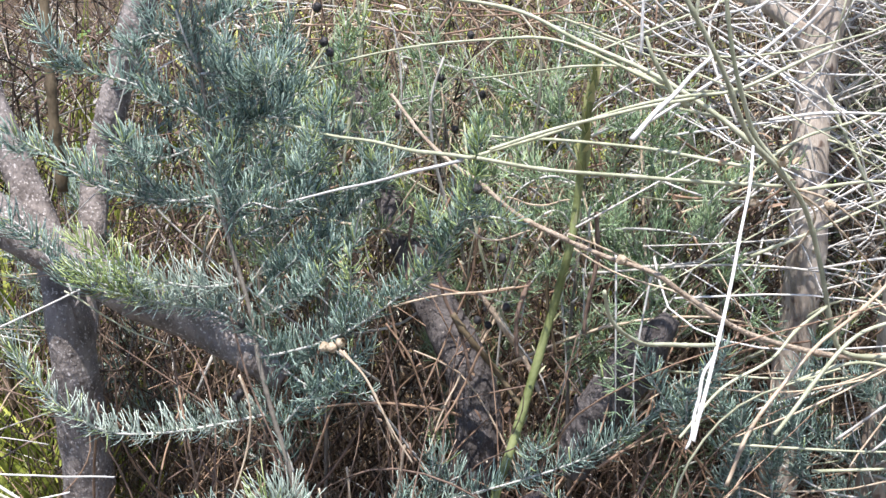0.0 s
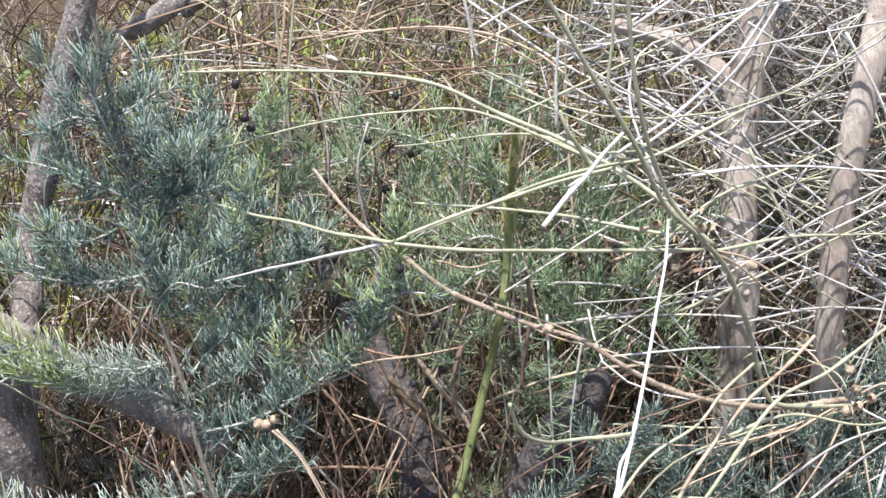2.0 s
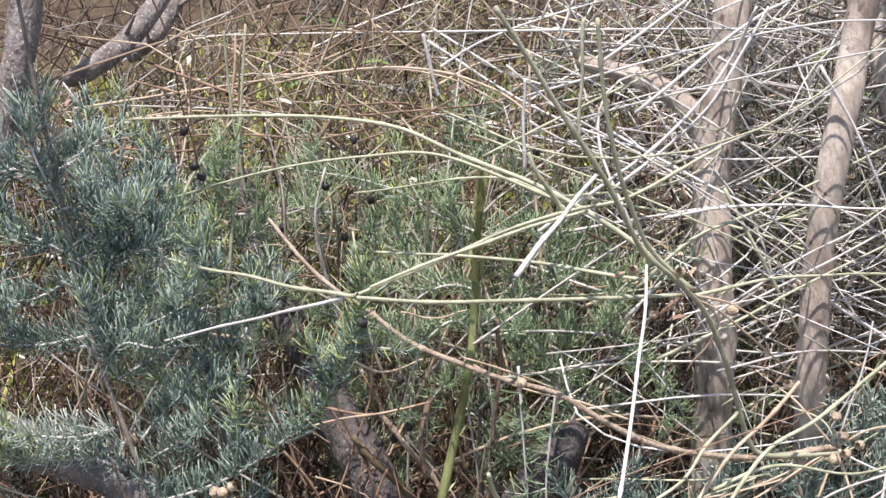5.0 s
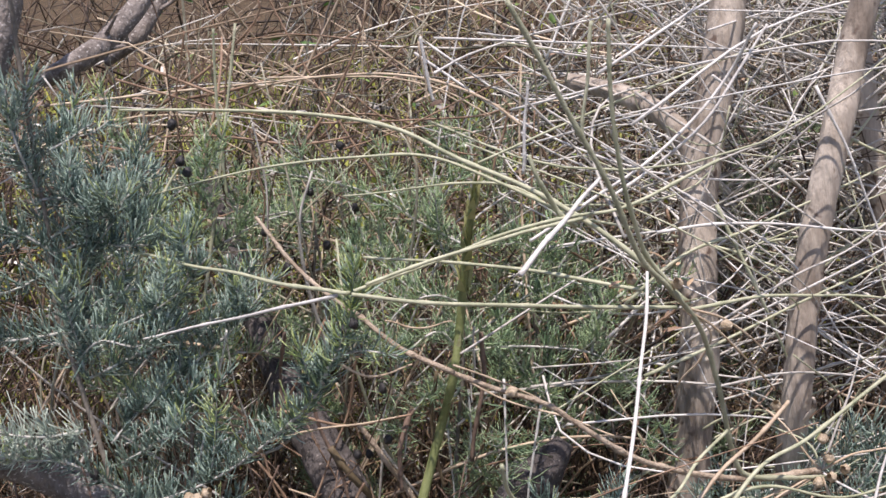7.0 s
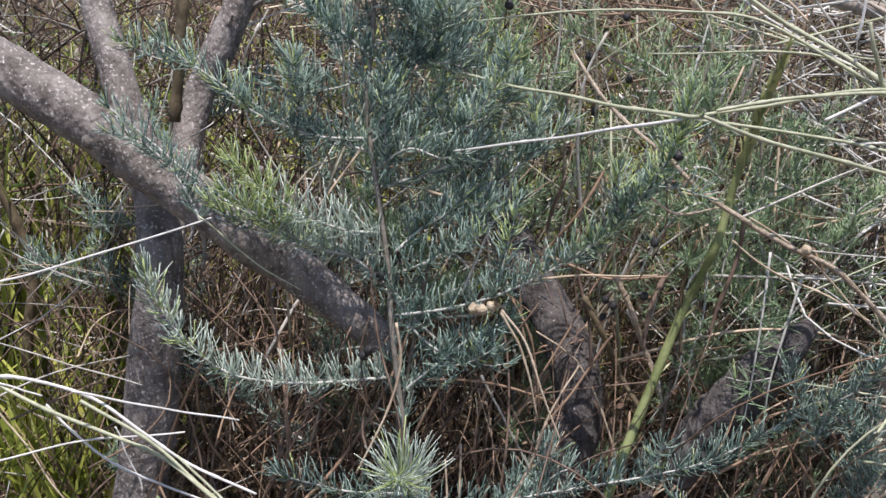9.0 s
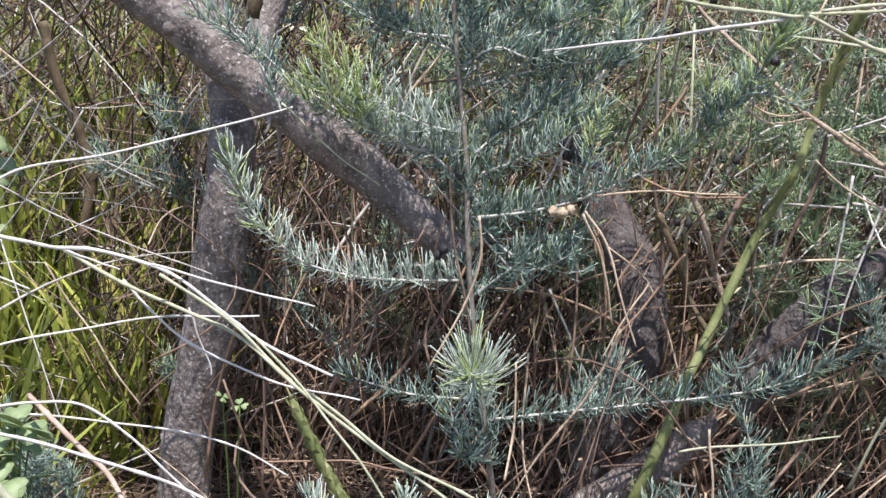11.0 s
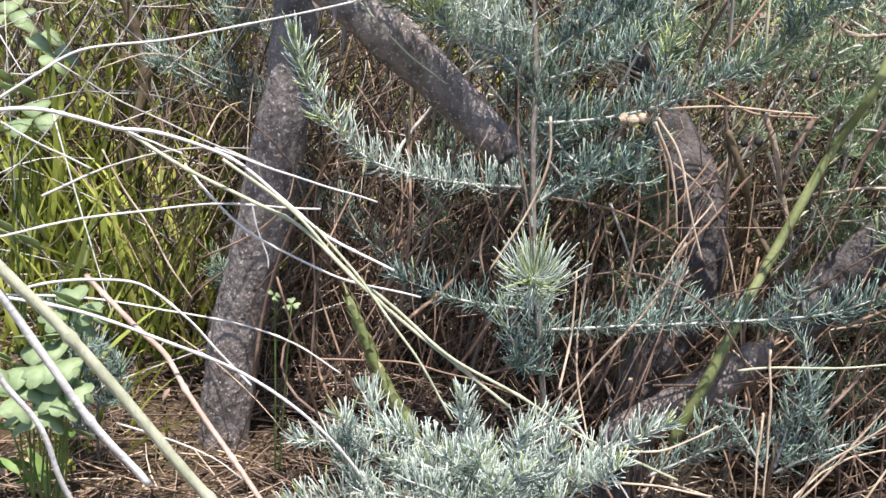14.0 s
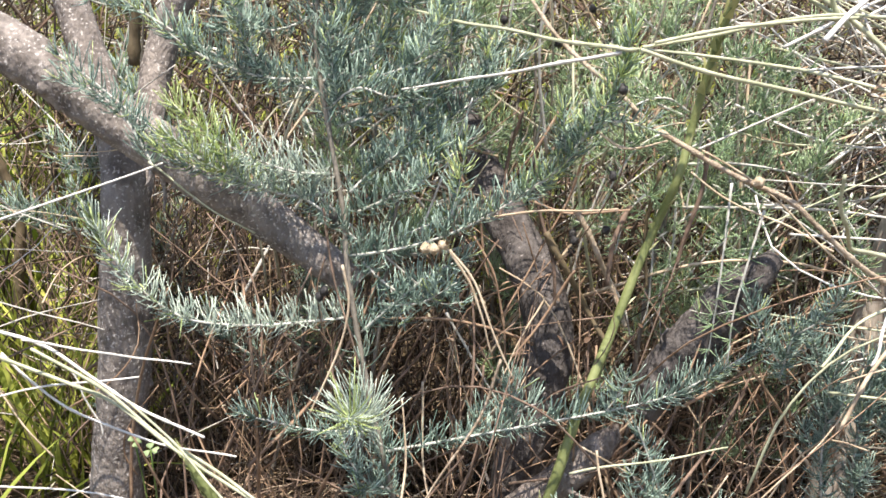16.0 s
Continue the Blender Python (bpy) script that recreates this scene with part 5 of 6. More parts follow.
stalk([(0.324, 0.780, 0.379), (0.265, 0.760, 0.363), (0.187, 0.740, 0.345)], 0.0009, 0.0006, TAN, "tan straw fanning out from a joint", knots=1)
stalk([(0.324, 0.780, 0.379), (0.280, 0.770, 0.367), (0.220, 0.760, 0.361)], 0.0009, 0.0006, TAN, "tan straw fanning out from a joint", knots=1)
stalk([(0.324, 0.780, 0.380), (0.304, 0.790, 0.411), (0.281, 0.810, 0.433)], 0.0009, 0.0006, TAN, "tan straw fanning out from a joint", knots=1)
stalk([(0.324, 0.780, 0.380), (0.315, 0.790, 0.400), (0.290, 0.800, 0.413)], 0.0009, 0.0006, PALE, "pale green straw fanning out from a joint", knots=1)
stalk([(0.325, 0.780, 0.380), (0.353, 0.780, 0.390), (0.391, 0.790, 0.381)], 0.0009, 0.0006, TAN, "tan straw fanning out from a joint", knots=1)
stalk([(0.325, 0.780, 0.378), (0.348, 0.770, 0.363), (0.380, 0.760, 0.343)], 0.0009, 0.0006, WHITE, "bleached straw fanning out from a joint", knots=1)
stalk([(0.324, 0.780, 0.378), (0.327, 0.760, 0.349), (0.328, 0.740, 0.304)], 0.0009, 0.0006, TAN, "tan straw fanning out from a joint", knots=1)
stalk([(0.324, 0.780, 0.378), (0.300, 0.760, 0.348), (0.265, 0.740, 0.314)], 0.0009, 0.0006, TAN, "tan straw fanning out from a joint", knots=1)
stalk([(0.324, 0.780, 0.379), (0.242, 0.770, 0.361), (0.160, 0.760, 0.378)], 0.0009, 0.0006, TAN, "tan straw fanning out from a joint", knots=1)
stalk([(0.325, 0.780, 0.380), (0.345, 0.790, 0.418), (0.365, 0.810, 0.456)], 0.0009, 0.0006, GREY_STRAW, "grey straw fanning out from a joint", knots=1)
stalk([(0.231, 0.740, 0.526), (0.256, 0.750, 0.502), (0.296, 0.780, 0.444)], 0.0009, 0.0006, TAN, "tan straw fanning out from a joint", knots=1)
stalk([(0.231, 0.740, 0.526), (0.249, 0.750, 0.499), (0.228, 0.770, 0.460)], 0.0009, 0.0006, TAN, "tan straw fanning out from a joint", knots=1)
stalk([(0.231, 0.740, 0.527), (0.261, 0.750, 0.510), (0.289, 0.770, 0.476)], 0.0009, 0.0006, TAN, "tan straw fanning out from a joint", knots=1)
stalk([(0.227, 0.740, 0.527), (0.208, 0.750, 0.510), (0.200, 0.760, 0.503)], 0.0009, 0.0006, RUST, "rusty straw fanning out from a joint", knots=1)

stalk([(-0.037, 0.950, 0.672), (0.017, 0.940, 0.673), (0.063, 0.930, 0.671), (0.102, 0.920, 0.661), (0.134, 0.910, 0.643), (0.155, 0.900, 0.624)], 0.0009, 0.0011, TAN, "long tan straw arching over matted stems", knots=2)
stalk([(-0.213, 1.000, 0.674), (-0.138, 1.000, 0.672), (-0.079, 1.000, 0.670), (-0.018, 1.000, 0.668)], 0.0011, 0.0008, TAN, "tan straw lying over matted stems", knots=1)
stalk([(-0.118, 0.950, 0.644), (-0.063, 0.950, 0.636), (-0.013, 0.950, 0.624), (0.034, 0.950, 0.624)], 0.0007, 0.0009, RUST, "rusty straw lying over matted stems", knots=1)
stalk([(-0.043, 0.930, 0.723), (-0.060, 0.913, 0.657), (-0.075, 0.897, 0.600), (-0.095, 0.880, 0.528)], 0.0010, 0.0013, OLIVE, "upright olive stem rising through straw", knots=3)
stalk([(-0.058, 0.920, 0.722), (-0.064, 0.920, 0.684), (-0.068, 0.920, 0.639), (-0.071, 0.920, 0.597)], 0.0009, 0.0012, PALE, "upright pale green stem rising through straw", knots=2)
stalk([(-0.036, 0.880, 0.656), (-0.034, 0.880, 0.629), (-0.036, 0.880, 0.593), (-0.042, 0.880, 0.559)], 0.0007, 0.0006, GREY_STRAW, "thin grey stem rising through straw", knots=1)
stalk([(0.091, 0.840, 0.704), (0.092, 0.840, 0.680), (0.094, 0.840, 0.660)], 0.0010, 0.0012, WHITE, "short bleached stalk with a broken end", knots=1)
stalk([(-0.065, 0.800, 0.532), (-0.084, 0.800, 0.483), (-0.104, 0.800, 0.434)], 0.0006, 0.0008, WHITE, "thin bleached stalk among needles", knots=1)
stalk([(0.086, 0.790, 0.481), (0.116, 0.787, 0.459), (0.155, 0.783, 0.443), (0.185, 0.780, 0.426)], 0.0007, 0.0008, TAN, "thin tan twig beside a brown stick", knots=1)
stalk([(-0.019, 0.980, 0.684), (0.025, 0.980, 0.640), (0.063, 0.980, 0.612)], 0.0008, 0.0007, TAN, "tan straw lying over matted stems", knots=1)
stalk([(0.001, 0.970, 0.635), (0.061, 0.970, 0.628), (0.122, 0.970, 0.624), (0.148, 0.970, 0.626)], 0.0008, 0.0008, RUST, "rusty straw lying over matted stems", knots=1)
stalk([(0.007, 0.960, 0.612), (0.071, 0.960, 0.625), (0.130, 0.960, 0.643), (0.164, 0.960, 0.655)], 0.0007, 0.0007, RUST, "rusty straw lying over matted stems", knots=1)
stalk([(0.027, 0.990, 0.655), (0.051, 0.990, 0.629), (0.089, 0.990, 0.600), (0.130, 0.990, 0.586)], 0.0008, 0.0007, RUST, "rusty straw lying over matted stems", knots=1)
stalk([(0.148, 0.930, 0.630), (0.137, 0.930, 0.602), (0.127, 0.930, 0.570)], 0.0009, 0.0008, RUST, "rusty straw hanging among needles", knots=1)
stalk([(-0.579, 1.100, 0.503), (-0.565, 1.100, 0.444), (-0.550, 1.100, 0.408), (-0.535, 1.100, 0.355), (-0.543, 1.100, 0.299), (-0.550, 1.100, 0.250)], 0.0050, 0.0060, BROWN_STEM, "dark brown bent stem standing in the grass", knots=4, name="plant_stem", category="stem")

# bleached stalks in the foreground
stalk([(-0.502, 0.620, 0.425), (-0.475, 0.635, 0.426), (-0.445, 0.645, 0.428), (-0.422, 0.655, 0.424), (-0.405, 0.664, 0.417)], 0.0015, 0.0012, WHITE, "pale bleached stalk leaning over green grass", knots=2)
stalk([(-0.406, 0.664, 0.417), (-0.374, 0.660, 0.418), (-0.330, 0.650, 0.411), (-0.296, 0.640, 0.394), (-0.266, 0.635, 0.376), (-0.222, 0.616, 0.366)], 0.0013, 0.0008, WHITE, "pale bleached stalk leaning over green grass", knots=4)
stalk([(-0.401, 0.664, 0.417), (-0.360, 0.655, 0.400), (-0.318, 0.645, 0.389), (-0.280, 0.635, 0.378), (-0.242, 0.625, 0.351), (-0.205, 0.620, 0.326), (-0.146, 0.610, 0.292)], 0.0013, 0.0010, PALE, "pale bleached stalk leaning over green grass", knots=4)
stalk([(-0.332, 0.640, 0.413), (-0.288, 0.635, 0.388), (-0.254, 0.630, 0.359), (-0.220, 0.625, 0.339), (-0.184, 0.615, 0.317), (-0.141, 0.610, 0.300), (-0.097, 0.610, 0.277), (-0.039, 0.620, 0.253)], 0.0011, 0.0009, PALE, "pale bleached stalk leaning over green grass", knots=4)
stalk([(-0.273, 0.635, 0.380), (-0.242, 0.625, 0.355), (-0.210, 0.610, 0.323), (-0.178, 0.600, 0.283)], 0.0009, 0.0007, PALE, "pale bleached stalk leaning over green grass")
stalk([(-0.401, 0.664, 0.417), (-0.380, 0.660, 0.412), (-0.361, 0.655, 0.409)], 0.0008, 0.0005, WHITE, "pale bleached stalk leaning over green grass")
stalk([(-0.361, 0.660, 0.401), (-0.341, 0.655, 0.383), (-0.310, 0.650, 0.363), (-0.258, 0.640, 0.348), (-0.206, 0.625, 0.348)], 0.0009, 0.0006, WHITE, "pale bleached stalk leaning over green grass", knots=2)
stalk([(-0.337, 0.640, 0.419), (-0.305, 0.650, 0.408), (-0.272, 0.660, 0.398), (-0.242, 0.670, 0.389)], 0.0008, 0.0006, WHITE, "pale bleached stalk leaning over green grass")
stalk([(-0.471, 0.600, 0.355), (-0.425, 0.620, 0.367), (-0.377, 0.630, 0.378), (-0.332, 0.650, 0.382), (-0.277, 0.670, 0.380)], 0.0008, 0.0006, WHITE, "pale bleached stalk leaning over green grass", knots=2)
stalk([(-0.497, 0.660, 0.296), (-0.426, 0.665, 0.302), (-0.372, 0.667, 0.299), (-0.326, 0.668, 0.296), (-0.289, 0.669, 0.287), (-0.256, 0.669, 0.270)], 0.0008, 0.0006, WHITE, "pale bleached stalk leaning over green grass", knots=2)
stalk([(-0.427, 0.520, 0.361), (-0.380, 0.530, 0.354), (-0.333, 0.535, 0.341), (-0.291, 0.545, 0.323), (-0.254, 0.550, 0.299), (-0.227, 0.555, 0.269), (-0.205, 0.560, 0.232)], 0.0010, 0.0009, WHITE, "pale bleached stalk leaning over green grass", knots=3)
stalk([(-0.424, 0.560, 0.347), (-0.407, 0.565, 0.352), (-0.383, 0.570, 0.356), (-0.357, 0.575, 0.354), (-0.332, 0.575, 0.338), (-0.313, 0.575, 0.319), (-0.293, 0.575, 0.301)], 0.0009, 0.0007, WHITE, "pale bleached stalk leaning over green grass", knots=1)
stalk([(-0.410, 0.627, 0.333), (-0.387, 0.605, 0.330), (-0.361, 0.580, 0.325), (-0.337, 0.555, 0.323), (-0.319, 0.533, 0.315), (-0.300, 0.510, 0.309), (-0.282, 0.490, 0.304), (-0.261, 0.470, 0.294), (-0.245, 0.450, 0.288)], 0.0017, 0.0013, PINKISH, "pinkish tan dry stick with a swollen joint", knots=3)
stalk([(-0.341, 0.335, 0.473), (-0.328, 0.340, 0.454), (-0.311, 0.345, 0.434), (-0.286, 0.350, 0.402), (-0.254, 0.355, 0.364), (-0.237, 0.360, 0.341)], 0.0021, 0.0021, PALE, "thick pale green stalk standing free of the others", knots=2)
stalk([(-0.341, 0.335, 0.461), (-0.328, 0.340, 0.442), (-0.311, 0.345, 0.415), (-0.294, 0.350, 0.387), (-0.279, 0.353, 0.369)], 0.0016, 0.0014, WHITE, "pale stalk with a broken end standing free of the others", knots=2)
stalk([(-0.338, 0.335, 0.432), (-0.329, 0.340, 0.412), (-0.318, 0.343, 0.395), (-0.306, 0.348, 0.360), (-0.300, 0.350, 0.342)], 0.0011, 0.0010, WHITE, "bluish white stalk standing free of the others")
stalk([(-0.509, 0.680, 0.407), (-0.473, 0.700, 0.435), (-0.447, 0.720, 0.452), (-0.396, 0.735, 0.462), (-0.354, 0.745, 0.473), (-0.325, 0.750, 0.482), (-0.274, 0.755, 0.499)], 0.0010, 0.0007, WHITE, "pale bleached stalk leaning over green grass", knots=2)
stalk([(-0.458, 0.620, 0.425), (-0.433, 0.630, 0.409), (-0.412, 0.640, 0.397)], 0.0007, 0.0006, WHITE, "pale bleached stalk leaning over green grass")
stalk([(-0.279, 0.740, 0.504), (-0.248, 0.740, 0.477), (-0.212, 0.745, 0.452)], 0.0007, 0.0005, PALE, "pale bleached stalk leaning over green grass")
stalk([(-0.325, 0.680, 0.378), (-0.316, 0.680, 0.353), (-0.310, 0.680, 0.332)], 0.0006, 0.0005, WHITE, "pale bleached stalk leaning over green grass")
stalk([(-0.466, 0.720, 0.441), (-0.432, 0.730, 0.421), (-0.384, 0.740, 0.399), (-0.327, 0.750, 0.378)], 0.0006, 0.0005, GREY_STRAW, "thin grey twig above grass")
stalk([(-0.423, 0.770, 0.484), (-0.455, 0.770, 0.434), (-0.500, 0.780, 0.373), (-0.535, 0.780, 0.334)], 0.0006, 0.0005, GREY_STRAW, "thin grey twig above grass")
stalk([(-0.454, 0.770, 0.371), (-0.433, 0.770, 0.337), (-0.404, 0.760, 0.301), (-0.382, 0.760, 0.269)], 0.0008, 0.0007, TAN, "tan bent straw in the thicket")
stalk([(-0.275, 0.680, 0.273), (-0.222, 0.680, 0.279), (-0.192, 0.685, 0.273), (-0.169, 0.690, 0.268), (-0.142, 0.690, 0.261)], 0.0007, 0.0006, RUST, "thin brown twig with dried flowers")
stalk([(-0.143, 0.680, 0.453), (-0.141, 0.680, 0.427), (-0.149, 0.675, 0.392), (-0.168, 0.670, 0.354)], 0.0009, 0.0006, TAN, "curved tan straw beside needles", knots=1)
stalk([(-0.077, 0.700, 0.456), (-0.062, 0.695, 0.438), (-0.051, 0.690, 0.407), (-0.037, 0.688, 0.372)], 0.0009, 0.0006, TAN, "curved tan straw beside needles", knots=1)
stalk([(-0.077, 0.710, 0.451), (-0.062, 0.710, 0.422), (-0.051, 0.710, 0.378)], 0.0009, 0.0006, TAN, "curved tan straw beside needles", knots=1)
stalk([(-0.045, 0.710, 0.375), (-0.061, 0.710, 0.329), (-0.095, 0.700, 0.278), (-0.119, 0.690, 0.230)], 0.0011, 0.0006, BROWN, "tan bent stick beside needles", knots=1)
stalk([(-0.138, 0.820, 0.486), (-0.103, 0.820, 0.466), (-0.069, 0.820, 0.450)], 0.0009, 0.0006, TAN, "tan bent straw in the thicket", knots=1)
stalk([(-0.102, 0.820, 0.467), (-0.053, 0.820, 0.452)], 0.0009, 0.0006, TAN, "tan bent straw in the thicket", knots=1)
stalk([(-0.166, 0.755, 0.467), (-0.162, 0.750, 0.422), (-0.149, 0.740, 0.379), (-0.138, 0.735, 0.325)], 0.0009, 0.0006, DEAD, "brown dry stem along a bush", knots=1)
stalk([(-0.125, 0.620, 0.242), (-0.074, 0.630, 0.241), (-0.012, 0.640, 0.234)], 0.0009, 0.0006, TAN, "tan straw lying low", knots=1)
stalk([(-0.088, 0.620, 0.263), (-0.047, 0.630, 0.268), (-0.017, 0.640, 0.283)], 0.0009, 0.0006, TAN, "tan straw lying low", knots=1)
stalk([(0.018, 0.680, 0.277), (0.018, 0.670, 0.250), (0.019, 0.660, 0.218)], 0.0009, 0.0006, TAN, "tan upright straw among needles", knots=1)
stalk([(0.019, 0.700, 0.313), (0.025, 0.690, 0.269), (0.031, 0.680, 0.208)], 0.0009, 0.0006, TAN, "tan upright straw among needles", knots=1)
stalk([(0.001, 0.700, 0.295), (0.049, 0.700, 0.304), (0.108, 0.710, 0.311)], 0.0009, 0.0006, PALE, "pale green thin stalk", knots=1)
stalk([(0.049, 0.680, 0.211), (0.061, 0.680, 0.242), (0.082, 0.680, 0.264), (0.105, 0.680, 0.290)], 0.0009, 0.0006, TAN, "tan straw lying low", knots=1)
stalk([(0.055, 0.690, 0.210), (0.079, 0.690, 0.252), (0.105, 0.690, 0.301)], 0.0009, 0.0006, TAN, "tan straw lying low", knots=1)
stalk([(-0.102, 0.760, 0.334), (-0.101, 0.740, 0.269), (-0.090, 0.720, 0.228), (-0.083, 0.710, 0.216)], 0.0009, 0.0006, TAN, "thin tan straw among needles", knots=1)
stalk([(-0.088, 0.820, 0.363), (-0.058, 0.820, 0.304), (-0.041, 0.820, 0.274)], 0.0011, 0.0006, GREY_STRAW, "grey dry stick in shade", knots=1)
stalk([(0.022, 0.840, 0.411), (0.045, 0.840, 0.365), (0.053, 0.840, 0.335)], 0.0011, 0.0006, GREY_STRAW, "grey dry stick in shade", knots=1)
stalk([(-0.111, 0.640, 0.282), (-0.073, 0.640, 0.236), (-0.059, 0.640, 0.218)], 0.0009, 0.0006, WHITE, "thin bleached stalk among needles", knots=1)
stalk([(-0.083, 0.650, 0.265), (-0.079, 0.650, 0.234)], 0.0009, 0.0006, WHITE, "thin bleached stalk among needles", knots=1)
stalk([(-0.114, 0.680, 0.274), (-0.110, 0.700, 0.302), (-0.112, 0.710, 0.346)], 0.0009, 0.0006, TAN, "thin tan straw among needles", knots=1)
stalk([(0.014, 0.720, 0.529), (0.033, 0.720, 0.517), (0.060, 0.720, 0.521)], 0.0009, 0.0006, TAN, "tan bent straw in the thicket", knots=1)

# dead stems leaning round the old trunk
stalk([(-0.013, 0.820, 0.427), (0.000, 0.820, 0.402), (0.018, 0.830, 0.363), (0.033, 0.820, 0.339)], 0.0027, 0.0022, BROWN_STEM, "dark brown dead stem leaning on the old trunk", knots=2)
stalk([(0.010, 0.820, 0.442), (0.024, 0.820, 0.414), (0.036, 0.830, 0.381), (0.047, 0.820, 0.352)], 0.0022, 0.0018, BROWN, "grey-brown dead stick leaning on the old trunk", knots=2)
stalk([(0.049, 0.830, 0.444), (0.037, 0.820, 0.422), (0.033, 0.820, 0.386)], 0.0020, 0.0015, DEAD, "brown dead stem leaning on the old trunk", knots=2)
stalk([(-0.066, 0.820, 0.424), (-0.049, 0.820, 0.386), (-0.043, 0.820, 0.324)], 0.0010, 0.0008, RUST, "rusty straw lying across the old trunk", knots=2)
stalk([(-0.020, 0.820, 0.479), (-0.018, 0.820, 0.444), (-0.008, 0.820, 0.407), (-0.006, 0.820, 0.369)], 0.0015, 0.0012, DEAD, "brown dead stem leaning on the old trunk", knots=2)
stalk([(0.017, 0.820, 0.494), (0.003, 0.830, 0.447), (-0.021, 0.820, 0.407), (-0.046, 0.810, 0.363)], 0.0009, 0.0007, RUST, "rusty straw lying across the old trunk", knots=2)
stalk([(-0.051, 0.830, 0.459), (-0.022, 0.820, 0.450), (0.006, 0.820, 0.442), (0.048, 0.820, 0.444)], 0.0012, 0.0008, RUST, "rusty straw lying across the old trunk", knots=2)
stalk([(-0.060, 0.820, 0.437), (-0.010, 0.810, 0.447), (0.039, 0.810, 0.448)], 0.0009, 0.0007, TAN, "tan straw lying across the old trunk", knots=2)
stalk([(0.070, 0.830, 0.470), (0.061, 0.830, 0.430), (0.063, 0.830, 0.379)], 0.0015, 0.0012, BROWN_STEM, "dark brown dead stem leaning on the old trunk", knots=2)
stalk([(-0.030, 0.820, 0.518), (-0.041, 0.830, 0.477), (-0.048, 0.820, 0.436)], 0.0013, 0.0010, DEAD, "brown dead stem leaning on the old trunk", knots=2)
stalk([(-0.001, 0.830, 0.522), (-0.019, 0.820, 0.492), (-0.051, 0.830, 0.450)], 0.0010, 0.0008, RUST, "rusty straw lying across the old trunk", knots=2)
stalk([(0.008, 0.810, 0.401), (-0.010, 0.810, 0.370), (-0.038, 0.800, 0.335)], 0.0011, 0.0008, RUST, "rusty straw lying across the old trunk", knots=2)
stalk([(0.105, 0.840, 0.491), (0.100, 0.840, 0.446), (0.086, 0.840, 0.392)], 0.0018, 0.0015, DEAD, "brown dead stem leaning on the old trunk", knots=2)
stalk([(-0.082, 0.820, 0.483), (-0.064, 0.820, 0.446), (-0.055, 0.820, 0.391)], 0.0010, 0.0008, RUST, "rusty straw lying across the old trunk", knots=2)

# berry stalks and dry flower heads
berry_a = thing("berry_stalk", (-0.076, 0.820, 0.693), "thin dark stalk with a few shrivelled black berries", "berry stalk", "berry stalks")
stem_part(berry_a, [(-0.080, 0.815, 0.780), (-0.073, 0.818, 0.735), (-0.076, 0.820, 0.693), (-0.075, 0.820, 0.669), (-0.075, 0.820, 0.648), (-0.077, 0.830, 0.622)], 0.0006, 0.0005, DARK_TWIG, "stalk_stem", 6)
for spot in [(-0.074, 0.817, 0.639), (-0.077, 0.817, 0.647), (-0.078, 0.817, 0.672)]:
    berry(berry_a, spot)
settle(berry_a)
berry_b = thing("berry_stalk", (-0.012, 0.920, 0.638), "thin dark stalk with a few shrivelled black berries", "berry stalk", "berry stalks")
stem_part(berry_b, [(-0.012, 0.920, 0.638), (-0.003, 0.920, 0.600), (0.022, 0.920, 0.579), (0.030, 0.920, 0.566)], 0.0006, 0.0005, DARK_TWIG, "stalk_stem", 6)
for spot in [(0.024, 0.915, 0.576), (-0.008, 0.915, 0.593), (-0.002, 0.915, 0.550), (0.020, 0.920, 0.624), (0.154, 0.860, 0.605)]:
    berry(berry_b, spot)
settle(berry_b)
berry_c = thing("berry_stalk", (0.045, 0.860, 0.442), "thin dark stalk with a few shrivelled black berries", "berry stalk", "berry stalks")
stem_part(berry_c, [(0.045, 0.860, 0.442), (0.029, 0.860, 0.458), (0.011, 0.870, 0.432), (0.002, 0.880, 0.398)], 0.0006, 0.0005, DARK_TWIG, "stalk_stem", 6)
for spot in [(0.036, 0.857, 0.464), (0.009, 0.870, 0.409), (0.008, 0.875, 0.392)]:
    berry(berry_c, spot)
settle(berry_c)
berry_d = thing("berry_stalk", (-0.053, 0.900, 0.526), "thin dark stalk with a few shrivelled black berries", "berry stalk", "berry stalks")
stem_part(berry_d, [(-0.053, 0.900, 0.526), (-0.034, 0.900, 0.545), (-0.041, 0.900, 0.577), (-0.021, 0.920, 0.639)], 0.0006, 0.0005, DARK_TWIG, "stalk_stem", 6)
for spot in [(-0.044, 0.897, 0.571), (-0.032, 0.897, 0.542), (-0.132, 0.820, 0.602)]:
    berry(berry_d, spot)
settle(berry_d)
berry_e = thing("berry_stalk", (-0.166, 0.750, 0.433), "thin dark stalk with a few shrivelled black berries", "berry stalk", "berry stalks")
stem_part(berry_e, [(-0.166, 0.750, 0.433), (-0.172, 0.745, 0.408), (-0.167, 0.740, 0.373)], 0.0006, 0.0005, DARK_TWIG, "stalk_stem", 6)
for spot in [(-0.170, 0.742, 0.407), (0.030, 0.706, 0.557)]:
    berry(berry_e, spot)
settle(berry_e)
berry_f = thing("berry_stalk", (0.040, 0.800, 0.521), "thin dark stalk with a few shrivelled black berries", "berry stalk", "berry stalks")
stem_part(berry_f, [(0.040, 0.800, 0.521), (0.038, 0.800, 0.475), (0.009, 0.810, 0.421), (-0.006, 0.810, 0.406)], 0.0006, 0.0005, DARK_TWIG, "stalk_stem", 6)
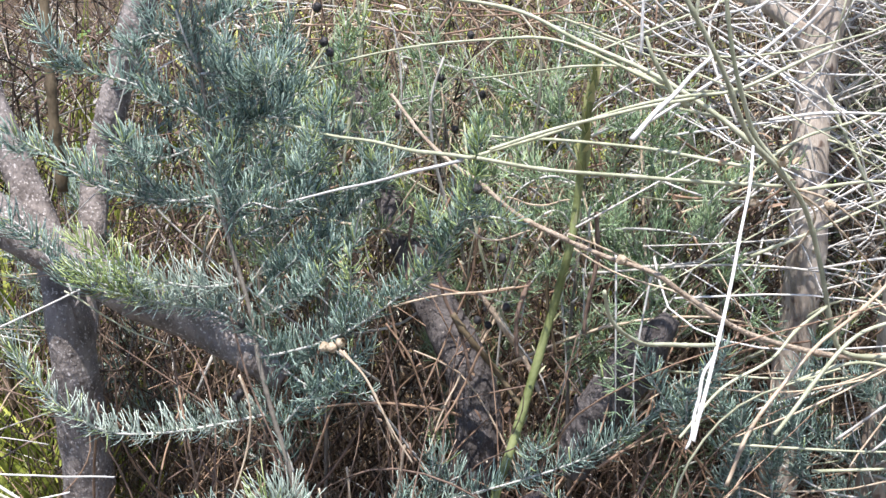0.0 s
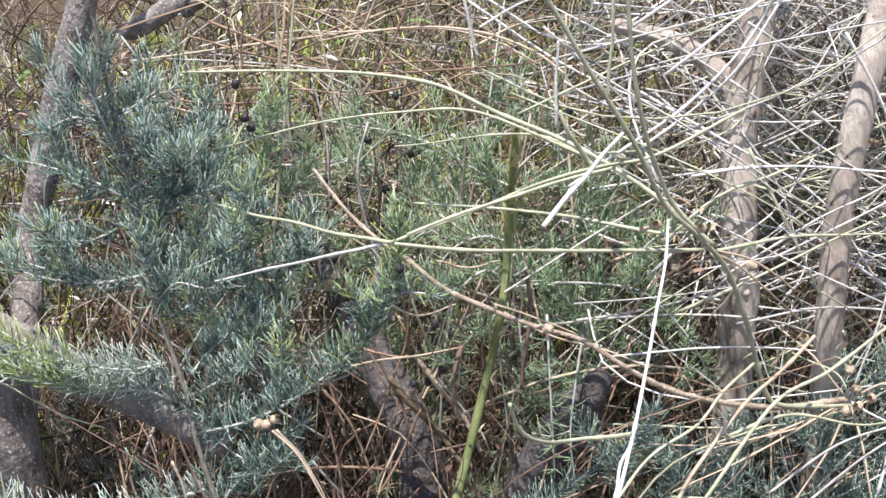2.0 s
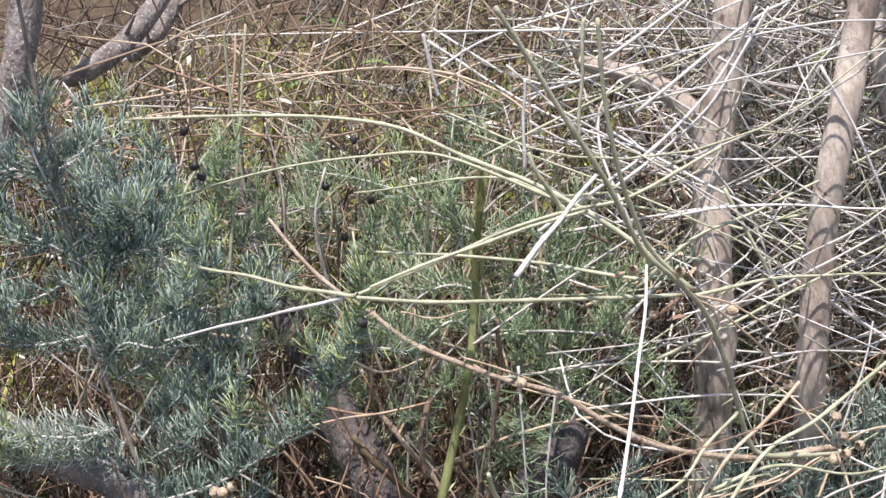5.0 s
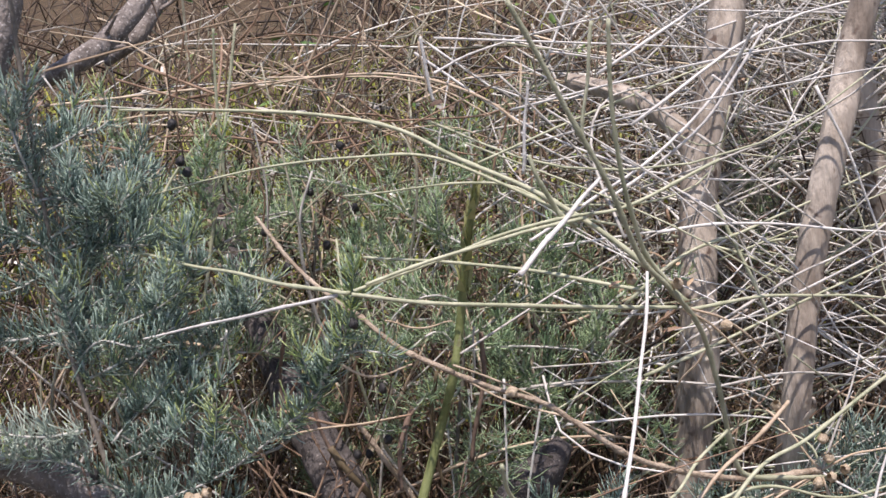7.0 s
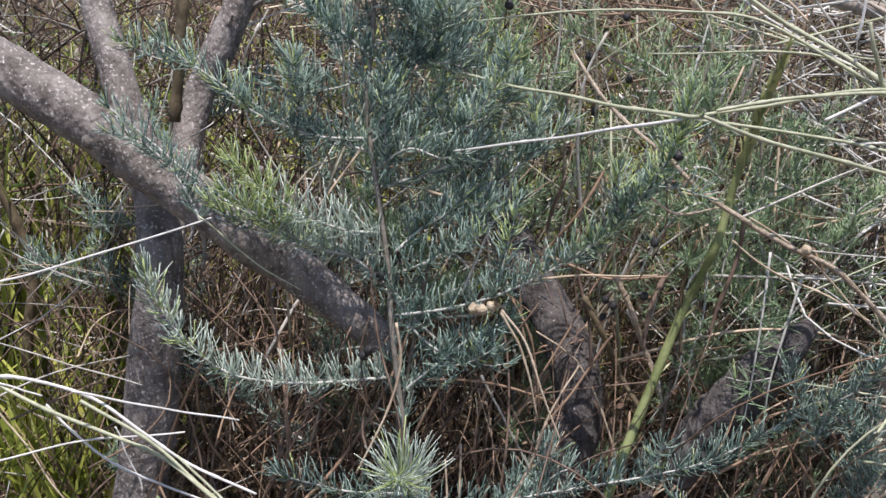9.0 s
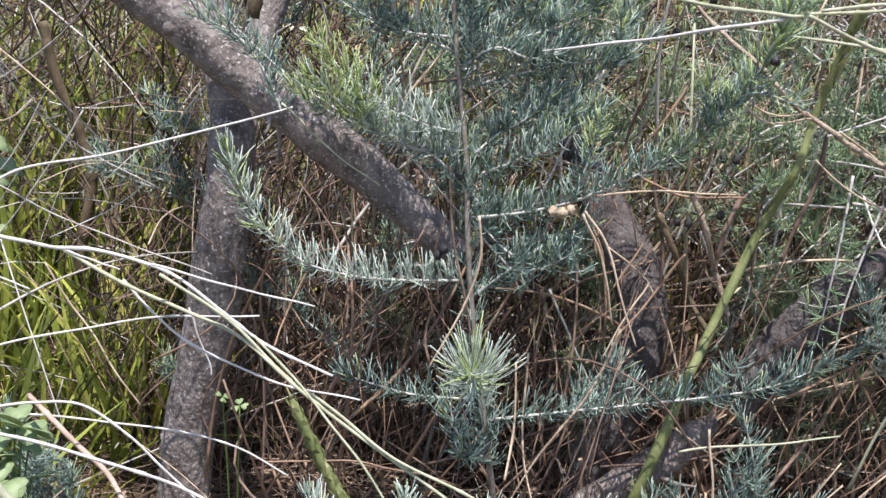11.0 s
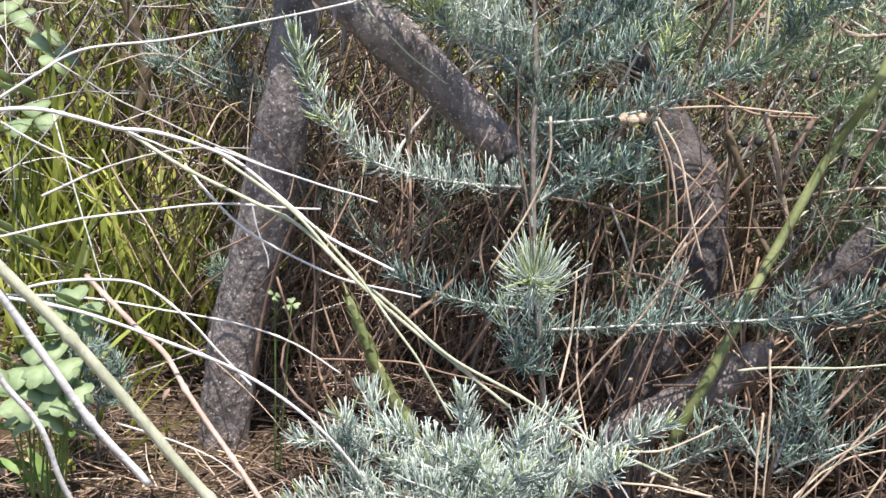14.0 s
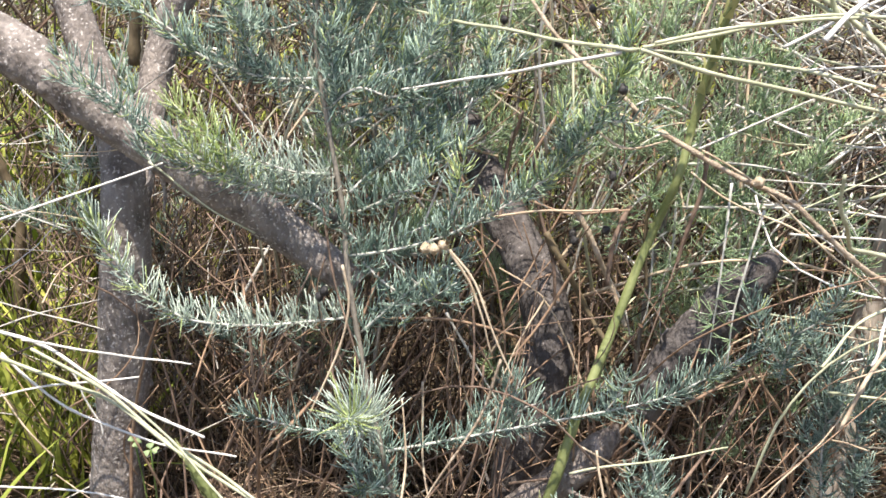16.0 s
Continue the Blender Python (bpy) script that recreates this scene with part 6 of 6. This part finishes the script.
for spot in [(0.033, 0.797, 0.476), (0.007, 0.807, 0.425), (0.013, 0.800, 0.521), (0.030, 0.810, 0.432), (-0.159, 0.755, 0.460), (-0.166, 0.740, 0.412)]:
    berry(berry_f, spot)
settle(berry_f)
galls = thing("dry_flower_head", (-0.091, 0.712, 0.450), "papery straw-coloured dry flower heads caught on a branch", "dry flower", "")
pods_on(galls, [(-0.095, 0.732, 0.446), (-0.089, 0.729, 0.446), (-0.083, 0.732, 0.448)], 0.0036)
settle(galls)
flower = thing("dry_flower_head", (-0.102, 0.810, 0.584), "papery straw-coloured dry flower head", "dry flower", "")
pods_on(flower, [(-0.102, 0.830, 0.581), (-0.071, 0.830, 0.600)], 0.0036)
settle(flower)
stalk([(-0.145, 0.820, 0.568), (-0.125, 0.825, 0.578), (-0.093, 0.830, 0.580), (-0.101, 0.830, 0.582)], 0.0007, 0.0006, TAN, "thin tan straw holding a dry flower head")

# clover plants at the edge of the grass
clover_a = thing("clover_plant", (-0.473, 0.720, 0.060), "pale green clover-like plant with notched three-part leaves", "clover", "clover plants")
clover_leaf(clover_a, (-0.473, 0.720, 0.060), (-0.421, 0.630, 0.308), 0.019, (0.45, -0.20, 0.00))
clover_leaf(clover_a, (-0.473, 0.720, 0.060), (-0.416, 0.640, 0.300), 0.015, (0.60, 0.00, 1.30))
clover_leaf(clover_a, (-0.473, 0.720, 0.060), (-0.470, 0.660, 0.341), 0.018, (0.75, 0.20, 2.60))
settle(clover_a)
clover_b = thing("clover_plant", (-0.469, 0.680, 0.060), "pale green clover-like plant with notched three-part leaves", "clover", "clover plants")
clover_leaf(clover_b, (-0.469, 0.680, 0.060), (-0.432, 0.600, 0.281), 0.018, (0.45, -0.20, 0.00))
clover_leaf(clover_b, (-0.469, 0.680, 0.060), (-0.423, 0.600, 0.258), 0.021, (0.60, 0.00, 1.30))
clover_leaf(clover_b, (-0.469, 0.680, 0.060), (-0.455, 0.620, 0.272), 0.016, (0.75, 0.20, 2.60))
clover_leaf(clover_b, (-0.469, 0.680, 0.060), (-0.420, 0.650, 0.264), 0.017, (0.45, -0.20, 3.90))
clover_leaf(clover_b, (-0.469, 0.680, 0.060), (-0.431, 0.590, 0.254), 0.017, (0.60, 0.00, 5.20))
settle(clover_b)
clover_c = thing("clover_plant", (-0.605, 0.950, 0.060), "pale green clover-like plant with notched three-part leaves", "clover", "clover plants")
clover_leaf(clover_c, (-0.605, 0.950, 0.060), (-0.539, 0.850, 0.365), 0.022, (0.45, -0.20, 0.00))
clover_leaf(clover_c, (-0.605, 0.950, 0.060), (-0.544, 0.900, 0.407), 0.022, (0.60, 0.00, 1.30))
clover_leaf(clover_c, (-0.605, 0.950, 0.060), (-0.580, 0.900, 0.377), 0.022, (0.75, 0.20, 2.60))
clover_leaf(clover_c, (-0.605, 0.950, 0.060), (-0.562, 0.880, 0.346), 0.018, (0.45, -0.20, 3.90))
settle(clover_c)
clover_d = thing("clover_plant", (-0.704, 1.200, 0.060), "pale green clover-like plant with notched three-part leaves", "clover", "clover plants")
clover_leaf(clover_d, (-0.704, 1.200, 0.060), (-0.673, 1.100, 0.397), 0.026, (0.45, -0.20, 0.00))
clover_leaf(clover_d, (-0.704, 1.200, 0.060), (-0.650, 1.120, 0.375), 0.026, (0.60, 0.00, 1.30))
settle(clover_d)
clover_g = thing("clover_plant", (-0.440, 0.660, 0.060), "pale green clover-like plant with notched three-part leaves", "clover", "clover plants")
clover_leaf(clover_g, (-0.440, 0.660, 0.060), (-0.414, 0.600, 0.268), 0.018, (0.45, -0.20, 0.00))
clover_leaf(clover_g, (-0.440, 0.660, 0.060), (-0.436, 0.585, 0.269), 0.019, (0.60, 0.00, 1.30))
clover_leaf(clover_g, (-0.440, 0.660, 0.060), (-0.411, 0.600, 0.244), 0.016, (0.75, 0.20, 2.60))
clover_leaf(clover_g, (-0.440, 0.660, 0.060), (-0.447, 0.600, 0.237), 0.018, (0.45, -0.20, 3.90))
clover_leaf(clover_g, (-0.440, 0.660, 0.060), (-0.434, 0.630, 0.279), 0.016, (0.60, 0.00, 5.20))
settle(clover_g)
clover_e = thing("clover_plant", (-0.450, 0.660, 0.060), "pale green clover-like plant with notched three-part leaves", "clover", "clover plants")
clover_leaf(clover_e, (-0.450, 0.660, 0.060), (-0.421, 0.600, 0.284), 0.018, (0.45, -0.20, 0.00))
clover_leaf(clover_e, (-0.450, 0.660, 0.060), (-0.413, 0.600, 0.265), 0.018, (0.60, 0.00, 1.30))
clover_leaf(clover_e, (-0.450, 0.660, 0.060), (-0.412, 0.620, 0.315), 0.018, (0.75, 0.20, 2.60))
clover_leaf(clover_e, (-0.450, 0.660, 0.060), (-0.433, 0.620, 0.292), 0.018, (0.45, -0.20, 3.90))
settle(clover_e)
clover_f = thing("clover_plant", (-0.319, 0.800, 0.060), "pale green clover-like plant with notched three-part leaves", "clover", "clover plants")
clover_leaf(clover_f, (-0.319, 0.800, 0.060), (-0.311, 0.770, 0.271), 0.006, (0.45, -0.20, 0.00))
clover_leaf(clover_f, (-0.319, 0.800, 0.060), (-0.326, 0.780, 0.272), 0.005, (0.60, 0.00, 1.30))
settle(clover_f)

# grass, straw and litter
grass("green_grass", 230, (-1.1, 0.94, 0.06), (-0.45, 1.5, 0.06), (0.12, 0.28), (0.005, 0.010), GRASS, "bright green upright grass lit by the sun")
grass("green_grass", 90, (-0.66, 0.74, 0.05), (-0.46, 0.92, 0.06), (0.07, 0.16), (0.003, 0.005), GRASS, "bright green upright grass lit by the sun")
grass("green_grass", 110, (-0.52, 0.76, 0.05), (-0.39, 0.90, 0.06), (0.04, 0.10), (0.0025, 0.0045), GRASS, "short green grass round the foot of a grey trunk", lean=0.5)
grass("green_grass", 500, (-0.75, 1.45, 0.06), (0.9, 2.2, 0.08), (0.12, 0.28), (0.003, 0.006), GRASS, "green grass deep in the thicket")
tangle("straw_litter", 2600, (-0.75, 0.60, 0.06), (0.55, 1.25, 0.10), (0.3, 0.1, 0.0), (0.9, 0.9, 0.10), (0.05, 0.16), (0.0005, 0.0011), DEAD, "rust-brown straw litter lying on the ground", 0.1, 3)
tangle("straw_litter", 700, (-0.75, 0.60, 0.06), (0.55, 1.25, 0.12), (0.3, 0.1, 0.05), (0.9, 0.9, 0.15), (0.05, 0.18), (0.0005, 0.0012), TAN, "tan straw litter lying on the ground", 0.1, 3)
tangle("dead_stems", 1500, (-0.42, 0.98, 0.06), (0.30, 1.15, 0.42), (0.1, 0.0, 1.0), (0.45, 0.3, 0.3), (0.08, 0.26), (0.0006, 0.0014), DEAD, "brown dead stems standing thick, shade put into their colour", 0.2, 4, floor=0.04)
tangle("dead_stems", 300, (-0.42, 1.0, 0.06), (0.30, 1.2, 0.42), (0.2, 0.0, 0.8), (0.6, 0.3, 0.4), (0.08, 0.24), (0.0006, 0.0013), GREY_STRAW, "grey dead stems standing thick in the shade", 0.2, 4, floor=0.04)
grass("green_grass", 130, (-0.72, 0.88, 0.05), (-0.43, 1.12, 0.06), (0.12, 0.29), (0.004, 0.008), GRASS, "bright green upright grass lit by the sun")
tangle("dark_twigs", 1700, (-0.45, 1.0, 0.08), (0.7, 1.4, 0.6), (0.1, 0.0, 0.7), (0.6, 0.4, 0.5), (0.08, 0.25), (0.0006, 0.0015), DARK_TWIG, "fine twigs coloured dark for the shaded depth of the thicket", 0.25, 4, category="twigs")
loose_stalks(190, (-0.36, 0.77, 0.08), (0.25, 0.93, 0.36), (0.2, 0.0, 0.9), (0.55, 0.3, 0.4), (0.08, 0.28), (0.0006, 0.0017), [DEAD, RUST, RUST, DEAD], ["dark brown dead stem, shade put into its colour", "rust-brown dead stem, shade put into its colour", "rusty dead stem in the shade", "brown dead stem, shade put into its colour"], "dead stems under the bush", "dead_stem")
loose_stalks(120, (-0.14, 0.92, 0.42), (0.32, 1.12, 0.70), (0.45, 0.0, 0.3), (0.7, 0.4, 0.8), (0.08, 0.32), (0.0006, 0.0017), [TAN, RUST, GREY_STRAW, RUST, OLIVE_STRAW], ["tan straw matted over the thicket", "rusty straw matted over the thicket", "grey straw matted over the thicket", "rust-brown straw matted over the thicket", "olive-grey straw matted over the thicket"], "matted straw", "straw")
loose_stalks(250, (0.20, 0.82, 0.34), (0.60, 1.08, 0.72), (0.9, 0.1, -0.1), (0.5, 0.4, 0.75), (0.14, 0.42), (0.0006, 0.0013), [WHITE, GREY_STRAW, PALE, WHITE], ["white bleached stalk crossing others", "weathered grey stalk crossing others", "pale green stalk crossing others", "white bleached stalk crossing others"], "crossing bleached stalks", "bleached_stalk")
loose_stalks(85, (0.12, 0.72, 0.12), (0.50, 0.95, 0.40), (0.8, 0.0, 0.5), (0.5, 0.4, 0.5), (0.10, 0.30), (0.0007, 0.0014), [TAN, RUST, TAN, PALE], ["tan straw among low bushes", "rusty straw among low bushes", "tan straw among low bushes", "pale green straw among low bushes"], "straw among low bushes", "low_straw")
loose_stalks(45, (-0.75, 0.72, 0.12), (-0.34, 1.0, 0.50), (0.6, 0.0, 0.3), (0.6, 0.4, 0.5), (0.10, 0.28), (0.0005, 0.0010), [WHITE, GREY_STRAW, TAN], ["white bleached twig above grass", "weathered grey twig above grass", "tan dry twig above grass"], "dry twigs over grass", "dry_twig")
tangle("straw_tangle", 110, (-0.20, 1.08, 0.40), (0.45, 1.4, 0.74), (0.8, 0.0, 0.1), (0.5, 0.45, 0.6), (0.10, 0.36), (0.0007, 0.0018), TAN, "tan straw matted over the thicket", 0.22, 5)
tangle("straw_tangle", 140, (-0.25, 1.08, 0.38), (0.45, 1.4, 0.74), (0.3, 0.0, 0.6), (0.7, 0.45, 0.6), (0.08, 0.30), (0.0006, 0.0016), GREY_STRAW, "grey straw matted over the thicket", 0.22, 5)
tangle("straw_tangle", 220, (-0.25, 1.08, 0.34), (0.45, 1.4, 0.74), (0.2, 0.0, 0.8), (0.7, 0.45, 0.6), (0.08, 0.28), (0.0006, 0.0015), OLIVE_STRAW, "olive-grey straw matted over the thicket", 0.22, 5)
tangle("bleached_stalks", 350, (0.20, 1.02, 0.30), (0.70, 1.3, 0.74), (0.9, 0.1, -0.2), (0.5, 0.4, 0.55), (0.12, 0.40), (0.0008, 0.0017), GREY_STRAW, "grey weathered stalks crossing one another", 0.12, 5)
tangle("straw_tangle", 380, (0.15, 0.92, 0.10), (0.60, 1.2, 0.42), (0.5, 0.0, 0.6), (0.6, 0.4, 0.5), (0.10, 0.30), (0.0006, 0.0014), DEAD, "dark brown straw between low bushes", 0.2, 5)
tangle("straw_tangle", 130, (-0.85, 1.0, 0.10), (-0.3, 1.4, 0.62), (0.3, 0.0, 0.6), (0.7, 0.4, 0.5), (0.10, 0.30), (0.0006, 0.0013), GREY_STRAW, "grey straw standing in the grass", 0.2, 5)
tangle("dark_twigs", 900, (-1.1, 1.15, 0.06), (-0.3, 1.5, 0.62), (0.1, 0.0, 0.9), (0.5, 0.4, 0.4), (0.08, 0.28), (0.0008, 0.002), DARK_TWIG, "fine twigs coloured dark for the shaded gaps behind the grass", 0.2, 4, category="twigs")
grass("green_grass", 420, (-1.0, 1.45, 0.06), (0.3, 2.3, 0.08), (0.30, 0.62), (0.006, 0.012), GRASS, "tall green grass deep behind the thicket")
loose_stalks(38, (-0.24, 0.88, 0.40), (0.22, 1.0, 0.60), (0.15, 0.0, 1.0), (0.35, 0.25, 0.3), (0.14, 0.36), (0.0007, 0.0017), [PALE, OLIVE_STRAW, GREY_STRAW, TAN], ["pale green upright stem above matted straw", "olive-grey upright stem above matted straw", "grey upright stem above matted straw", "tan upright stem above matted straw"], "upright dry stems", "upright_stem")
loose_stalks(46, (-0.09, 0.80, 0.08), (0.07, 0.85, 0.36), (0.25, 0.0, 0.9), (0.5, 0.25, 0.4), (0.08, 0.24), (0.0006, 0.0017), [RUST, DEAD, TAN, RUST], ["rust-brown dead stem against the old trunk", "dark brown dead stem against the old trunk", "tan dead stem against the old trunk", "rusty dead stem against the old trunk"], "dead stems under the bush", "dead_stem")
flakes("dry_leaves", 60, (-0.09, 0.80, 0.10), (0.07, 0.86, 0.40), (0.004, 0.013), RUST, "rusty leaf scraps caught round the old trunk")
tangle("straw_litter", 220, (-0.75, 0.66, 0.10), (-0.15, 0.98, 0.125), (0.4, 0.1, 0.0), (0.9, 0.9, 0.08), (0.03, 0.12), (0.0005, 0.0012), TAN, "tan straw litter strewn round a tree's foot", 0.1, 3)
tangle("straw_litter", 1300, (-0.75, 0.66, 0.10), (-0.15, 0.98, 0.13), (0.4, 0.1, 0.0), (0.9, 0.9, 0.08), (0.03, 0.12), (0.0005, 0.0012), DEAD, "dark brown straw litter strewn round a tree's foot", 0.1, 3)
tangle("straw_litter", 330, (-0.75, 0.66, 0.10), (-0.15, 0.98, 0.13), (0.4, 0.1, 0.0), (0.9, 0.9, 0.08), (0.03, 0.12), (0.0005, 0.0012), RUST, "rusty straw litter strewn round a tree's foot", 0.1, 3)
flakes("dry_leaves", 500, (-0.75, 0.66, 0.10), (-0.15, 0.98, 0.13), (0.005, 0.018), RUST, "rusty leaf scraps strewn round a tree's foot")
flakes("weed_leaves", 70, (-0.66, 0.60, 0.10), (-0.45, 0.74, 0.20), (0.018, 0.04), BROAD, "dark green weed leaves low beside clover")
tangle("dead_stems", 420, (-0.46, 0.95, 0.06), (0.10, 1.1, 0.40), (0.25, 0.0, 0.9), (0.6, 0.3, 0.4), (0.08, 0.26), (0.0006, 0.0015), RUST, "rust-brown dead stems standing thick, shade put into their colour", 0.2, 4, floor=0.04)
# extra stems whose dark brown deepens the shaded hollow at the left
tangle("dead_stems", 380, (-0.52, 0.98, 0.06), (-0.18, 1.12, 0.40), (0.1, 0.0, 1.0), (0.5, 0.3, 0.3), (0.08, 0.26), (0.0006, 0.0013), DEAD, "brown dead stems standing thick, shade put into their colour", 0.2, 4, floor=0.04)
grass("green_grass", 110, (-1.05, 1.05, 0.05), (-0.46, 1.6, 0.06), (0.26, 0.50), (0.006, 0.012), GRASS, "tall bright green grass behind the trees")
tangle("grey_brush", 800, (0.34, 1.08, 0.22), (0.85, 1.4, 0.76), (-0.3, 0.0, 1.0), (0.5, 0.4, 0.5), (0.10, 0.34), (0.0006, 0.0015), GREY_STRAW, "fine grey brushwood behind the pale trunks", 0.18, 5, category="brushwood")
grass("ground_grass", 2600, (-2.2, 1.45, 0.06), (2.2, 3.4, 0.09), (0.10, 0.30), (0.004, 0.010), GRASS, "green grass covering the ground behind the thicket")
grass("ground_grass", 3200, (-4.5, -3.5, 0.05), (4.5, 0.25, 0.06), (0.03, 0.10), (0.003, 0.006), GRASS, "short green grass on the open ground beside the thicket", 0.5)
grass("ground_grass", 2000, (-4.5, 0.3, 0.05), (-0.9, 5.0, 0.06), (0.05, 0.20), (0.003, 0.008), GRASS, "green grass on the open ground beside the thicket", 0.4)
grass("ground_grass", 2000, (0.8, 0.3, 0.05), (4.5, 5.0, 0.06), (0.05, 0.20), (0.003, 0.008), GRASS, "green grass on the open ground beside the thicket", 0.4)
grass("ground_grass", 2500, (-3.0, 2.6, 0.07), (3.0, 6.0, 0.12), (0.08, 0.30), (0.004, 0.009), GRASS, "green grass on the open ground behind the thicket", 0.4)
tangle("straw_litter", 3500, (-4.0, -3.0, 0.06), (4.0, 0.5, 0.075), (0.4, 0.1, 0.0), (0.9, 0.9, 0.05), (0.05, 0.18), (0.0008, 0.0018), TAN, "tan straw litter strewn over open ground", 0.1, 3)
for x, y, w, n, wood, look_of in ((0.85, 1.15, 0.28, 500, GREY_STRAW, "grey"), (1.25, 1.5, 0.4, 800, GREY_STRAW, "grey"), (0.9, 1.75, 0.45, 800, BROWN, "brown"), (1.75, 1.3, 0.3, 400, GREY_STRAW, "grey"), (1.7, 2.1, 0.35, 500, BROWN, "brown"), (-1.2, 1.6, 0.35, 600, BROWN, "brown"), (-1.7, 2.0, 0.4, 600, BROWN, "brown"), (-1.0, 2.3, 0.4, 600, GREY_STRAW, "grey")):
    tangle("twig_thicket", n, (x - w, y - w * 0.8, 0.05), (x + w, y + w * 0.8, 0.35 + w * 0.6), (0.2, 0.0, 0.6), (0.7, 0.5, 0.5), (0.12, 0.42), (0.0009, 0.0024), wood, look_of + " twiggy undergrowth at the thicket's side", 0.25, 4, category="undergrowth")
grass("dry_grass", 1300, (-1.6, 1.35, 0.06), (1.6, 2.6, 0.09), (0.30, 0.62), (0.002, 0.005), OLIVE_STRAW, "olive-grey dry grass standing behind the thicket")
flakes("green_leaves", 900, (-1.6, 1.45, 0.10), (1.6, 2.6, 0.50), (0.012, 0.032), BROAD, "small green leaves low behind the thicket")
flakes("dry_leaves", 500, (-0.45, 0.72, 0.07), (0.45, 1.15, 0.13), (0.006, 0.02), DEAD, "dark brown curled leaf scraps in the litter")
flakes("dry_leaves", 260, (-0.45, 0.80, 0.07), (0.45, 1.25, 0.60), (0.003, 0.009), OLIVE_STRAW, "pale grey leaf scraps caught among stems")
flakes("dry_leaves", 22, (0.185, 0.715, 0.520), (0.235, 0.745, 0.565), (0.004, 0.012), RUST, "rusty leaf scraps caught where stalks join")
flakes("dry_leaves", 160, (-0.30, 0.85, 0.10), (0.45, 1.25, 0.66), (0.004, 0.014), RUST, "rusty leaf scraps caught among stems")
flakes("dry_leaves", 900, (-0.45, 1.06, 0.30), (0.50, 1.40, 0.66), (0.005, 0.016), GREY_STRAW, "grey leaf scraps thick among matted stems")
flakes("dry_leaves", 1100, (-0.45, 1.06, 0.30), (0.50, 1.40, 0.66), (0.005, 0.018), DEAD, "brown leaf scraps thick among matted stems")
flakes("green_leaves", 520, (-0.9, 1.25, 0.15), (0.9, 2.1, 0.70), (0.012, 0.035), BROAD, "small green leaves deep behind the thicket")
tangle("twig_thicket", 1000, (-1.3, 1.40, 0.05), (1.4, 2.6, 0.75), (0.2, 0.0, 0.6), (0.7, 0.5, 0.5), (0.10, 0.36), (0.0009, 0.0026), BROWN, "brown twiggy undergrowth behind the bushes", 0.25, 4, category="undergrowth")
tangle("twig_thicket", 4000, (-1.3, 1.40, 0.05), (1.4, 2.6, 0.75), (0.2, 0.0, 0.6), (0.7, 0.5, 0.5), (0.10, 0.36), (0.0009, 0.0024), DARK_TWIG, "twiggy undergrowth coloured dark for the shaded gaps behind the bushes", 0.25, 4, category="undergrowth")
